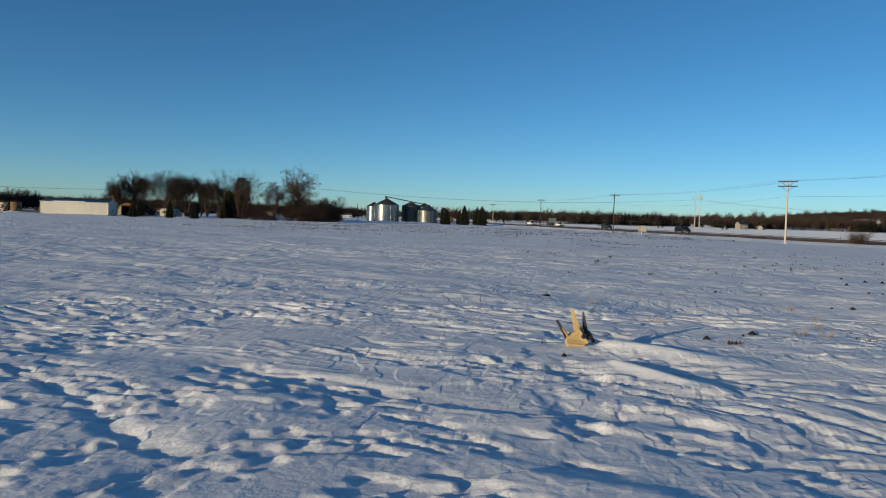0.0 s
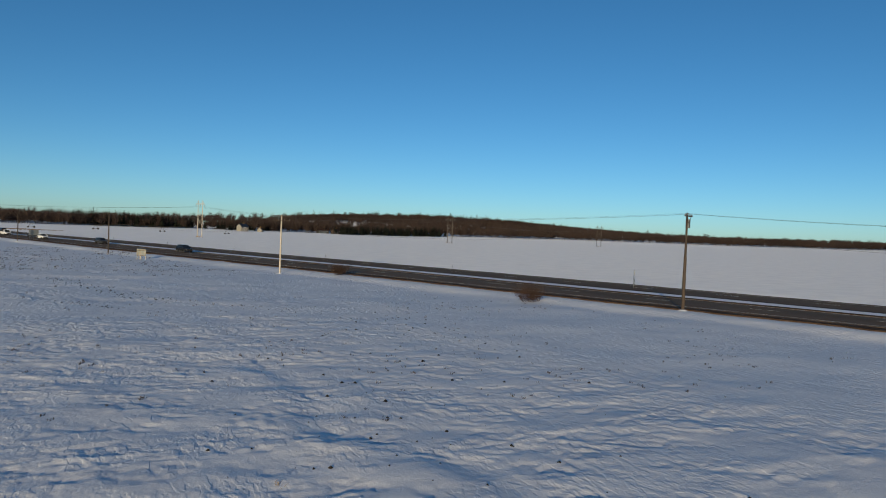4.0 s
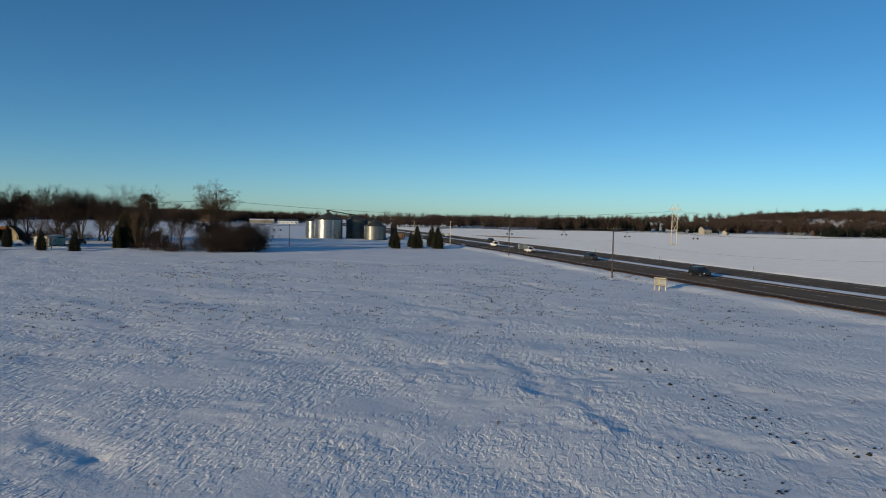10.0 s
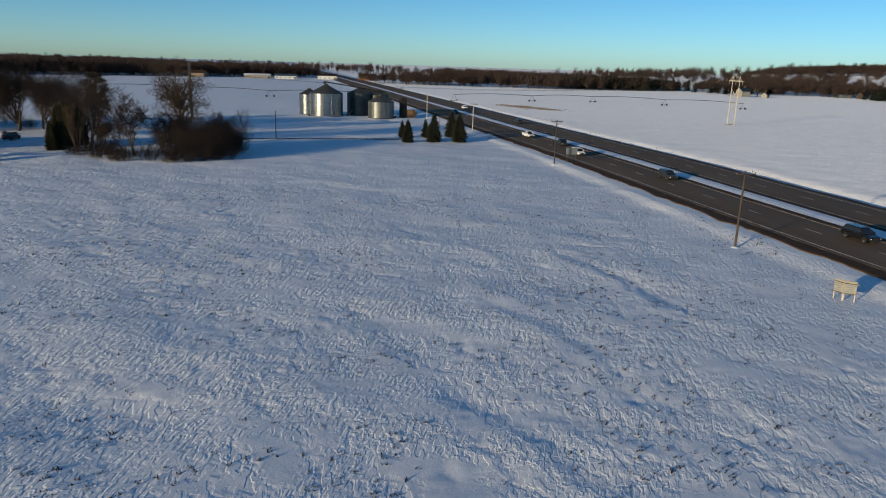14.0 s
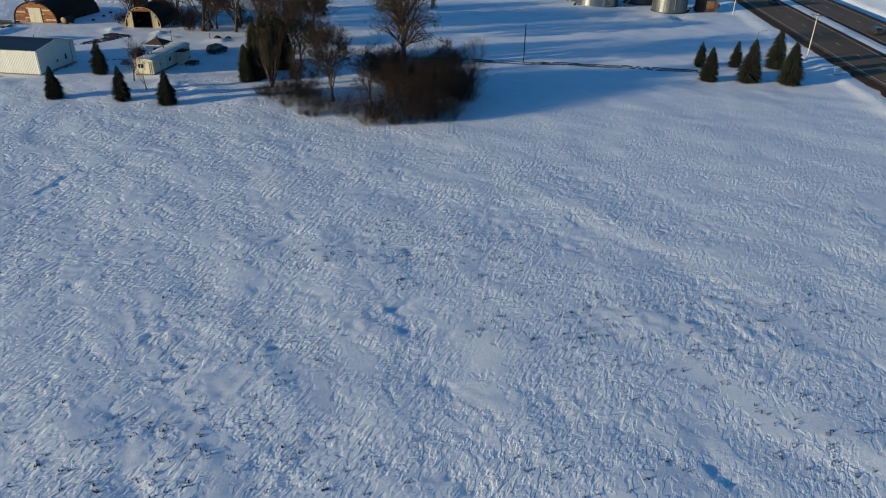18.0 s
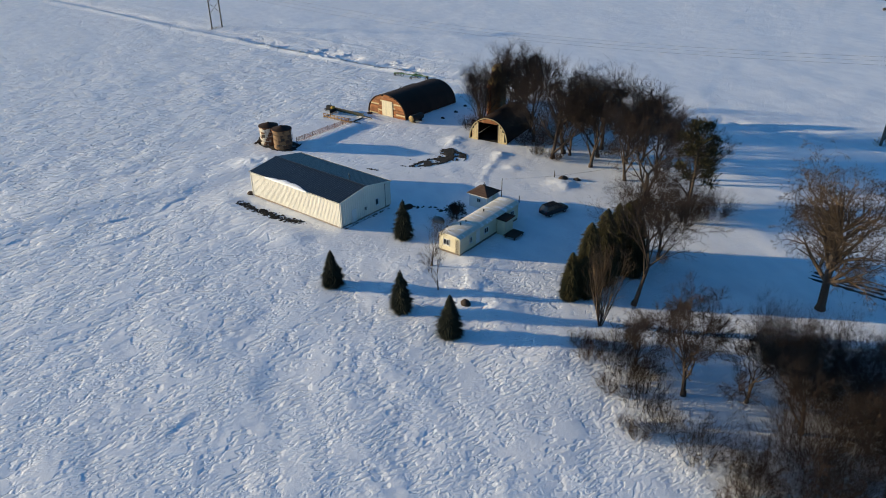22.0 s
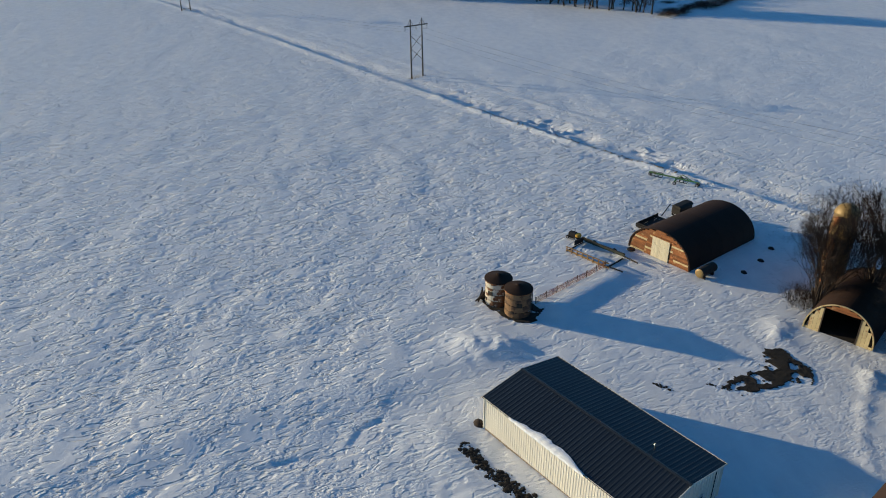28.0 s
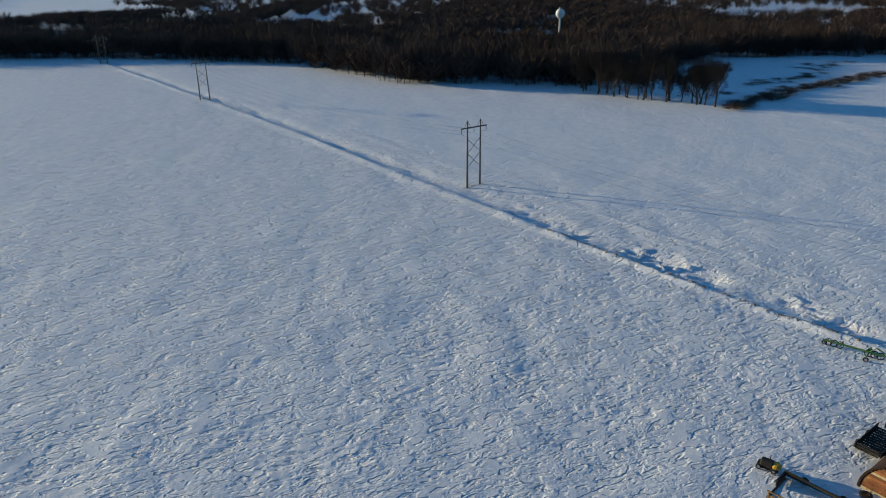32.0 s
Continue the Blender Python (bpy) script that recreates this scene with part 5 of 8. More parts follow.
def metal_shed():
    L, W, H, R = 20.2, 10.7, 4.15, 5.05
    s = thing("metal_shed", -115.5, 233.8, gz(-115.5, 233.8) * 0.3, 8.9, "long cream ribbed-metal farm shed with a dark blue roof", "shed")
    part("foundation", Mesh().box((0, 0, 0.05), (L - 0.1, W - 0.1, 0.6), 0.02), M["plank"], s)
    side = ribbed_sheet(0.92, H - 0.25, rib=0.306, deep=0.025, name="siding_sheet", material=M["cream"])
    n = 22
    step = L / n
    for k in range(n):
        part("siding_sheet", side, None, s, at=pose(-L / 2 + k * step, -W / 2, 0.25, 90, 0, 0))
        part("siding_sheet", side, None, s, at=pose(L / 2 - k * step, W / 2, 0.25, 90, 0, 180))
    for sx, rz in ((1, 90), (-1, -90)):
        for k in range(12):
            y0 = -W / 2 + k * W / 12
            zt = H + (R - H) * (1 - abs(y0 + W / 24) / (W / 2)) - 0.25
            gs = ribbed_sheet(W / 12, zt, rib=W / 24, deep=0.05, name="gable_sheet", material=M["cream"])
            if sx > 0:
                part("gable_sheet", gs, None, s, at=pose(L / 2, y0, 0.25, 90, 0, 90))
            else:
                part("gable_sheet", gs, None, s, at=pose(-L / 2, y0 + W / 12, 0.25, 90, 0, -90))
    part("gable_core", Mesh().prism([(-W / 2 + 0.05, 0.1), (W / 2 - 0.05, 0.1), (W / 2 - 0.05, H - 0.05), (0, R - 0.08), (-W / 2 + 0.05, H - 0.05)], -L / 2 + 0.06, L / 2 - 0.06), M["cream"], s, at=pose(0, 0, 0, 0, 0, 90))
    slope = math.hypot(W / 2 + 0.25, (R - H) * (W / 2 + 0.25) / (W / 2))
    tilt = math.degrees(math.atan2(R - H, W / 2))
    rs = ribbed_sheet((L + 0.5) / 23, slope, rib=(L + 0.5) / 46, deep=0.02, name="roof_sheet", material=M["navy"])
    for k in range(23):
        x = -(L + 0.5) / 2 + k * (L + 0.5) / 23
        zlow = H - (R - H) * 0.25 / (W / 2) + 0.06
        part("roof_sheet", rs, None, s, at=pose(x, -W / 2 - 0.25, zlow, tilt, 0, 0))
        part("roof_sheet", rs, None, s, at=pose(-x, W / 2 + 0.25, zlow, tilt, 0, 180))
    part("ridge_cap", Mesh().prism([(-0.22, -0.02), (0, 0.07), (0.22, -0.02), (0, 0.03)], -L / 2 - 0.25, L / 2 + 0.25), M["navy"], s, at=pose(0, 0, R + 0.09, 0, 0, 90))
    for sy in (-1, 1):
        part("eave_trim", Mesh().box((0, sy * (W / 2 + 0.16), H + 0.0), (L + 0.45, 0.06, 0.16), 0.01), M["cream"], s)
        for sx in (-1, 1):
            part("corner_trim", Mesh().box((sx * (L / 2 + 0.02), sy * (W / 2 + 0.02), H / 2 + 0.1), (0.14, 0.14, H - 0.2), 0.01), M["cream"], s)
            v = Mesh()
            v.add([(sx * (L / 2 + 0.27), sy * (W / 2 + 0.25), H - 0.10), (sx * (L / 2 + 0.27), 0, R - 0.06), (sx * (L / 2 + 0.27), 0, R + 0.09), (sx * (L / 2 + 0.27), sy * (W / 2 + 0.25), H + 0.05), (sx * (L / 2 + 0.20), sy * (W / 2 + 0.25), H - 0.10), (sx * (L / 2 + 0.20), 0, R - 0.06), (sx * (L / 2 + 0.20), 0, R + 0.09), (sx * (L / 2 + 0.20), sy * (W / 2 + 0.25), H + 0.05)], [(0, 1, 2, 3), (7, 6, 5, 4), (3, 2, 6, 7), (0, 4, 5, 1), (0, 3, 7, 4)])
            part("gable_trim", v, M["cream"], s)
    d = part("door", Mesh().box((0, 0.02, 1.05), (0.95, 0.07, 2.1), 0.02), M["white"], s, "plain pale side door", at=wall_pose(L / 2 + 0.06, -2.6, 0.15, -90))
    part("door_handle", Mesh().box((0.36, 0.08, 1.0), (0.12, 0.06, 0.05), 0.01), M["machine"], d, "dark lever handle")
    window(s, wall_pose(L / 2 + 0.08, 2.3, 1.75, -90), 0.55, 0.95, cross=False)
    part("meter_box", Mesh().box((L / 2 + 0.12, -0.2, 1.5), (0.14, 0.3, 0.5), 0.02), M["steel_dull"], s)
    part("conduit", Mesh().cyl((L / 2 + 0.1, 4.2, 0.2), (L / 2 + 0.1, 4.2, 4.1), 0.04, n=6), M["machine"], s)
    vp = part("vent_pipe", Mesh().cyl((5.6, 1.3, 4.7), (5.6, 1.3, 5.45), 0.07, n=8).cyl((5.6, 1.3, 5.42), (5.6, 1.3, 5.55), 0.14, 0.05, n=8), M["steel_dull"], s)
    m = Mesh()
    prof = [(x, -W / 2 - 0.30 + 0.02 * math.sin(9 * x), 0.0) for x in np.linspace(-6.2, 3.4, 25)]
    for k, (x, y, _) in enumerate(prof[:-1]):
        x2, y2 = prof[k + 1][:2]
        w1, w2 = (0.15 + 0.85 * math.sin(math.pi * (q - 0) / 24) * (0.6 + 0.4 * rnd(0, 1)) for q in (k, k + 1))
        if k:
            w1 = keep
        keep = w2
        z1, z2 = H - 0.05 + w1 * 0.16, H - 0.05 + w2 * 0.16
        m.add([(x, y - 0.05, H - 0.02), (x2, y2 - 0.05, H - 0.02), (x2, y2 - 0.06, H + 0.26), (x, y - 0.06, H + 0.26), (x2, y2 + w2, z2 + 0.14), (x, y + w1, z1 + 0.14)], [(0, 1, 2, 3), (3, 2, 4, 5)])
    part("eave_snow", m, M["snow_soft"], s, "ragged ridge of snow along the eave", smooth=True)
    return s


metal_shed()


def debris_strip(name, line, width, count, material, label, seed, size=(0.1, 0.45), lift=0.02, category="soil", flat=0.35):
    """Broken clods and litter along a line."""
    r = np.random.RandomState(seed)
    p = np.array(line, float)
    seg = np.hypot(*np.diff(p, axis=0).T)
    cum = np.r_[0, np.cumsum(seg)]
    m = Mesh()
    for _ in range(count):
        t = r.rand() * cum[-1]
        i = min(int(np.searchsorted(cum, t)) - 1 if t > 0 else 0, len(seg) - 1)
        i = max(i, 0)
        q = p[i] + (p[i + 1] - p[i]) * (t - cum[i]) / seg[i] + r.normal(0, width / 2.4, 2)
        s = size[0] + (size[1] - size[0]) * r.rand() ** 2
        a = r.rand() * 6.28
        n = 6
        ring = [(q[0] + s * (0.6 + 0.6 * r.rand()) * math.cos(a + k * 6.28 / n), q[1] + s * (0.6 + 0.6 * r.rand()) * math.sin(a + k * 6.28 / n), -0.05) for k in range(n)]
        top = (q[0] + r.normal(0, 0.1) * s, q[1] + r.normal(0, 0.1) * s, s * flat)
        m.add(ring + [top], [(k, (k + 1) % n, n) for k in range(n)])
    tops = np.array(m.v[6::7])
    m.v = [(x, y, z + g) for (x, y, z), g in zip(m.v, np.repeat(land(tops[:, 0], tops[:, 1]) + lift, 7).tolist())]
    return solid(name, m, material, label, category, kind="stuff")


debris_strip("bare_earth", [(-123.6, 223.6), (-119.5, 224.2), (-116.0, 225.0), (-112.5, 226.0), (-110.3, 226.9)], 0.9, 620, M["soil"], "strip of dark broken earth beside the shed", 3, (0.08, 0.5), flat=0.25)
def earth_patch(outline, heap, label, seed, step=0.22):
    """Thawed ground with a ragged edge, a little proud of the snow, heaped at one place."""
    xs = np.arange(min(q[0] for q in outline) - 0.5, max(q[0] for q in outline) + 0.5, step)
    ys = np.arange(min(q[1] for q in outline) - 0.5, max(q[1] for q in outline) + 0.5, step)
    gx_, gy_ = np.meshgrid(xs, ys)
    q = np.c_[gx_.ravel(), gy_.ravel()]
    ragged = q + 1.1 * np.c_[fbm(q[:, 0] / 0.9, q[:, 1] / 0.9, seed, 3) - 0.5, fbm(q[:, 0] / 0.9, q[:, 1] / 0.9, seed + 5, 3) - 0.5]
    keep = inside(ragged, outline) & (fbm(q[:, 0] / 1.1, q[:, 1] / 1.1, seed + 9, 3) > 0.36)
    z = land(q[:, 0], q[:, 1]) + 0.03 + 0.10 * fbm(q[:, 0] / 0.5, q[:, 1] / 0.5, seed + 3, 3) + heap[3] * np.exp(-((q[:, 0] - heap[0]) ** 2 + (q[:, 1] - heap[1]) ** 2) / heap[2] ** 2)
    w = len(xs)
    m = Mesh()
    m.v = [(float(x), float(y), float(k) - (0.0 if ok else 0.25)) for (x, y), k, ok in zip(q, z, keep)]
    m.f = [(k, k + 1, k + w + 1, k + w) for k in range(len(q) - w) if (k + 1) % w and sum(bool(keep[j]) for j in (k, k + 1, k + w, k + w + 1)) >= 2]
    used = sorted({i for f in m.f for i in f})
    at = {o: n for n, o in enumerate(used)}
    m.v, m.f = [m.v[i] for i in used], [tuple(at[i] for i in f) for f in m.f]
    return solid("bare_earth", m, M["soil"], label, "soil", kind="stuff")


earth_patch([(-117.4, 253.6), (-117.7, 258.5), (-117.9, 261.0), (-120.0, 264.0), (-118.3, 266.0), (-114.0, 265.2), (-112.4, 263.5), (-114.2, 261.2), (-114.3, 258.4), (-115.2, 255.8)], (-116.3, 263.6, 1.6, 0.1), "patch of thawed black earth in the snowy yard", 4)
debris_strip("earth_clods", [(-117.5, 255.0), (-116.0, 258.6), (-116.2, 262.0), (-114.6, 264.4)], 2.2, 120, M["soil"], "black frozen clods round the thawed patch", 5, (0.06, 0.3), flat=0.2)
debris_strip("bare_earth", [(-121.5, 247.6), (-119.6, 248.6)], 0.35, 40, M["soil"], "scuffed earth in the yard snow", 6, (0.08, 0.35), flat=0.2)
debris_strip("bare_earth", [(-118.5, 252.9), (-116.4, 254.2)], 0.3, 36, M["soil"], "scuffed earth in the yard snow", 7, (0.08, 0.3), flat=0.2)
debris_strip("yard_litter", [(-104.6, 241.6), (-103.3, 243.0), (-101.5, 244.8), (-98.0, 245.5)], 0.6, 46, M["dark_wood"], "dark litter lying in the shed's shade", 8, (0.08, 0.45), category="litter", flat=0.5)
debris_strip("yard_litter", [(-104.3, 230.4), (-104.9, 234.0), (-105.8, 240.0)], 0.25, 60, M["dark_wood"], "dark litter along the shed's end wall", 9, (0.08, 0.3), category="litter", flat=0.4)


def clump_rock(name, x, y, s, material, label, category, seed):
    random.seed(seed)
    m = Mesh()
    rows = [(0.0, 1.0), (0.35, 0.95), (0.7, 0.7), (0.95, 0.3)]
    n = 9
    vs = [(s * r * math.cos(6.28 * k / n) * rnd(0.8, 1.15), s * r * 0.75 * math.sin(6.28 * k / n) * rnd(0.8, 1.15), s * 0.7 * z * rnd(0.85, 1.1) - 0.05) for z, r in rows for k in range(n)] + [(0, 0, s * 0.72)]
    fs = [(j * n + k, j * n + (k + 1) % n, (j + 1) * n + (k + 1) % n, (j + 1) * n + k) for j in range(3) for k in range(n)] + [(27 + k, 27 + (k + 1) % n, 36) for k in range(n)]
    m.add(vs, fs)
    ob = solid(name, m, material, label, category, smooth=True)
    ob.matrix_basis = pose(x, y, gz(x, y), 0, 0, rnd(0, 360))
    return ob


clump_rock("brush_heap", -125.6, 226.9, 0.75, M["brush"], "small dark heap of brush by the shed corner", "heap", 1)
clump_rock("covered_load", -97.0, 242.4, 1.1, M["steel_dull"], "grey tarpaulin-covered heap in the shaded yard", "heap", 2)
clump_rock("brush_heap", -103.8, 242.2, 0.9, M["brush"], "dark brush heap behind the shed's corner", "heap", 3)
clump_rock("log_heap", -94.4, 268.8, 0.9, M["bark"], "heap of logs beside the farm track", "heap", 4)
clump_rock("log_heap", -92.6, 270.2, 0.7, M["bark"], "heap of logs beside the farm track", "heap", 5)
clump_rock("brush_heap", -77.5, 229.0, 0.8, M["brush"], "snow-crusted brush heap in the yard", "heap", 6)


def mobile_home():
    L, W, H = 14.8, 3.5, 2.55
    cx, cy = -89.6, 243.8
    s = thing("mobile_home", cx, cy, 0.0, 10.0, "pale yellow mobile home with a snow-dusted rounded roof", "mobile home")
    prof = [(-W / 2, 0.35), (W / 2, 0.35), (W / 2, H)] + [(W / 2 * math.cos(a), H + 0.32 * math.sin(a)) for a in np.linspace(0.25, math.pi - 0.25, 9)] + [(-W / 2, H)]
    part("body", Mesh().prism(prof, -L / 2, L / 2), M["trailer"], s)
    part("skirting", Mesh().box((0, 0, 0.2), (W - 0.1, L - 0.1, 0.4)), M["plank"], s)
    board = Mesh().box((0, 0, 0), (0.025, L - 0.1, 0.20), 0.004).data("siding_board", M["trailer"])
    for sx in (-1, 1):
        for k in range(10):
            part("siding_board", board, None, s, at=pose(sx * (W / 2 + 0.012), 0, 0.5 + 0.213 * k, 0, 4 * sx, 0))
    end_board = Mesh().box((0, 0, 0), (W - 0.1, 0.025, 0.20), 0.004).data("siding_board", M["trailer"])
    for sy in (-1, 1):
        for k in range(10):
            part("siding_board", end_board, None, s, at=pose(0, sy * (L / 2 + 0.012), 0.5 + 0.213 * k, -4 * sy, 0, 0))
    roof = Mesh()
    up = [((W / 2 + 0.12) * math.cos(a), H + 0.05 + 0.34 * math.sin(a)) for a in np.linspace(0.0, math.pi, 11)]
    roof.prism(up + [(x * 0.985, z - 0.06) for x, z in up[::-1]], -L / 2 - 0.12, L / 2 + 0.12)
    part("roof", roof, M["dusted"], s, "tan metal roof dusted with windblown snow")
    window(s, wall_pose(-0.5, -L / 2 - 0.03, 1.65, 180), 0.9, 0.75)
    for y, w in ((-5.0, 0.5), (-1.2, 0.9), (5.6, 0.9)):
        window(s, wall_pose(W / 2 + 0.04, y, 1.65, -90), w, 0.75)
    for y, w in ((-4.0, 0.9), (1.0, 0.6), (5.0, 0.9)):
        window(s, wall_pose(-W / 2 - 0.04, y, 1.65, 90), w, 0.75)
    d = part("door", Mesh().box((0, 0.02, 1.25), (0.85, 0.06, 1.95), 0.02), M["white"], s, "white entrance door", at=wall_pose(W / 2 + 0.03, -3.2, 0.2, -90))
    part("door_handle", Mesh().box((0.32, 0.07, 1.1), (0.1, 0.05, 0.05), 0.01), M["machine"], d)
    lad = Mesh()
    for k in range(8):
        lad.box((W / 2 - 0.45, -L / 2 - 0.06, 0.5 + 0.26 * k), (0.34, 0.04, 0.04))
    for x in (0.28, 0.62):
        lad.box((W / 2 - x, -L / 2 - 0.06, 1.4), (0.05, 0.05, 2.2))
    part("ladder", lad, M["pole"], s, "dark ladder fixed to the end wall")
    for y, h in ((-4.2, 0.35), (-2.9, 0.25), (1.5, 0.3)):
        part("roof_vent", Mesh().cyl((-0.5, y, H + 0.28), (-0.5, y, H + 0.35 + h), 0.08, n=8).cyl((-0.5, y, H + 0.33 + h), (-0.5, y, H + 0.42 + h), 0.15, 0.06, n=8), M["machine"], s)
    part("porch_wall", Mesh().box((W / 2 + 0.75, 2.6, 1.15), (1.4, 2.1, 2.3), 0.02), M["trailer"], s, "enclosed entrance porch")
    part("porch_roof", Mesh().box((W / 2 + 0.85, 2.6, 2.42), (1.8, 2.5, 0.14), 0.03), M["tar"], s, "dark flat porch roof")
    plank_me = Mesh().box((0, 0, 0), (0.26, 2.6, 0.05), 0.008).data("deck_plank", M["dark_wood"])
    for k in range(7):
        part("deck_plank", plank_me, None, s, at=pose(W / 2 + 1.7 + 0.28 * k, 2.3, 0.42, 0, 0, 0))
    for x in (1.75, 3.3):
        for y in (1.2, 3.4):
            part("deck_post", Mesh().box((W / 2 + x, y, 0.2), (0.12, 0.12, 0.5)), M["dark_wood"], s)
    return s


mobile_home()


def pump_hut():
    s = thing("pump_hut", -96.5, 251.6, 0, 10.0, "small white square hut with a dark brown hipped roof", "hut")
    w, h, t = 3.3, 2.2, 3.25
    part("wall_body", Mesh().box((0, 0, h / 2), (w, w, h), 0.02), M["white"], s)
    e = w / 2 + 0.3
    for k in range(4):
        m = Mesh()
        for j in range(5):
            f0, f1 = j / 5, (j + 1) / 5
            lo, hi = e * (1 - f0), e * (1 - f1)
            z0, z1 = h + (t - h) * f0, h + (t - h) * f1
            m.add([(-lo, -lo, z0 + 0.05), (lo, -lo, z0 + 0.05), (hi, -hi, z1 + 0.02), (-hi, -hi, z1 + 0.02), (-lo, -lo, z0), (lo, -lo, z0)], [(0, 1, 2, 3), (4, 5, 1, 0)])
        part("roof_face", m, M["brick_roof"], s, "dark shingled roof side", at=pose(0, 0, 0, 0, 0, 90 * k))
    part("roof_soffit", Mesh().box((0, 0, h), (2 * e, 2 * e, 0.05)), M["white"], s)
    part("cupola", Mesh().box((0, 0, t), (0.35, 0.35, 0.3), 0.03).cyl((0, 0, t + 0.1), (0, 0, t + 0.5), 0.06, n=8), M["machine"], s)
    window(s, wall_pose(0.2, -w / 2 - 0.02, 1.35, 180), 0.6, 0.6)
    d = part("door", Mesh().box((0, 0.02, 1.0), (0.85, 0.05, 1.95), 0.02), M["trailer"], s, at=wall_pose(w / 2 + 0.02, 0.3, 0.02, -90))
    part("door_handle", Mesh().box((0.3, 0.06, 1.0), (0.08, 0.05, 0.05)), M["machine"], d)


pump_hut()


def quonset(x, y, rz, W, H, L, label, front):
    """An arch-roofed barn; local y runs back from the front."""
    s = thing("quonset_barn", x, y, 0.0, rz, label, "barn", "quonset barns")
    arc = [(W / 2 * math.cos(a), H * math.sin(a) ** 0.92) for a in np.linspace(0, math.pi, 33)]
    n = 6
    ring_len = L / n
    outer = [(px * 1.012, pz + 0.05) for px, pz in arc]
    hoop = Mesh()
    for a, b in (((0.0, 0.0), (0.35, 0.0)), ):
        hoop.prism(outer + [(px * 0.985, pz - 0.03 if pz > 0.05 else pz) for px, pz in arc[::-1]], 0, ring_len)
    me = hoop.data("roof_hoop", M["tar"])
    ridge = Mesh()
    ridge.prism([(px * 1.014, pz + 0.062) for px, pz in arc] + [(px * 1.005, pz + 0.03) for px, pz in arc[::-1]], 0, 0.10)
    rm = ridge.data("roof_seam", M["tar"])
    for k in range(n):
        part("roof_hoop", me, None, s, at=pose(0, 0.12 + k * ring_len, 0))
        part("roof_seam", rm, None, s, at=pose(0, 0.10 + k * ring_len, 0))
    part("back_wall", Mesh().prism([(px * 0.97, max(pz - 0.04, 0)) for px, pz in arc], L - 0.15, L), M["rust"], s)
    edge = Mesh().prism([(px * 1.03, pz + 0.09) for px, pz in arc] + [(px * 0.99, max(0, pz - 0.02)) for px, pz in arc[::-1]], -0.04, 0.12)
    part("front_rim", edge, M["barn_tin" if front == "open" else "tar"], s, "thin metal rim round the arch")

    def half(z):
        """Half width of the arch at a height."""
        return max((px for px, pz in arc if pz <= z + 1e-6 and px >= 0), default=0) if z <= 0 else W / 2 * math.cos(math.asin(min(1, (z / H) ** (1 / 0.92))))

    if front == "planks":
        rows = 15
        for k in range(rows):
            z0 = k * H * 0.985 / rows
            w = half(min(H * 0.99, z0 + H / rows)) * 0.985
            if w < 0.25:
                continue
            pieces = 4 if w > 3 else 2
            for j in range(pieces):
                a, b = -w + 2 * w * j / pieces, -w + 2 * w * (j + 1) / pieces
                part("front_sheet", Mesh().box(((a + b) / 2, 0.06 + 0.012 * ((k + j) % 2), z0 + H / rows / 2), (b - a - 0.02, 0.03, H / rows - 0.01), 0.004), M["rust" if (k * 3 + j * 5) % 7 or z0 > 3.2 else "barn_tin"], s)
        dw, dh = 1.55, 3.3
        for side in (-1, 1):
            d = thing_door = part("door", Mesh().box((side * dw / 2, -0.02, dh / 2), (dw - 0.03, 0.06, dh), 0.01), M["door_pale"], s, "tall pale boarded sliding door", at=pose(0.25, 0, 0.05))
            for k in range(7):
                part("door_board", Mesh().box((side * dw / 2 - dw / 2 + 0.12 + k * 0.218, -0.07, dh / 2), (0.20, 0.03, dh - 0.06), 0.005), M["door_pale"], d)
            part("door_brace", Mesh().box((side * dw / 2, -0.10, dh * 0.62), (dw - 0.1, 0.03, 0.14)), M["door_pale"], d)
        part("door_rail", Mesh().box((0.25, -0.10, dh + 0.16), (4.6, 0.10, 0.12), 0.01), M["rust"], s)
    else:
        dw, dh = 2.1, H * 0.80
        for side in (-1, 1):
            for k in range(4):
                x0 = dw + k * (W / 2 - dw) / 4
                x1 = dw + (k + 1) * (W / 2 - dw) / 4
                zt = H * math.sin(math.acos(min(1, x1 * 2 / W))) ** 0.92 if x1 * 2 / W < 0.999 else 0.35
                part("front_sheet", Mesh().box((side * (x0 + x1) / 2, 0.06, max(0.3, zt) / 2), (x1 - x0 - 0.02, 0.03, max(0.3, zt)), 0.004), M["barn_tin"], s)
        for k in range(3):
            z0 = dh + k * (H - dh) / 3
            w = half(min(H * 0.99, z0 + (H - dh) / 3)) * 0.97
            if w > 0.2:
                part("front_sheet", Mesh().box((0, 0.06, z0 + (H - dh) / 6), (2 * w, 0.03, (H - dh) / 3 - 0.01), 0.004), M["rust"], s)
        part("earth_floor", Mesh().box((0, L / 2, 0.02), (W * 0.94, L * 0.97, 0.04)), M["soil"], s)
        part("door_post", Mesh().box((-dw, 0.08, dh / 2), (0.14, 0.14, dh), 0.01), M["pole"], s)
        part("door_post", Mesh().box((dw, 0.08, dh / 2), (0.14, 0.14, dh), 0.01), M["pole"], s)
    return s


quonset(-143.5, 269.7, 8.5, 10.8, 4.6, 17.2, "large arch-roofed barn with a rusty patched front", "planks")
quonset(-116.9, 273.6, 18.0, 7.9, 4.5, 13.0, "smaller arch-roofed barn with a wide dark open front", "open")


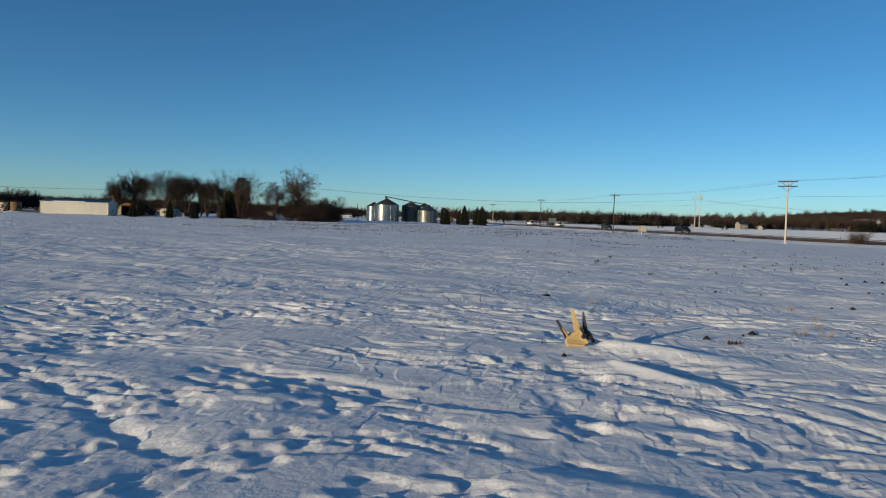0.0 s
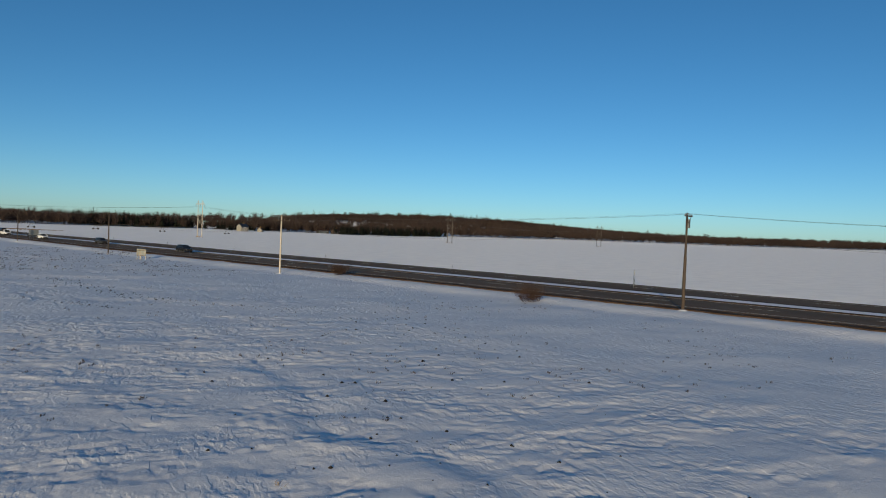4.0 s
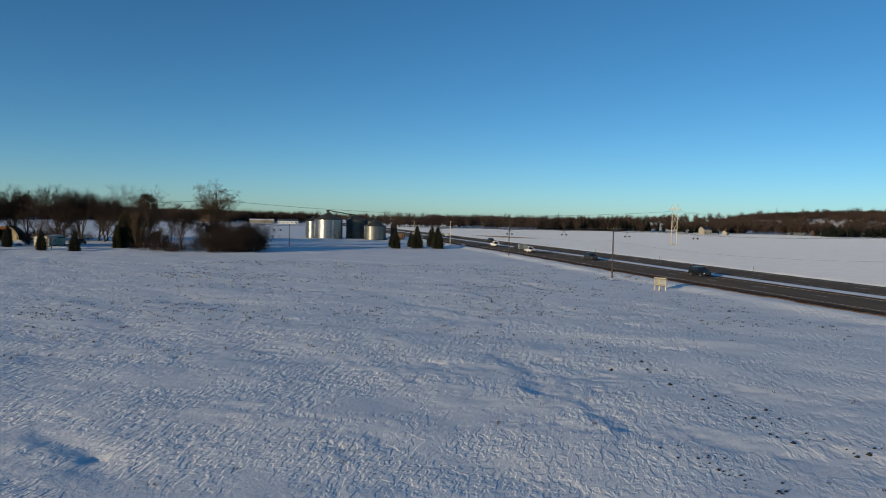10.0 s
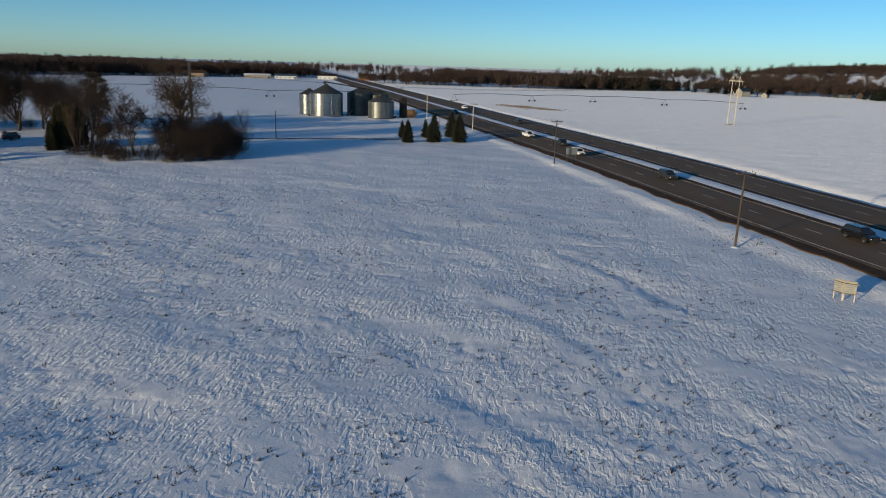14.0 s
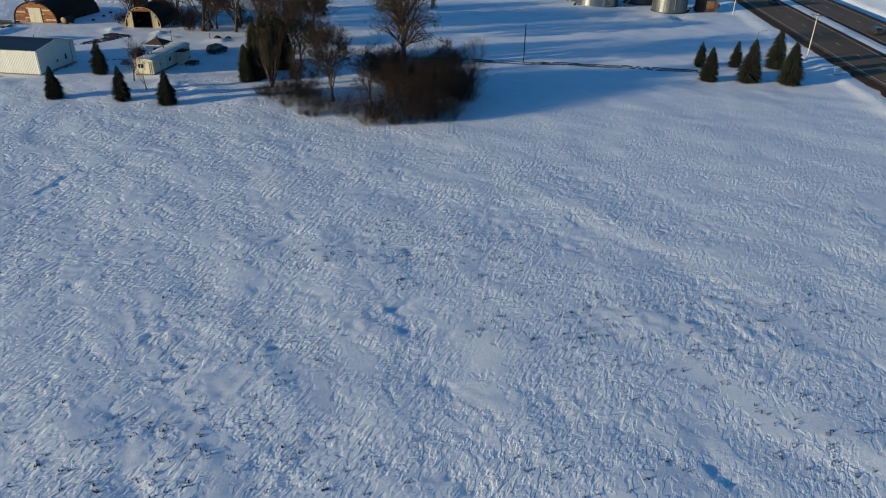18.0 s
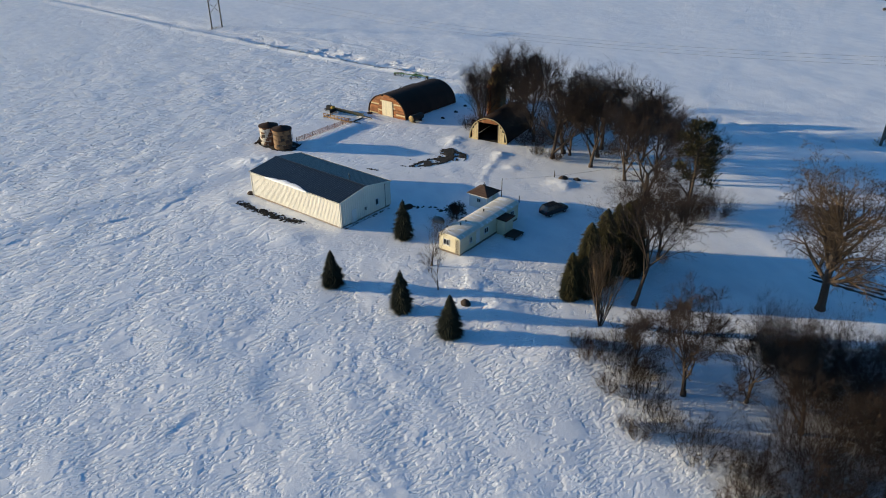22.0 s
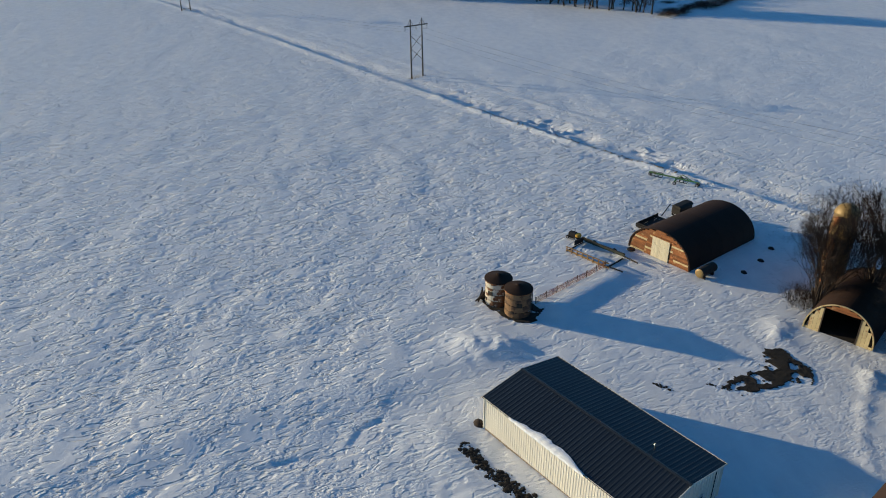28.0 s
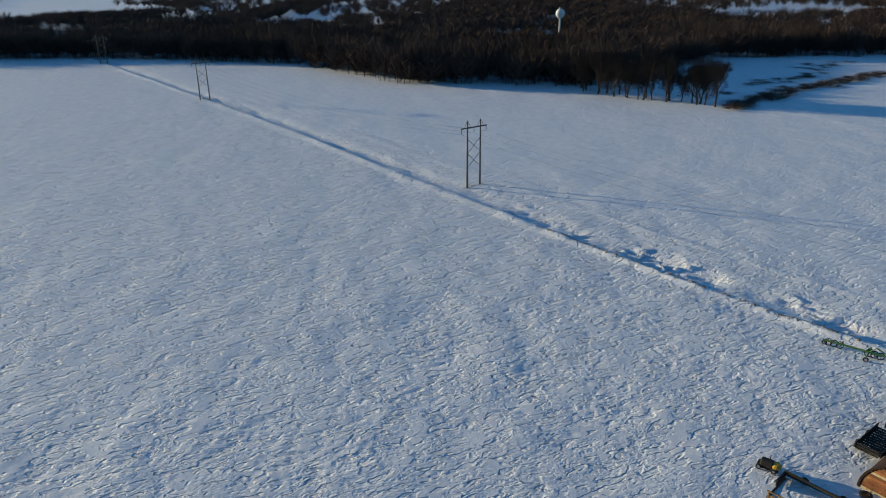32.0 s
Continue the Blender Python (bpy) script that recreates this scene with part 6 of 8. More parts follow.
def crib(x, y, r, h, body_mat, label, rz):
    s = thing("grain_tank", x, y, gz(x, y) - 0.1, rz, label, "grain tank", "old grain tanks")
    rings = 4
    for k in range(rings):
        part("ring", Mesh().lathe([(r, 0.02), (r, h / rings - 0.04), (r + 0.03, h / rings - 0.03), (r + 0.03, h / rings)], 28), M[body_mat], s, smooth=False, at=pose(0, 0, k * h / rings, 0, 0, 17 * k))
    part("roof", Mesh().lathe([(r + 0.16, h - 0.05), (r + 0.14, h + 0.06), (r * 0.5, h + 0.34), (0.3, h + 0.5), (0.28, h + 0.62), (0.0, h + 0.68)], 28), M["tar"], s, "brown-black rusted roof")
    part("roof_flange", Mesh().lathe([(r + 0.02, h - 0.16), (r + 0.17, h - 0.12), (r + 0.17, h - 0.06)], 28), M["rust"], s)
    part("hatch", Mesh().box((0, -r - 0.02, h * 0.55), (0.75, 0.10, 0.6), 0.03), M["machine"], s, "dark unloading hatch")
    part("hatch", Mesh().box((-r * 0.5, -r * 0.87, h * 0.25), (0.5, 0.10, 0.4), 0.03, rz=-0.5), M["machine"], s)
    part("base", Mesh().lathe([(r + 0.25, -0.2), (r + 0.25, 0.06), (0, 0.06)], 28), M["dark_wood"], s)
    lad = Mesh()
    for q in (-0.2, 0.2):
        lad.box((r + 0.10, q, h / 2), (0.05, 0.05, h))
    for k in range(12):
        lad.box((r + 0.10, 0, 0.3 + k * h / 12.5), (0.04, 0.4, 0.04))
    part("ladder", lad, M["machine"], s)


crib(-145.3, 242.1, 1.75, 3.7, "crib_white", "old grain tank with flaking white paint and a rusty roof", 20)
crib(-141.6, 242.8, 1.75, 3.8, "crib_rust", "old rust-brown grain tank with a dark roof", 60)
earth_patch([(-147.4, 240.6), (-146.6, 243.8), (-144.5, 245.3), (-140.2, 246.0), (-138.6, 243.8), (-139.4, 240.9), (-142.2, 240.2), (-144.8, 240.0)], (-143.0, 243.0, 2.0, 0.1), "trampled dark earth round the old grain tanks", 14)
pal = thing("plank_pile", -147.2, 241.0, gz(-147.2, 241.0), 35, "dark planks piled beside the old grain tanks", "planks")
random.seed(21)
for k in range(9):
    part("plank", Mesh().box((rnd(-0.5, 0.5), rnd(-0.6, 0.6), 0.1 + 0.06 * k), (0.22, rnd(2.2, 3.4), 0.06), 0.008, rz=rnd(-0.5, 0.5)), M["dark_wood"], pal)


def silo(x, y, r, h, domed, label):
    s = thing("silo", x, y, -0.2, 0, label, "silo", "silos")
    n = 13
    stave = Mesh().lathe([(r, 0.0), (r, h / n - 0.06)], 26)
    band = Mesh().lathe([(r + 0.005, -0.04), (r + 0.05, -0.03), (r + 0.05, 0.03), (r + 0.005, 0.04)], 26)
    sm, bm_ = stave.data("stave_course", M["silo"], True), band.data("hoop", M["rust"])
    for k in range(n):
        part("stave_course", sm, None, s, at=pose(0, 0, k * h / n + 0.03, 0, 0, 31 * k))
        part("hoop", bm_, None, s, at=pose(0, 0, k * h / n))
    part("core", Mesh().lathe([(r - 0.05, 0), (r - 0.05, h - 0.1)], 26), M["silo"], s)
    if domed:
        part("dome", Mesh().lathe([(r + 0.1, h - 0.05)] + [(r * math.cos(a), h + r * 0.85 * math.sin(a)) for a in np.linspace(0, math.pi / 2, 9)], 26), M["dome"], s, "rounded brassy metal dome", smooth=True)
    else:
        part("dome", Mesh().lathe([(r + 0.1, h - 0.05), (r * 0.9, h + 0.35), (r * 0.5, h + 0.8), (0, h + 1.0)], 26), M["dome"], s, "low brownish metal cap")
    part("chute", Mesh().lathe([(0.42, 0), (0.42, h - 0.3), (0.0, h - 0.1)], 10, (0, -r - 0.3, 0)), M["rust"], s, "tall rusty chute")
    lad = Mesh()
    for k in range(24):
        lad.box((-r - 0.12, 0, 0.5 + k * h / 25), (0.05, 0.42, 0.05))
    for q in (-0.2, 0.2):
        lad.box((-r - 0.12, q, h / 2), (0.05, 0.05, h))
    part("ladder", lad, M["machine"], s)


silo(-125.6, 284.6, 1.5, 8.2, True, "weathered brown stave silo behind the open barn")
silo(-127.4, 287.6, 1.6, 10.0, True, "taller stave silo with a brassy metal dome")


# ---- yard machines ----
def wheel(parent, x, y, r, w, name="wheel", spokes=False):
    ob = part(name, Mesh().lathe([(r * 0.55, -w / 2), (r * 0.9, -w / 2), (r, -w * 0.3), (r, w * 0.3), (r * 0.9, w / 2), (r * 0.55, w / 2), (r * 0.55, -w / 2)], 18), M["rubber"], parent, at=pose(x, y, r, 90, 0, 0))
    part("rim", Mesh().lathe([(0, -w * 0.2), (r * 0.56, -w * 0.32), (r * 0.56, w * 0.32), (0, w * 0.2)], 14), M["machine" if spokes else "chrome"], ob)
    return ob


fw = thing("feed_wagon", -152.3, 259.2, gz(-150, 261), 14.0, "broken wagon frame with slatted sides half buried in snow", "wagon")
for k in range(8):
    part("side_board", Mesh().box((0.62 + k * 0.98, 0.02, 0.28 - 0.02 * k), (0.9, 0.07, 0.3), 0.01), M["orange"], fw)
    part("side_post", Mesh().box((0.15 + k * 0.98, 0.0, 0.45 - 0.025 * k), (0.16, 0.12, 0.85), 0.01), M["orange"], fw)
part("top_rail", Mesh().box((3.9, 0, 0.82), (7.9, 0.16, 0.14), 0.02, rx=0.0), M["orange"], fw)
part("far_panel", Mesh().sheet([(0.0, 4.1, 1.15), (7.6, 4.3, 0.75), (7.6, 4.75, 0.15), (0.0, 4.55, 0.25)], 0.12), M["dull_green"], fw, "dull green sheet-metal side")
part("far_rail", Mesh().box((3.9, 4.05, 0.95), (8.0, 0.16, 0.16), 0.02), M["machine"], fw)
for x in (0.1, 7.5):
    part("cross_beam", Mesh().box((x, 2.1, 0.02), (0.22, 4.3, 0.2), 0.03), M["machine"], fw)
part("end_panel", Mesh().box((0.0, 3.2, 0.6), (0.14, 2.2, 0.8), 0.02), M["machine"], fw)
for y0, rz in ((0.1, 0.04), (4.2, -0.12)):
    part("tongue", Mesh().box((8.9, y0, 0.34), (2.6, 0.18, 0.18), 0.02, rz=rz), M["machine"], fw, "dark drawbar")
for x, y in ((1.8, 4.75), (5.6, 4.75)):
    wheel(fw, x, y, 0.42, 0.25)
eng = thing("elevator_engine", -155.2, 262.8, gz(-155, 263), 25, "yellow engine unit standing in the snow", "machine")
part("housing", Mesh().box((0, 0, 0.75), (1.3, 0.9, 0.8), 0.12), M["machine"], eng)
part("hood", Mesh().lathe([(0.0, 0), (0.5, 0.02), (0.55, 0.3), (0.4, 0.5), (0, 0.55)], 14, (0.9, 0, 0.55)), M["yellow"], eng)
part("frame", Mesh().box((0.1, 0, 0.25), (2.2, 0.8, 0.14), 0.02), M["machine"], eng)
part("exhaust", Mesh().cyl((0.2, 0.2, 1.2), (0.2, 0.2, 1.7), 0.05, n=8), M["machine"], eng)
for x in (-0.7, 0.8):
    for y in (-0.5, 0.5):
        wheel(eng, x, y, 0.3, 0.18)

sp = thing("manure_spreader", -151.6, 276.6, gz(-151.6, 276.6), 100, "black slatted manure spreader beside the arched barn", "machine")
sp.scale = (1.25, 1.25, 1.0)
for k in range(11):
    part("deck_slat", Mesh().box((-2.1 + k * 0.42, 0, 0.95), (0.34, 2.0, 0.06), 0.01), M["machine"], sp)
for sy in (-1, 1):
    part("side_panel", Mesh().box((0, sy * 1.05, 1.15), (4.8, 0.08, 0.6), 0.02), M["machine"], sp)
    for x in (-1.2, 1.0):
        wheel(sp, x, sy * 1.25, 0.5, 0.3)
part("auger_pole", Mesh().cyl((2.2, 0.4, 1.2), (5.2, 1.2, 2.0), 0.07, n=8), M["machine"], sp)
for k in range(3):
    part("beater", Mesh().cyl((-2.4, -0.9, 0.9 + 0.3 * k), (-2.4, 0.9, 0.9 + 0.3 * k), 0.09, n=8), M["machine"], sp)
bx = thing("fuel_box", -153.2, 284.6, gz(-153, 284), 100, "dark steel box trailer beside the arched barn", "trailer")
part("box", Mesh().box((0, 0, 1.35), (3.6, 1.7, 1.3), 0.08), M["machine"], bx)
part("lid", Mesh().prism([(-0.95, 0), (0.95, 0), (0.5, 0.25), (-0.5, 0.25)], -1.85, 1.85), M["machine"], bx, at=pose(0, 0, 2.0, 0, 0, 90))
for x in (-1.1, 1.1):
    for y in (-0.85, 0.85):
        wheel(bx, x, y, 0.38, 0.22)
tk = thing("barrel_tank", -136.2, 271.9, gz(-136, 272), 98, "dull green cylindrical tank lying by the barn", "tank")
part("barrel", Mesh().cyl((-1.7, 0, 0.95), (1.7, 0, 0.95), 0.7, n=18), M["machine"], tk)
part("end_cap", Mesh().lathe([(0, 0.16), (0.45, 0.12), (0.69, 0.0)], 18), M["dome"], tk, "yellowish rounded end", at=pose(-1.7, 0, 0.95, 0, -90, 0))
for x in (-1.0, 1.0):
    part("cradle", Mesh().box((x, 0, 0.2), (0.2, 1.3, 0.5), 0.03), M["dark_wood"], tk)
for k, (x, y) in enumerate(((-134.5, 277.5), (-135.6, 282.5), (-137.5, 287.2))):
    clump_rock("scrap_heap", x + 0.4, y, 0.55, M["machine"], "dark scrap and weeds against the barn wall", "heap", 30 + k)
hw = thing("spare_wheel", -147.6, 268.2, gz(-147.6, 268.2), 0, "old tractor wheel lying flat in the snow", "wheel")
part("tyre", Mesh().lathe([(0.35, 0), (0.6, 0.02), (0.62, 0.2), (0.35, 0.24), (0.35, 0)], 18), M["rubber"], hw)
part("rim", Mesh().lathe([(0, 0.12), (0.36, 0.16)], 14), M["rust"], hw)
hk = thing("hay_rake", -165.2, 295.0, gz(-165, 295) - 0.05, 22.0, "folded green hay rake parked in the snowy field edge", "machine")
part("main_beam", Mesh().box((0, 0, 0.85), (10.0, 0.22, 0.22), 0.03), M["green"], hk)
part("cross_beam", Mesh().box((0.8, 0, 0.8), (0.2, 3.4, 0.2), 0.03).box((-2.6, 0.3, 0.8), (0.16, 1.6, 0.16), 0.02), M["green"], hk)
part("mast", Mesh().path([(0.8, 0, 0.8), (1.6, 0, 1.7), (3.6, 0, 0.9)], [0.08, 0.08, 0.06], 6), M["green"], hk)
for k in range(6):
    part("tine_wheel", Mesh().lathe([(0.45, -0.03), (0.55, 0.0), (0.45, 0.03), (0.42, 0)], 16).cyl((-0.5, 0, 0), (0.5, 0, 0), 0.02, n=5).cyl((0, -0.5, 0), (0, 0.5, 0), 0.02, n=5), M["machine"], hk, at=pose(-4.3 + k * 0.75 + (2.8 if k > 2 else 0), 0.25, 0.55, 75, 0, 30))
for x, y in ((0.8, -1.6), (0.8, 1.6), (4.6, 0.3), (4.6, -0.3), (-4.8, 0.2)):
    wheel(hk, x, y, 0.36, 0.2)


# snow fence between the tanks and the wagon
fa, fb = Vector((-142.0, 246.0, 0)), Vector((-145.3, 261.0, 0))
fn = thing("snow_fence", 0, 0, 0, 0, "low reddish slatted snow fence half buried in a drift", "fence")
slat = Mesh().box((0, 0, 0.35), (0.05, 0.02, 1.1)).data("slat", M["fence"])
cnt = 110
for k in range(cnt):
    p = fa.lerp(fb, k / (cnt - 1))
    part("slat", slat, None, fn, at=pose(p.x, p.y, gz(p.x, p.y) + 0.12, 0, 0, 102))
for k in range(8):
    p = fa.lerp(fb, k / 7)
    part("post", Mesh().cyl((p.x, p.y, gz(p.x, p.y) - 0.2), (p.x, p.y, gz(p.x, p.y) + 1.15), 0.05, n=6), M["dark_wood"], fn)
for h in (0.35, 0.75):
    q = [fa.lerp(fb, k / 20) for k in range(21)]
    part("wire", Mesh().path([(p.x, p.y, gz(p.x, p.y) + h) for p in q], [0.012] * 21, 4), M["wire"], fn)


# ---- grain bins by the road ----
def grain_bin(x, y, r, eave, peak, material, roof_mat, label, rz=0.0):
    s = thing("grain_bin", x, y, 0.0, rz, label, "grain bin", "grain bins")
    n = max(4, int(eave / 0.82))
    step = eave / n
    prof = []
    for k in range(7):
        prof += [(r, k * step / 7), (r + 0.03, (k + 0.5) * step / 7)]
    prof.append((r, step))
    ring = Mesh().lathe(prof, 64).data("wall_ring", M[material], True)
    for k in range(n):
        part("wall_ring", ring, None, s, at=pose(0, 0, k * step, 0, 0, 23 * k))
    st = Mesh().box((r + 0.07, 0, eave / 2), (0.09, 0.13, eave - 0.05), 0.015).data("stiffener", M[material])
    for k in range(20):
        part("stiffener", st, None, s, at=pose(0, 0, 0, 0, 0, 18 * k + 5))
    part("roof", Mesh().lathe([(r + 0.18, eave - 0.04), (r + 0.18, eave + 0.02), (0.75, peak - 0.35), (0.75, peak - 0.1)], 40), M[roof_mat], s, "ribbed conical metal roof")
    sl = math.hypot(r - 0.6, peak - 0.35 - eave)
    tilt = math.degrees(math.atan2(peak - 0.35 - eave, r - 0.6))
    rib = Mesh().box((0, 0, 0), (sl, 0.05, 0.09)).data("roof_rib", M[roof_mat])
    for k in range(24):
        a = 2 * math.pi * k / 24
        c = (r + 0.75) / 2
        part("roof_rib", rib, None, s, at=pose(c * math.cos(a), c * math.sin(a), (eave + peak - 0.35) / 2 + 0.05, 0, 0, math.degrees(a)) @ pose(0, 0, 0, 0, tilt, 0))
    part("roof_cap", Mesh().lathe([(0.85, peak - 0.12), (0.8, peak + 0.02), (0.2, peak + 0.16), (0, peak + 0.18)], 16), M[roof_mat], s)
    part("foundation", Mesh().lathe([(r + 0.35, -0.3), (r + 0.35, 0.1), (r - 0.1, 0.12)], 40), M["soil"], s)
    lad = Mesh()
    for q in (-0.22, 0.22):
        lad.box((r + 0.22, q, eave / 2), (0.05, 0.05, eave))
    for k in range(int(eave / 0.35)):
        lad.box((r + 0.22, 0, 0.3 + 0.35 * k), (0.04, 0.44, 0.04))
    part("ladder", lad, M["steel_dull"], s, at=pose(0, 0, 0, 0, 0, -60))
    d = part("door", Mesh().box((0, -r - 0.06, 1.2), (0.9, 0.14, 1.5), 0.04), M["steel_dull"], s, at=pose(0, 0, 0, 0, 0, 30))
    part("door_handle", Mesh().box((0.3, -r - 0.16, 1.2), (0.1, 0.06, 0.2)), M["machine"], d)
    return s


grain_bin(-21.2, 354.0, 6.1, 8.3, 11.6, "steel", "bin_roof", "largest galvanised grain bin shining in low sun")
grain_bin(-28.2, 361.0, 3.7, 7.5, 9.5, "steel", "bin_roof", "tall bright galvanised grain bin", 40)
# these two carry their neighbours' shade in the wall colour
grain_bin(-9.0, 362.5, 4.8, 8.2, 10.4, "steel_shaded", "bin_roof", "grain bin with its shade put into dark grey walls", 80)
grain_bin(-2.2, 364.5, 4.4, 7.8, 9.8, "steel_shaded", "bin_roof", "grain bin behind its neighbours, walls coloured dark for their shade", 10)
grain_bin(-0.6, 349.8, 4.7, 5.9, 8.5, "steel_dull", "bin_roof", "short wide dull grain bin", 120)
lg = thing("grain_conveyor", -21.2, 354.0, 0, 0, "long slanting grain conveyor from the bin peaks", "conveyor")
part("tube", Mesh().box((0, 0, 0), (24.0, 0.35, 0.4), 0.03), M["machine"], lg, at=pose(11.0, 4.5, 10.6, 0, 8.5, 24))
for k in range(9):
    part("support", Mesh().box((0.6 + 2.55 * k, 0.3 + 1.1 * k, 11.85 - 0.40 * k - 0.55), (0.07, 0.07, 0.9)), M["machine"], lg)
part("head", Mesh().box((-0.4, 0, 12.2), (1.1, 0.8, 0.9), 0.06), M["machine"], lg)
dr = thing("grain_dryer", 9.0, 352.5, 0, 15, "tall dark grain dryer beside a rusty tank", "dryer")
part("tower", Mesh().box((-1.4, 0, 3.4), (2.3, 2.4, 6.8), 0.05), M["machine"], dr)
part("roof", Mesh().prism([(-1.35, 0), (1.35, 0), (0, 0.8)], -1.3, 1.3), M["machine"], dr, at=pose(-1.4, 0, 6.8))
for k in range(10):
    part("louvre", Mesh().box((-1.4, -1.24, 0.8 + 0.6 * k), (2.1, 0.08, 0.3), 0.01, rx=0.4), M["machine"], dr)
part("fan_box", Mesh().box((1.6, 0, 1.6), (3.2, 2.2, 2.8), 0.08), M["crib_rust"], dr, "rusty brown fan housing")
part("duct", Mesh().cyl((3.0, 0, 1.6), (3.9, 0, 1.6), 0.8, 0.6, 16), M["rust"], dr)
for x, y, h in ((-27, 348.5, 2.4), (-13.2, 352, 1.6), (4.6, 349.5, 1.4)):
    u = thing("bin_auger", x, y, 0, 30, "small slanting unloading auger at a grain bin", "auger", "bin augers")
    part("tube", Mesh().cyl((0, 0, 0.4), (2.6, 0.8, h + 0.6), 0.13, n=8), M["steel_dull"], u)
    part("leg", Mesh().cyl((1.9, 0.6, 0), (1.9, 0.6, h * 0.7 + 0.4), 0.05, n=6), M["machine"], u)
    part("motor", Mesh().box((0, 0, 0.35), (0.6, 0.5, 0.5), 0.06), M["machine"], u)


# ---- power lines ----
def sag_wire(a, b, drop, n=14):
    a, b = Vector(a), Vector(b)
    return [a.lerp(b, k / n) - Vector((0, 0, 4 * drop * (k / n) * (1 - k / n))) for k in range(n + 1)]


POLES = [(96, -62, 9.8, 0), (81.5, -12, 9.8, 0), (68.0, 40.5, 10.4, 0), (52.8, 101.9, 9.4, 1), (43.1, 161.6, 9.2, 0), (37.0, 229.5, 9.4, 0), (27.4, 295.5, 8.9, 1), (16.7, 351.8, 8.8, 1), (8, 412, 9.0, 0), (-1, 475, 9.0, 0), (-9, 540, 9.0, 0), (-19, 605, 9, 0)]
tips = []
for k, (x, y, h, pale) in enumerate(POLES):
    x2, y2 = POLES[min(k + 1, len(POLES) - 1)][:2]
    x1, y1 = POLES[max(k - 1, 0)][:2]
    ang = math.degrees(math.atan2(y2 - y1, x2 - x1)) - 90 - (38 if pale else 0)
    z0 = gz(x, y)
    s = thing("utility_pole", x, y, z0, ang, "pale roadside utility pole with a double crossarm" if pale else "dark wooden roadside utility pole with crossarm", "utility pole", "roadside utility poles")
    pm = M["pole_pale" if pale else "pole"]
    part("pole", Mesh().path([(0, 0, -0.6), (0, 0, h * 0.5), (0, 0, h)], [0.14, 0.125, 0.10], 10).cyl((0, 0, h - 0.01), (0, 0, h), 0.10, n=10), pm, s)
    for q in ((h - 0.25, h - 0.95) if k == 3 else (h - 0.35,)):
        part("crossarm", Mesh().box((0, -0.14, q), (2.6, 0.11, 0.13), 0.01), M["pole"], s)
        for side in (-1, 1):
            part("brace", Mesh().cyl((side * 0.85, -0.16, q - 0.06), (0, -0.16, q - 0.75), 0.025, n=5), M["machine"], s)
        for xx in (-1.2, -0.45, 0.45, 1.2):
            part("insulator", Mesh().lathe([(0.03, 0), (0.07, 0.04), (0.04, 0.08), (0.06, 0.13), (0.02, 0.17)], 8, (xx, -0.14, q + 0.065)), M["insulator"], s)
    if k == 2:
        part("transformer", Mesh().cyl((0.38, 0, h - 1.6), (0.38, 0, h - 0.7), 0.24, n=14), M["steel_dull"], s, "grey transformer can")
    if k == 2:
        part("guard", Mesh().cyl((0, 0, 0.2), (0, 0, h * 0.55), 0.175, 0.155, n=10), pm, s)
    part("snow_mound", Mesh().lathe([(0.7, -0.1), (0.45, 0.05), (0.25, 0.12), (0.15, 0.13)], 12), M["snow_soft"], s, "small mound of snow", smooth=True)
    m = pose(x, y, z0, 0, 0, ang)
    tips.append([m @ Vector((xx, -0.14, h - 0.35 + 0.23)) for xx in (-1.2, 0.45, 1.2)] + [m @ Vector((0, 0, h - 2.4))])
wl = thing("overhead_wires", 0, 0, 0, 0, "thin sagging wires between the roadside poles", "wires")
for a, b in zip(tips, tips[1:]):
    for k, (p, q) in enumerate(zip(a, b)):
        part("wire", Mesh().path(sag_wire(p, q, 0.7 if k < 3 else 0.9), [0.007 if k < 3 else 0.009] * 15, 4), M["wire"], wl)


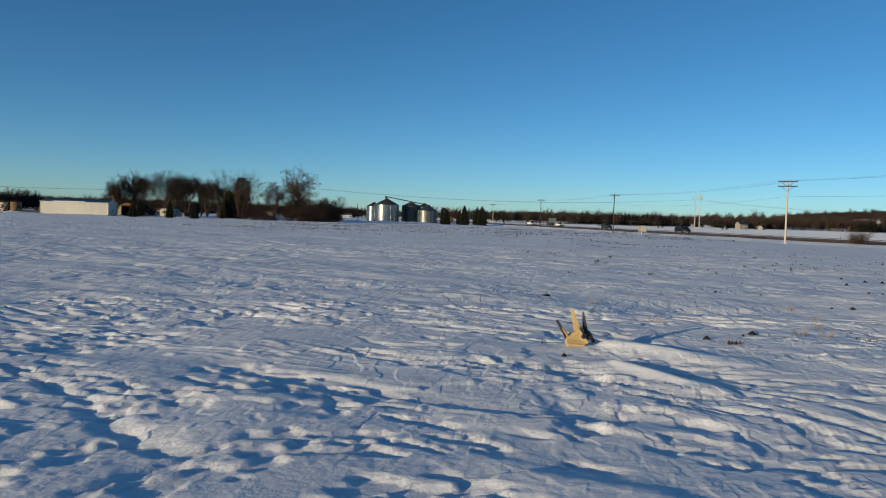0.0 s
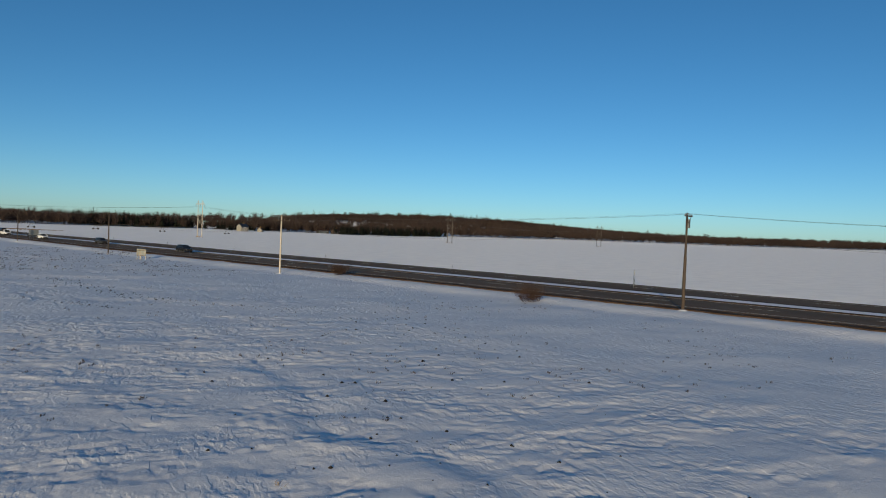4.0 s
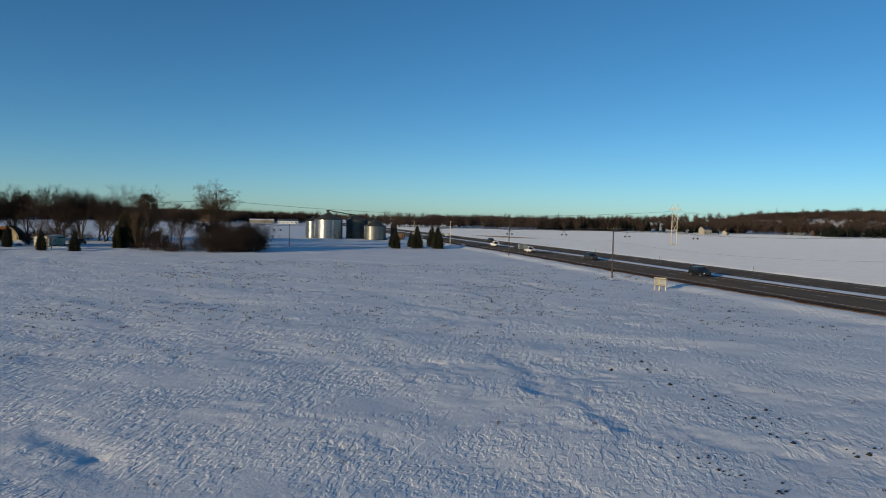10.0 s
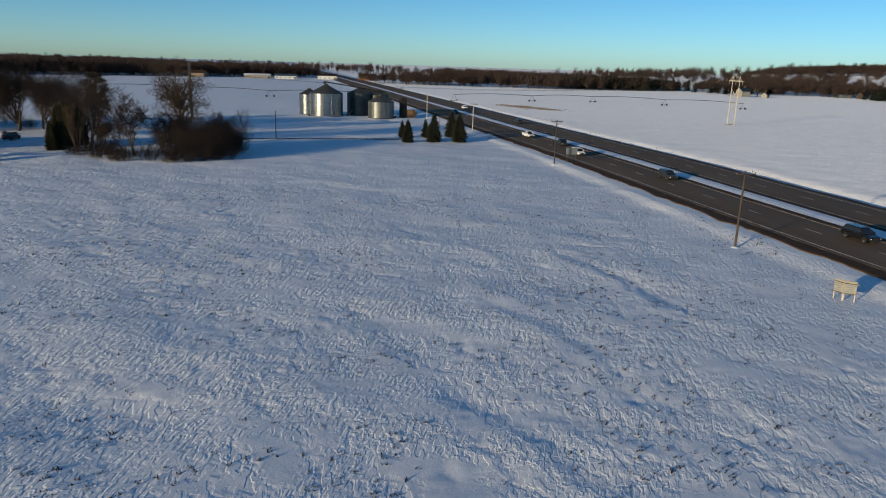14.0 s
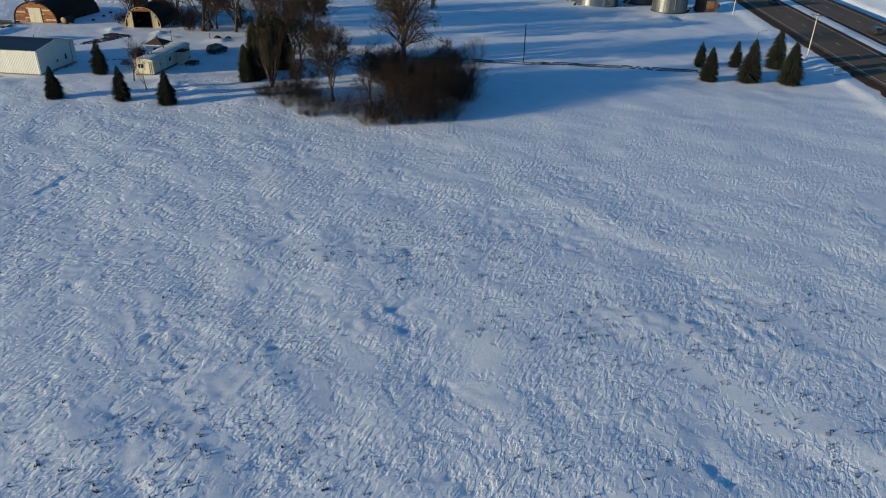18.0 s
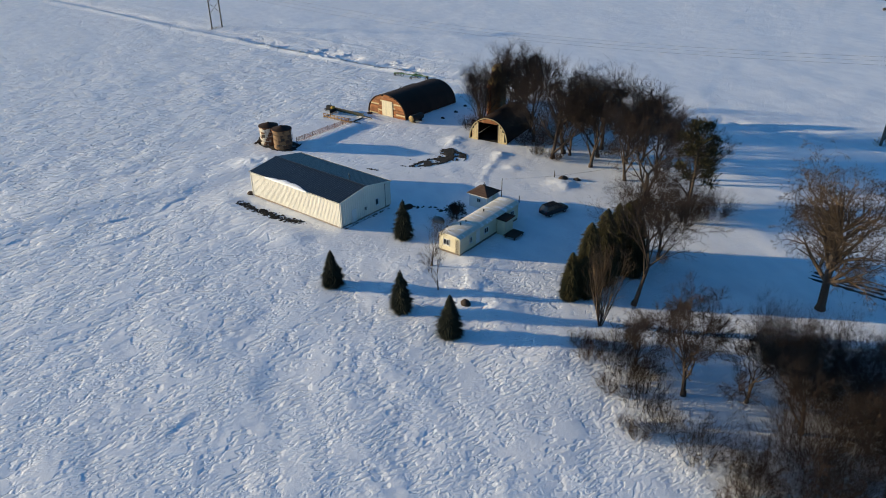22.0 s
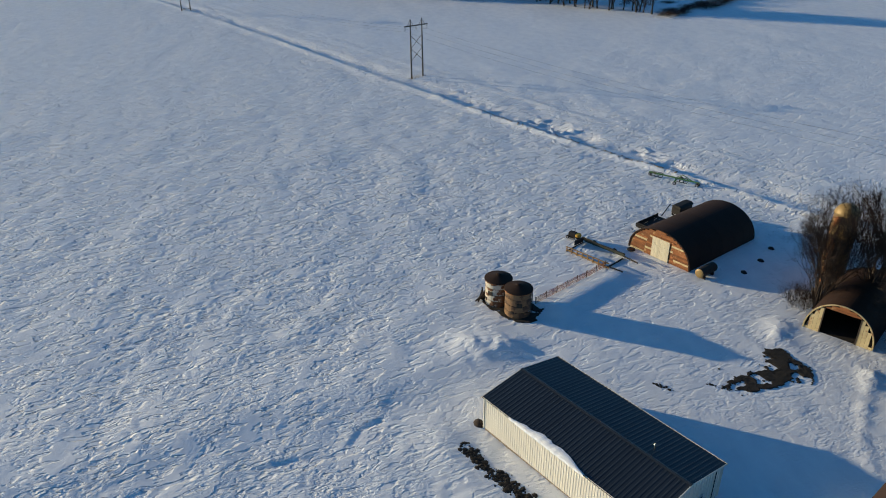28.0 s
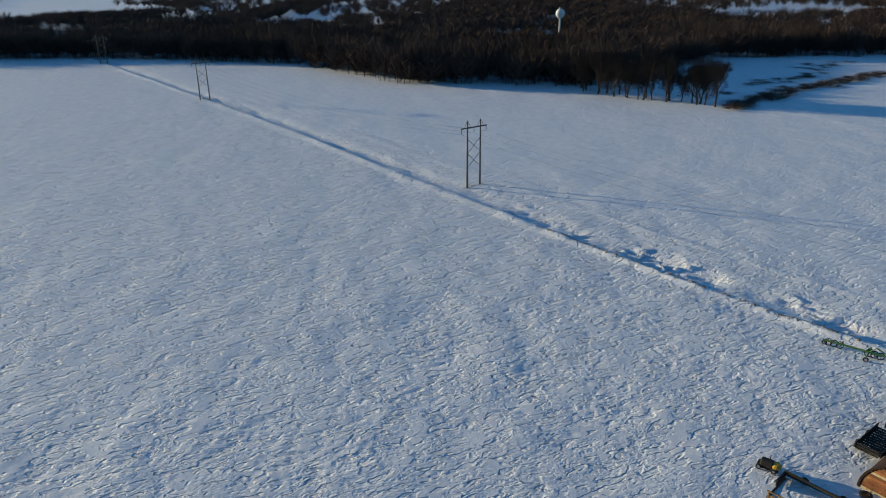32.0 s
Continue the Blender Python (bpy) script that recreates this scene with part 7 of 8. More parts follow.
def h_tower(x, y, h, rz, pale=False):
    s = thing("transmission_tower", x, y, gz(x, y), rz, "tall twin-pole transmission tower with cross bracing", "transmission tower", "transmission towers")
    tm = M["pole_pale" if pale else "lattice"]
    w = 2.1
    for side in (-1, 1):
        part("pole", Mesh().path([(side * w, 0, -0.8), (side * w, 0, h * 0.5), (side * w, 0, h)], [0.20, 0.17, 0.12] if pale else [0.26, 0.22, 0.16], 10), tm, s)
        part("peak", Mesh().path([(side * w - 1.0, 0, h - 1.6), (side * w, 0, h + 0.2), (side * w + 1.0, 0, h - 1.6)], [0.06, 0.06, 0.06], 6), tm, s)
    part("crossarm", Mesh().box((0, 0, h - 1.7), (8.4, 0.22, 0.32), 0.03), tm, s)
    for k, (a, b) in enumerate(((0.30, 0.52), (0.52, 0.74))):
        for side in (-1, 1):
            part("brace", Mesh().cyl((side * w, 0.05 * side, h * a), (-side * w, 0.05 * side, h * b), 0.08, n=6), tm, s)
    for xx in (-4.0, 0, 4.0):
        part("insulator", Mesh().lathe([(0.05, 0), (0.14, -0.15), (0.06, -0.3), (0.14, -0.45), (0.06, -0.6), (0.14, -0.8), (0.05, -1.2)], 8, (xx, 0, h - 1.85)), M["insulator"], s)
    foot = Mesh()
    for k in range(90):
        a, q = rnd(0, 6.28), 3.2 * math.sqrt(random.random())
        foot.cyl((q * math.cos(a), 0.5 * q * math.sin(a), -0.1), (q * math.cos(a) + rnd(-0.2, 0.2), 0.5 * q * math.sin(a) + rnd(-0.2, 0.2), rnd(0.2, 0.55)), 0.035, 0.01, 3, False)
    tagged(part("dead_grass", foot, M["stubble"], s, "dead grass at the foot"), kind="stuff")
    m = pose(x, y, gz(x, y), 0, 0, rz)
    return [m @ Vector((xx, 0, h - 3.1)) for xx in (-4.0, 0, 4.0)]


TOWERS = [(-800, 198, 17, False), (-620, 229, 17, False), (-439.5, 257.5, 17, False), (-265, 291.2, 16.8, False), (-64, 328.5, 18.5, False), (137, 353.0, 18.6, True), (322, 371, 18.6, False), (520, 392, 18.6, False)]
ends = [h_tower(x, y, h, 99 - 180 if k < 0 else 100, p) for k, (x, y, h, p) in enumerate(TOWERS)]
tw = thing("transmission_wires", 0, 0, 0, 0, "long thin conductors sagging between the towers", "wires")
for a, b in zip(ends, ends[1:]):
    for p, q in zip(a, b):
        part("wire", Mesh().path(sag_wire(p, q, 4.0, 20), [0.018] * 21, 4), M["wire"], tw)


def plain_pole(name, x, y, h, r, material, label, arm=False, cat="pole", group=""):
    s = thing(name, x, y, gz(x, y), 30, label, cat, group)
    part("pole", Mesh().path([(0, 0, -0.4), (0, 0, h)], [r, r * 0.7], 8).cyl((0, 0, h - 0.01), (0, 0, h), r * 0.7, n=8), M[material], s)
    if arm:
        part("arm", Mesh().path([(0, 0, h - 0.4), (0.9, 0, h - 0.1), (1.5, 0, h - 0.1)], [0.04, 0.04, 0.03], 6), M["steel_dull"], s)
        part("lamp_head", Mesh().box((1.7, 0, h - 0.12), (0.55, 0.22, 0.14), 0.04), M["steel_dull"], s)
    return s


plain_pole("field_pole", -27.7, 272.4, 7.2, 0.13, "pole", "single dark pole beside the snowy farm track")
plain_pole("lamp_post", 17.4, 297.6, 4.7, 0.08, "steel_dull", "slim roadside lamp post near the spruces", True, "lamp")
plain_pole("yard_pole", -80.8, 271.3, 6.6, 0.12, "pole", "leaning dark pole among the yard trees")
plain_pole("yard_pole", -94.6, 253.6, 4.4, 0.08, "pole", "dark service pole beside the small hut")
plain_pole("yard_post", -93.1, 256.1, 1.2, 0.09, "dark_wood", "short dark post standing in the snow")
plain_pole("yard_post", -96.0, 268.4, 1.2, 0.09, "dark_wood", "short dark post standing in the snow")
sv = thing("service_wires", 0, 0, 0, 0, "thin service wire to the mobile home", "wires")
part("wire", Mesh().path(sag_wire((-80.8, 271.3, 6.4), (-94.6, 253.6, 4.3), 0.6), [0.014] * 15, 4), M["wire"], sv)


# ---- vehicles ----
def loft(sections):
    """A closed hull through rings of points."""
    m = Mesh()
    n = len(sections[0])
    vs = [p for s in sections for p in s]
    fs = [(j * n + k, j * n + (k + 1) % n, (j + 1) * n + (k + 1) % n, (j + 1) * n + k) for j in range(len(sections) - 1) for k in range(n)]
    fs += [tuple(range(n - 1, -1, -1)), tuple(range((len(sections) - 1) * n, len(sections) * n))]
    return m.add(vs, fs)


def vehicle(x, y, z, rz, kind, paint, label, group=""):
    """Local x runs forward."""
    s = thing("pickup" if kind == "pickup" else "car", x, y, z, rz, label, "car", group)
    L, W, H = (5.6, 1.95, 1.85) if kind == "pickup" else (4.75, 1.86, 1.70)
    hood = 1.02

    def ring(px, lo, hi, w):
        c = 0.10
        return [(px, -w, lo + c), (px, -w + c, lo), (px, w - c, lo), (px, w, lo + c), (px, w, hi - 0.16), (px, w - 0.13, hi), (px, -w + 0.13, hi), (px, -w, hi - 0.16)]

    w = W / 2
    belt = hood + 0.06
    part("body", loft([ring(-L / 2, 0.5, belt - 0.12, w - 0.12), ring(-L / 2 + 0.12, 0.36, belt, w - 0.02), ring(-L * 0.2, 0.30, belt + 0.02, w), ring(L * 0.15, 0.30, belt, w), ring(L * 0.30, 0.32, hood - 0.02, w - 0.02), ring(L / 2 - 0.15, 0.36, hood - 0.16, w - 0.06), ring(L / 2, 0.48, hood - 0.30, w - 0.2)]), M[paint], s)
    if kind == "pickup":
        c0, c1, r0, r1 = -0.35, 1.55, 0.0, 0.95
        part("bed", Mesh().box((-1.75, 0, belt - 0.02), (1.9, W - 0.4, 0.06)), M["machine"], s, "dark open load bed")
        for sy in (-1, 1):
            part("bed_rail", Mesh().box((-1.75, sy * (w - 0.06), belt + 0.05), (2.0, 0.1, 0.14), 0.02), M[paint], s)
    else:
        c0, c1, r0, r1 = -L / 2 + 0.12, L * 0.27, -L / 2 + 0.5, L * 0.08
    gl = Mesh()
    lo, hi, wl_, wh = belt - 0.02, H - 0.10, w - 0.10, w - 0.26
    vs = [(c0, -wl_, lo), (c1, -wl_, lo), (c1, wl_, lo), (c0, wl_, lo), (r0, -wh, hi), (r1, -wh, hi), (r1, wh, hi), (r0, wh, hi)]
    gl.add(vs, [(0, 1, 5, 4), (1, 2, 6, 5), (2, 3, 7, 6), (3, 0, 4, 7), (4, 5, 6, 7)])
    part("windows", gl, M["glass"], s, "dark glazed cabin")
    part("roof", Mesh().box(((r0 + r1) / 2, 0, H - 0.06), (r1 - r0 + 0.12, 2 * wh + 0.06, 0.12), 0.05), M[paint], s)
    for sy in (-1, 1):
        for a, b in (((c0, sy * wl_, lo), (r0, sy * wh, hi)), ((c1, sy * wl_, lo), (r1, sy * wh, hi)), (((c0 + c1) / 2 - 0.1, sy * wl_, lo), ((r0 + r1) / 2 - 0.1, sy * wh, hi))):
            part("pillar", Mesh().cyl(a, b, 0.055, n=6), M[paint], s)
        part("mirror", Mesh().box((c1 - 0.35, sy * (w + 0.10), belt + 0.10), (0.14, 0.2, 0.15), 0.04), M[paint], s)
        for px in (-L * 0.31, L * 0.31):
            wheel(s, px, sy * (w - 0.10), 0.36, 0.24)
        part("headlight", Mesh().box((L / 2 - 0.10, sy * (w - 0.36), hood - 0.34), (0.18, 0.34, 0.16), 0.04), M["lamp"], s, "clear headlight")
        part("tail_light", Mesh().box((-L / 2 + 0.06, sy * (w - 0.24), belt - 0.22), (0.12, 0.2, 0.28), 0.03), M["lamp_red"], s, "red tail light")
    part("bumper", Mesh().box((L / 2 - 0.02, 0, 0.50), (0.16, W - 0.35, 0.2), 0.05), M["machine"], s)
    part("bumper", Mesh().box((-L / 2 + 0.02, 0, 0.50), (0.16, W - 0.35, 0.2), 0.05), M["machine"], s)
    part("grille", Mesh().box((L / 2 + 0.0, 0, 0.68), (0.06, 0.9, 0.16), 0.02), M["machine"], s)
    return s


vehicle(-87.0, 257.2, gz(-87, 257.2), 84, "suv", "car_black", "black sport utility car parked in the snowy yard")


def on_road(off, y, kind, paint, label, away=True):
    slope = math.degrees(math.atan(float(road_x(y + 4) - road_x(y - 4)) / 8))
    vehicle(float(road_x(y)) + off, y, ROAD_Z + 0.06, (90 - slope) + (0 if away else 180), kind, paint, label, "cars on the road")


on_road(8.6, 163.5, "suv", "car_black", "black sport utility car on the near carriageway", False)
on_road(8.4, 210.0, "suv", "car_grey", "dark grey car on the near carriageway", False)
on_road(4.6, 243.5, "suv", "car_white", "white car on the near carriageway", False)
on_road(8.6, 263.5, "pickup", "car_grey", "dark grey pickup on the near carriageway", False)
on_road(7.0, 283.0, "pickup", "car_white", "white pickup on the near carriageway", False)
on_road(20.0, 330.0, "suv", "car_grey", "dark grey car on the far carriageway")
on_road(8.0, 372.0, "suv", "car_grey", "dark grey car waiting near the bins", False)
on_road(20.5, 405.0, "suv", "car_white", "white car on the far carriageway")


# ---- signs ----
sg = thing("field_signboard", 43.9, 142.3, gz(43.9, 142.3), -62, "weathered double-sided wooden advertising board in snow", "sign")
for k, (xx, yy, rz, w) in enumerate(((-0.46, -0.12, -6, 0.95), (0.46, 0.12, 32, 1.0))):
    b = part("board", Mesh().box((0, 0, 1.35), (w, 0.06, 1.25), 0.01), M["board"], sg, at=pose(xx, yy, 0, 0, 0, rz))
    for zz in (0.76, 1.74):
        part("frame_rail", Mesh().box((0, -0.045, zz), (w, 0.03, 0.07)), M["dark_wood"], b)
    for j in range(4):
        part("faded_line", Mesh().box((-0.08 * (j % 2), -0.037, 1.58 - 0.2 * j), (w * (0.8 - 0.15 * (j % 3)), 0.01, 0.09)), M["ink"], b)
    for q in (-0.45, 0.45):
        part("post", Mesh().box((q * w, 0.08, 0.65), (0.10, 0.10, 2.1), 0.01), M["pole_pale"], b)
part("brace", Mesh().cyl((-1.0, 0.1, 1.7), (1.0, 0.55, 1.7), 0.04, n=6), M["pole_pale"], sg)
hs = thing("highway_sign", 41.6, 233.0, gz(41.6, 233), 8, "large roadside sign seen from its grey metal back", "sign")
part("panel", Mesh().box((0, 0, 2.35), (2.6, 0.05, 1.5), 0.01), M["sign_back"], hs)
for xx in (-1.0, 0, 1.0):
    part("post", Mesh().box((xx, 0.07, 1.5), (0.10, 0.09, 3.2)), M["steel_dull"], hs)
for zz in (1.85, 2.8):
    part("rail", Mesh().box((0, 0.05, zz), (2.6, 0.05, 0.09)), M["steel_dull"], hs)
for x, y, h in ((88.5, 60.6, 2.9), (105.3, 62.7, 2.8)):
    s = thing("marker_post", x, y, gz(x, y), 20, "slim roadside post with a white marker plate", "marker", "roadside markers")
    part("post", Mesh().box((0, 0, h / 2), (0.07, 0.07, h)), M["steel_dull"], s)
    part("plate", Mesh().box((0, -0.06, h - 0.4), (0.55, 0.03, 0.75), 0.02), M["reflect"], s)
for k in range(7):
    y = 66 + 38 * k
    x = float(road_x(y)) + 30.2
    s = thing("delineator", x, y, gz(x, y), 0, "thin roadside delineator post", "marker", "delineators")
    part("post", Mesh().box((0, 0, 0.65), (0.06, 0.03, 1.3)), M["steel_dull"], s)
    part("reflector", Mesh().box((0, -0.02, 1.2), (0.08, 0.02, 0.12)), M["reflect"], s)
cb = thing("junction_cabinet", 30.6, 281.5, gz(30.6, 281.5), 20, "small white roadside utility cabinet", "cabinet")
part("body", Mesh().box((0, 0, 0.5), (1.1, 0.5, 1.0), 0.03), M["reflect"], cb)
part("door", Mesh().box((0, -0.26, 0.5), (0.9, 0.03, 0.85), 0.01), M["white"], cb)
part("plinth", Mesh().box((0, 0, 0.02), (1.2, 0.6, 0.1), 0.01), M["plank"], cb)

# ---- farm track with wheel ruts ----
def wheel_rut(line, wide, seed):
    """A bare strip worn through the snow, ragged along both edges and broken here and there."""
    p = np.array(line, float)
    cum = np.r_[0, np.cumsum(np.hypot(*np.diff(p, axis=0).T))]
    t = np.arange(0, cum[-1], 0.2)
    x, y = np.interp(t, cum, p[:, 0]), np.interp(t, cum, p[:, 1])
    y = y + 0.3 * (fbm(t / 4, t * 0 + seed, seed, 2) - 0.5)
    lo = wide * (1.3 * fbm(t / 0.8, t * 0, seed + 1, 3) - 0.12)
    hi = wide * (1.3 * fbm(t / 0.8, t * 0, seed + 2, 3) - 0.12)
    rows = [(y - lo, -0.03), (y - 0.7 * lo, 0.05), (y + 0.7 * hi, 0.05), (y + hi, -0.03)]
    n = len(t)
    m = Mesh()
    m.v = [(float(a), float(b), float(c)) for q, up in rows for a, b, c in zip(x, q, land(x, y) + up)]
    open_ = fbm(t / 1.6, t * 0 + 3, seed + 3, 2) > 0.22
    m.f = [(r * n + k, r * n + k + 1, (r + 1) * n + k + 1, (r + 1) * n + k) for r in range(3) for k in range(n - 1) if open_[k]]
    return solid("wheel_rut", m, M["soil"], "dark wheel rut worn through the snow of the farm track", "track", kind="stuff")


for k, (off, wide) in enumerate(((-1.0, 0.55), (-0.1, 0.36), (0.9, 0.6))):
    wheel_rut([(-52, 266.4 + off), (-42.5, 268.2 + off), (-28, 270.6 + off), (-14, 274.0 + off), (5.5, 276.3 + off)], wide, 50 + 7 * k)

# ---- a model jet, nose down in the drift ----
JX, JY = 3.02, 12.75
jt = thing("model_jet", JX, JY, gz(JX, JY) + 0.02, 0, "crashed tan foam model jet standing in wind-packed snow", "model aircraft")


def slab(pts, t, name, material, label=""):
    """A flat panel from four or five points, with thickness."""
    p = [Vector(q) for q in pts]
    nrm = (p[1] - p[0]).cross(p[2] - p[0]).normalized() * t / 2
    n = len(p)
    part(name, Mesh().add([q + nrm for q in p] + [q - nrm for q in p], [tuple(range(n)), tuple(range(2 * n - 1, n - 1, -1))] + [(k, n + k, n + (k + 1) % n, (k + 1) % n) for k in range(n)]), M[material], jt, label)


def blade(name, base, tip, wide0, wide1, y, t, material, label="", lean=0.0):
    """A tapered upright panel between two points of the jet's plane, leaning in depth."""
    (bx, bz), (tx, tz) = base, tip
    k = math.hypot(tx - bx, tz - bz)
    nx_, nz_ = -(tz - bz) / k, (tx - bx) / k
    slab([(bx - nx_ * wide0 / 2, y, bz - nz_ * wide0 / 2), (bx + nx_ * wide0 / 2, y + 0.03, bz + nz_ * wide0 / 2), (tx + nx_ * wide1 / 2, y + lean + 0.02, tz + nz_ * wide1 / 2), (tx - nx_ * wide1 / 2, y + lean, tz - nz_ * wide1 / 2)], t, name, material, label)


part("fuselage", loft([[(-0.24 + x0 * k + dx, 0.02 + y0 * k, z + x0 * 0.35) for x0, y0 in ((-0.17, -0.12), (0.13, -0.14), (0.17, 0.0), (0.13, 0.14), (-0.17, 0.12), (-0.20, 0.0))] for k, z, dx in ((0.85, -0.12, 0.06), (1.0, 0.06, 0.02), (0.95, 0.17, 0.0), (0.55, 0.26, 0.03))]), M["foam"], jt, "tan tapered fuselage")
part("nozzle", Mesh().cyl((-0.14, -0.10, 0.15), (-0.11, -0.18, 0.17), 0.06, 0.05, 12), M["foam_dark"], jt, "dark exhaust nozzle")
part("nozzle", Mesh().cyl((-0.02, -0.06, 0.13), (0.02, -0.14, 0.13), 0.05, 0.045, 12), M["foam_dark"], jt, "dark exhaust nozzle")
blade("tail_fin", (-0.19, 0.20), (-0.31, 0.64), 0.13, 0.05, 0.02, 0.028, "foam", "tall upright tan tail fin", 0.05)
blade("tail_fin", (-0.07, 0.02), (-0.31, 0.38), 0.11, 0.06, -0.17, 0.026, "foam", "tan fin leaning across the fuselage")
blade("wing", (-0.02, 0.12), (-0.075, 0.57), 0.12, 0.02, 0.10, 0.022, "foam_dark", "dark pointed wing standing upright", 0.06)
blade("wing", (-0.36, 0.04), (-0.60, 0.42), 0.07, 0.03, -0.03, 0.03, "foam_dark", "raised dark wing seen along its edge", -0.02)
blade("wing_edge", (-0.33, 0.05), (-0.50, 0.30), 0.025, 0.015, -0.07, 0.025, "foam", "tan edge strip")
blade("stabiliser", (0.0, 0.20), (0.13, 0.02), 0.09, 0.05, 0.06, 0.02, "foam_dark", "dark low stabiliser")
blade("stabiliser", (-0.42, 0.06), (-0.10, 0.02), 0.05, 0.04, -0.16, 0.05, "foam", "tan low stabiliser in the snow")


# ---- stubble and grass poking through the crust ----
def tufts(name, spots, material, label, seed, h=(0.05, 0.16), blades=5, r=0.06, thick=0.006):
    rr = np.random.RandomState(seed)
    m = Mesh()
    at = np.array(spots, float)
    for (x, y), z in zip(at.tolist(), land(at[:, 0], at[:, 1]).tolist()):
        for _ in range(blades):
            a, b = rr.rand() * 6.28, rr.rand() * 6.28
            L = h[0] + (h[1] - h[0]) * rr.rand()
            lean = 0.3 + 0.9 * rr.rand()
            p = Vector((x + r * rr.normal(), y + r * rr.normal(), z - 0.03))
            t = p + Vector((math.cos(a) * lean, math.sin(a) * lean, 1)).normalized() * L
            w = Vector((math.cos(b), math.sin(b), 0)) * thick
            u = Vector((-w.y, w.x, 0))
            m.add([p - w, p + w * 0.5 + u, p + w * 0.5 - u, t], [(0, 1, 3), (1, 2, 3), (2, 0, 3)])
    return solid(name, m, material, label, "stubble", kind="stuff")


rs = np.random.RandomState(5)


def patchy(x0, x1, y0, y1, n, seed, keep=0.55):
    q = np.c_[rs.uniform(x0, x1, n), rs.uniform(y0, y1, n)]
    d = fbm(q[:, 0] / 9, q[:, 1] / 5, seed, 3)
    return q[d > keep]


tufts("dry_grass", [(8.6, 14.6), (8.2, 14.9), (9.4, 14.4), (9.3, 16.2), (6.1, 13.6), (5.6, 16.8), (4.9, 20.1), (9.9, 17.4), (10.6, 19.8), (43.2, 141.6), (43.6, 141.1), (43.0, 142.0)], M["stubble"], "tan dry grass tufts poking through snow", 3, (0.10, 0.30), 16, 0.10, 0.009)
tufts("dark_stubble", np.concatenate([patchy(6, 60, 18, 70, 750, 11, 0.52), patchy(-10, 45, 45, 130, 420, 12, 0.56)]), M["dark_wood"], "dark broken stubble scattered across the field", 4, (0.08, 0.22), 5, 0.07, 0.03)
tufts("field_litter", np.concatenate([patchy(-60, 40, 90, 190, 1500, 13, 0.54), patchy(-40, 48, 100, 195, 3400, 14, 0.53)]), M["dark_wood"], "dark specks of crop litter on the snow", 6, (0.08, 0.24), 4, 0.13, 0.065)
debris_strip("field_clods", [(12, 14), (22, 30), (34, 40), (44, 62)], 12.0, 300, M["soil"], "dark frozen clods scattered on the snow", 61, (0.05, 0.2), 0.0, "clods", 0.5)
debris_strip("field_clods", [(3.6, 21.4), (4.3, 21.7)], 0.25, 9, M["soil"], "small heap of dark clods on the snow", 62, (0.05, 0.14), 0.0, "clods", 0.6)
debris_strip("field_clods", [(5.9, 13.5), (6.2, 13.5)], 0.12, 8, M["dark_wood"], "dark root clump on the snow", 63, (0.04, 0.10), 0.02, "clods", 0.8)
debris_strip("field_clods", [(26.2, 43.6), (28.2, 45.4)], 0.5, 14, M["soil"], "row of dark clods on the snow", 64, (0.06, 0.16), 0.0, "clods", 0.5)
debris_strip("field_clods", [(19.6, 100), (20.6, 88), (21.7, 78), (23.1, 73), (24.5, 69)], 2.2, 170, M["soil"], "broken line of dark clods and litter across the snow", 68, (0.06, 0.24), 0.0, "clods", 0.5)
debris_strip("field_clods", [(15.9, 71.7), (16.6, 67.5), (19, 65)], 1.2, 40, M["soil"], "few dark clods on the wind-packed snow", 69, (0.06, 0.22), 0.0, "clods", 0.5)
debris_strip("crop_rows", [(-1.3, 90), (-0.4, 74.5), (1.7, 66)], 0.6, 70, M["stubble"], "second pale line of crop residue in the snow", 70, (0.04, 0.14), -0.02, "residue", 0.4)
debris_strip("crop_rows", [(10.5, 108), (7.5, 84), (4.0, 62)], 0.5, 160, M["stubble"], "pale line of crop residue across the field", 65, (0.04, 0.12), -0.02, "residue", 0.4)
debris_strip("dirt_bank", [(62, 455), (72, 438), (82, 420)], 9.0, 600, M["stubble"], "brown earth bank across the far field", 66, (0.3, 1.3), 0.0, "bank", 0.22)
debris_strip("ditch_grass", [(-232, 287.2), (-215, 289.6), (-197, 292.6), (-182, 295.4), (-168, 298.6)], 1.2, 420, M["stubble"], "dry grass and dirt showing along the field ditch", 67, (0.1, 0.4), 0.0, "grass", 0.4)


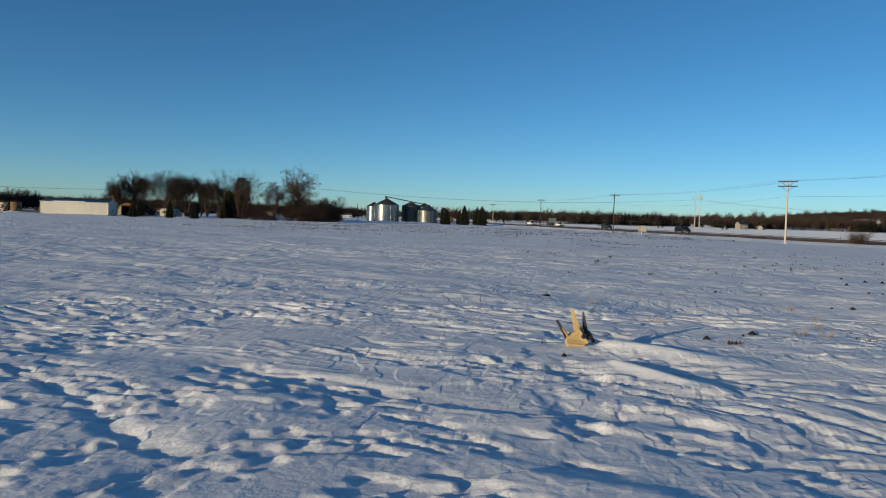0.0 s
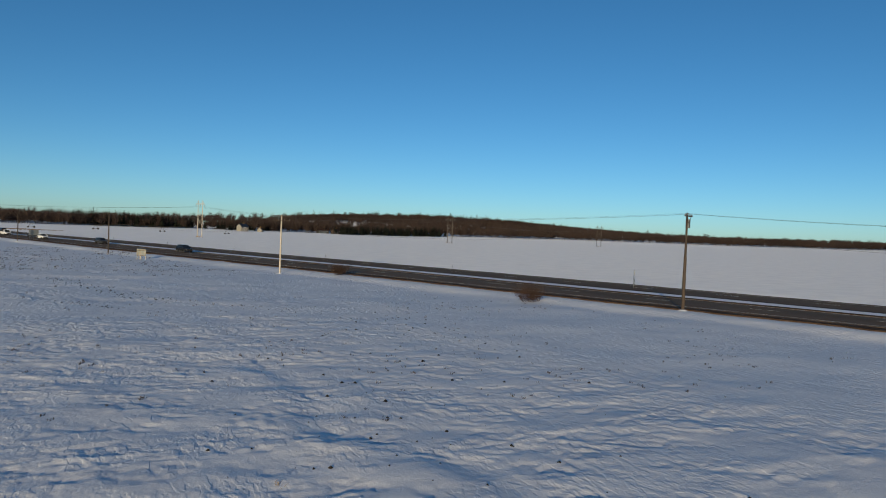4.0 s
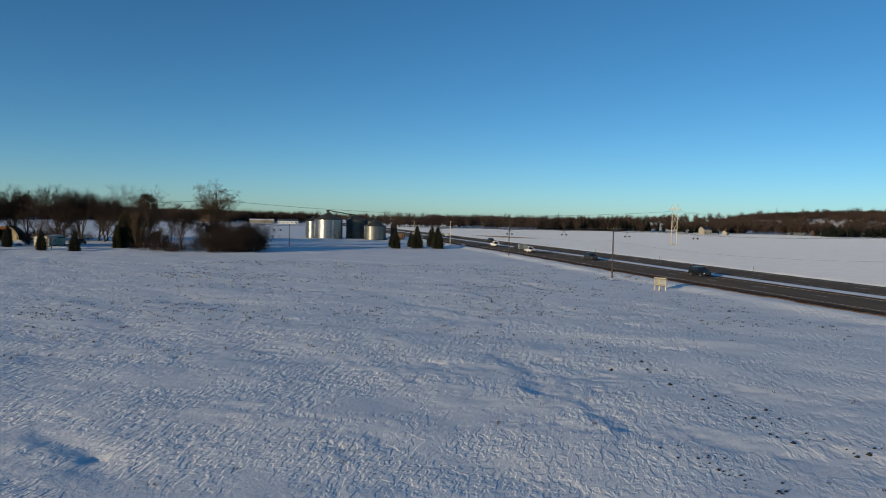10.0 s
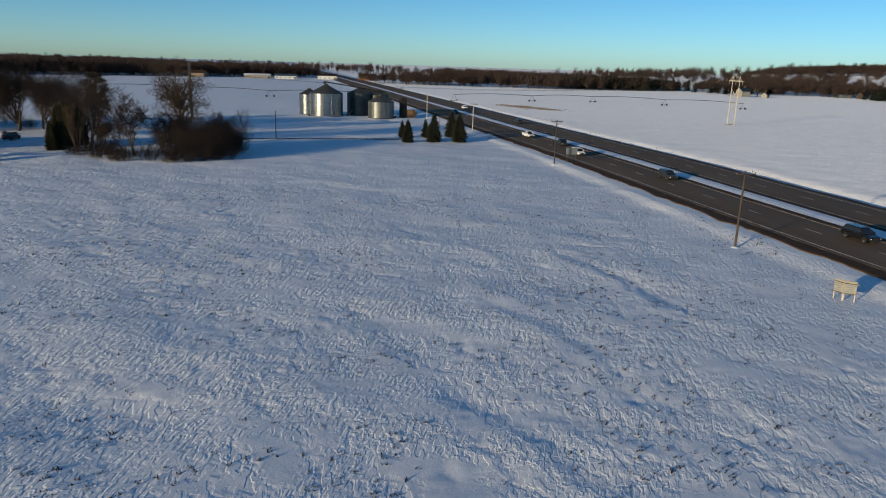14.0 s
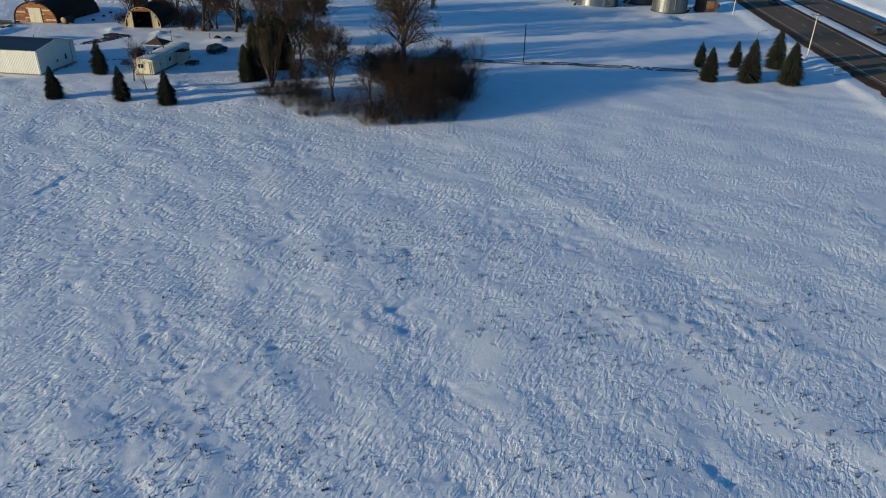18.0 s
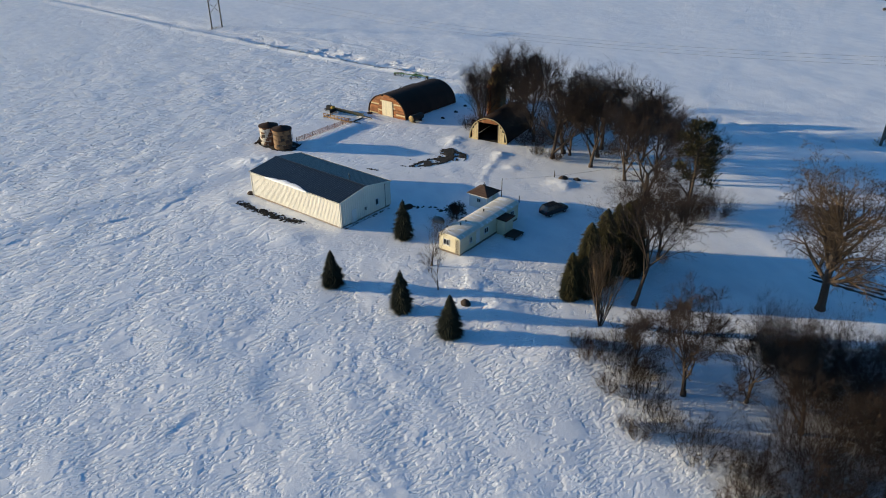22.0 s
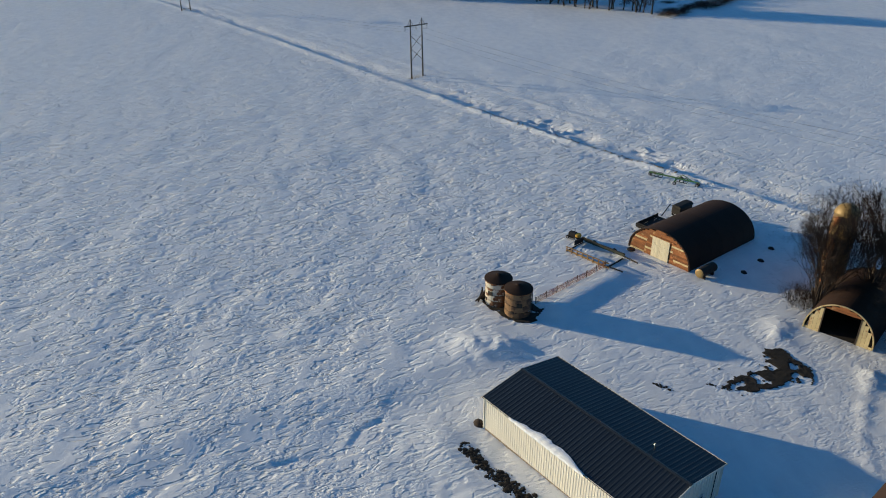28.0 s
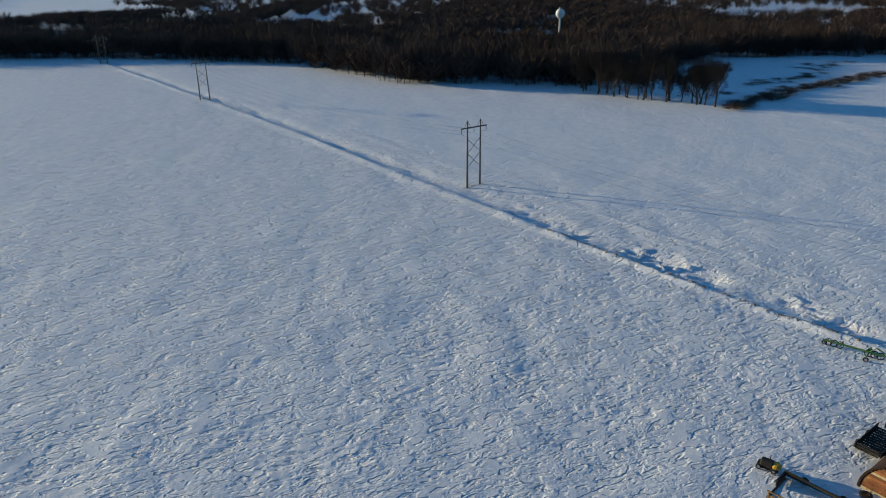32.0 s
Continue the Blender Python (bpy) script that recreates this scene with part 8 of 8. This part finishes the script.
# ---- far houses, pivot and tower ----
def house(x, y, rz, w, d, h, ridge, label, wall="white", roof="navy", wins=3):
    s = thing("house", x, y, gz(x, y), rz, label, "house", "distant houses")
    part("wall_body", Mesh().prism([(-w / 2, 0), (w / 2, 0), (w / 2, h), (-w / 2, h)], -d / 2, d / 2), M[wall], s)
    part("gable", Mesh().prism([(-d / 2, h), (d / 2, h), (0, ridge)], -w / 2, w / 2), M[wall], s, at=pose(0, 0, 0, 0, 0, 90))
    for sy in (-1, 1):
        part("roof", Mesh().sheet([(-w / 2 - 0.5, sy * (d / 2 + 0.5), h - 0.1), (w / 2 + 0.5, sy * (d / 2 + 0.5), h - 0.1), (w / 2 + 0.5, 0, ridge + 0.18), (-w / 2 - 0.5, 0, ridge + 0.18)], 0.15), M[roof], s)
    part("chimney", Mesh().box((w * 0.2, 0.3, ridge + 0.5), (0.8, 0.8, 1.8), 0.03), M["silo"], s)
    for k in range(wins):
        for zz in ((1.5, 4.2) if h > 4.5 else (1.5,)):
            window(s, wall_pose(-w / 2 + (k + 0.5) * w / wins, -d / 2 - 0.03, zz, 180), 1.1, 1.3)
    part("door", Mesh().box((w / 2 - 1.2, -d / 2 - 0.03, 1.05), (1.0, 0.08, 2.1), 0.01), M["dark_wood"], s)


house(300, 662, 18, 9, 7, 4.8, 7.4, "distant pale two-storey farmhouse beside bare trees", "house_pale")
house(316, 655, 40, 5, 4.5, 2.6, 4.2, "small pale shed beside the distant farmhouse", "house_pale", "tar", 1)
house(408, 690, -10, 12, 8, 3.4, 6.4, "distant grey house among dark trees", "steel_dull", "tar", 3)
house(420, 682, 30, 9, 6, 3.0, 5.6, "distant dark outbuilding in the snow", "dark_wood", "tar", 1)
house(-132, 842, 8, 26, 12, 3.8, 4.6, "long low white building at the far field edge", "house_pale", "snow_soft", 6)
house(-104, 846, 8, 22, 12, 3.4, 5.0, "low pale building at the far field edge", "white", "steel_dull", 5)
house(-190, 838, -12, 14, 9, 4.0, 6.4, "distant brown house at the woods' edge", "plank", "tar", 3)
house(-62, 862, 4, 20, 12, 4.0, 6.0, "distant pale store building near the road", "white", "tar", 4)
house(-20, 880, 0, 18, 12, 5.0, 7.0, "distant red-brown building near the road", "rust", "tar", 4)
house(205, 980, 12, 13, 9, 5.0, 8.6, "white house half hidden in the far woods", "white", "steel_dull", 3)
for k, (x, y) in enumerate(((-300, 900), (-520, 500), (-600, 420), (-660, 520), (-760, 380), (-480, 660), (-700, 640), (-560, 560))):
    house(x, y, 40 * k, 11, 8, 3.6, 6.4, "small house glimpsed among the dark woods", "white" if k % 2 else "steel_dull", "snow_soft", 2)

pv = thing("pivot_irrigator", 0, 0, 0, 0, "long centre-pivot irrigation boom standing across the far field", "irrigator")
stops = [(-160, 505), (-115.7, 494), (-61.6, 478), (-8, 482), (40, 490), (86.9, 498), (126.4, 508), (164.2, 490), (199.9, 466)]
for k, ((ax, ay), (bx_, by_)) in enumerate(zip(stops, stops[1:])):
    if k == 3:
        continue
    part("span", Mesh().path([Vector((ax, ay, 3.4)).lerp(Vector((bx_, by_, 3.4)), t) + Vector((0, 0, 0.7 * math.sin(math.pi * t))) for t in np.linspace(0, 1, 9)], [0.16] * 9, 6), M["machine"], pv)
for ax, ay in stops:
    z = gz(ax, ay)
    part("wheel_tower", Mesh().path([(ax - 1.8, ay - 1.0, z + 0.5), (ax, ay, 3.4), (ax + 1.8, ay + 1.0, z + 0.5)], [0.07] * 3, 6).cyl((ax - 1.8, ay - 1.0, z + 0.55), (ax + 1.8, ay + 1.0, z + 0.55), 0.08, n=6).cyl((ax - 2.0, ay - 1.2, z + 0.55), (ax - 1.7, ay - 0.8, z + 0.55), 0.55, n=12).cyl((ax + 1.7, ay + 0.8, z + 0.55), (ax + 2.0, ay + 1.2, z + 0.55), 0.55, n=12), M["machine"], pv)

wt = thing("water_tower", -566, 545, gz(-560, 545), 0, "white ball-shaped water tower above dark woods", "water tower")
part("stem", Mesh().lathe([(1.6, -2), (0.75, 3), (0.65, 20), (1.3, 21.4)], 20), M["white"], wt, smooth=True)
part("tank", Mesh().lathe([(0.0, 19.4)] + [(3.5 * math.sin(a), 23.2 - 3.6 * math.cos(a)) for a in np.linspace(0.3, math.pi - 0.02, 14)], 24), M["white"], wt, smooth=True)
part("rail", Mesh().lathe([(1.0, 26.6), (1.0, 27.6)], 12), M["steel_dull"], wt)
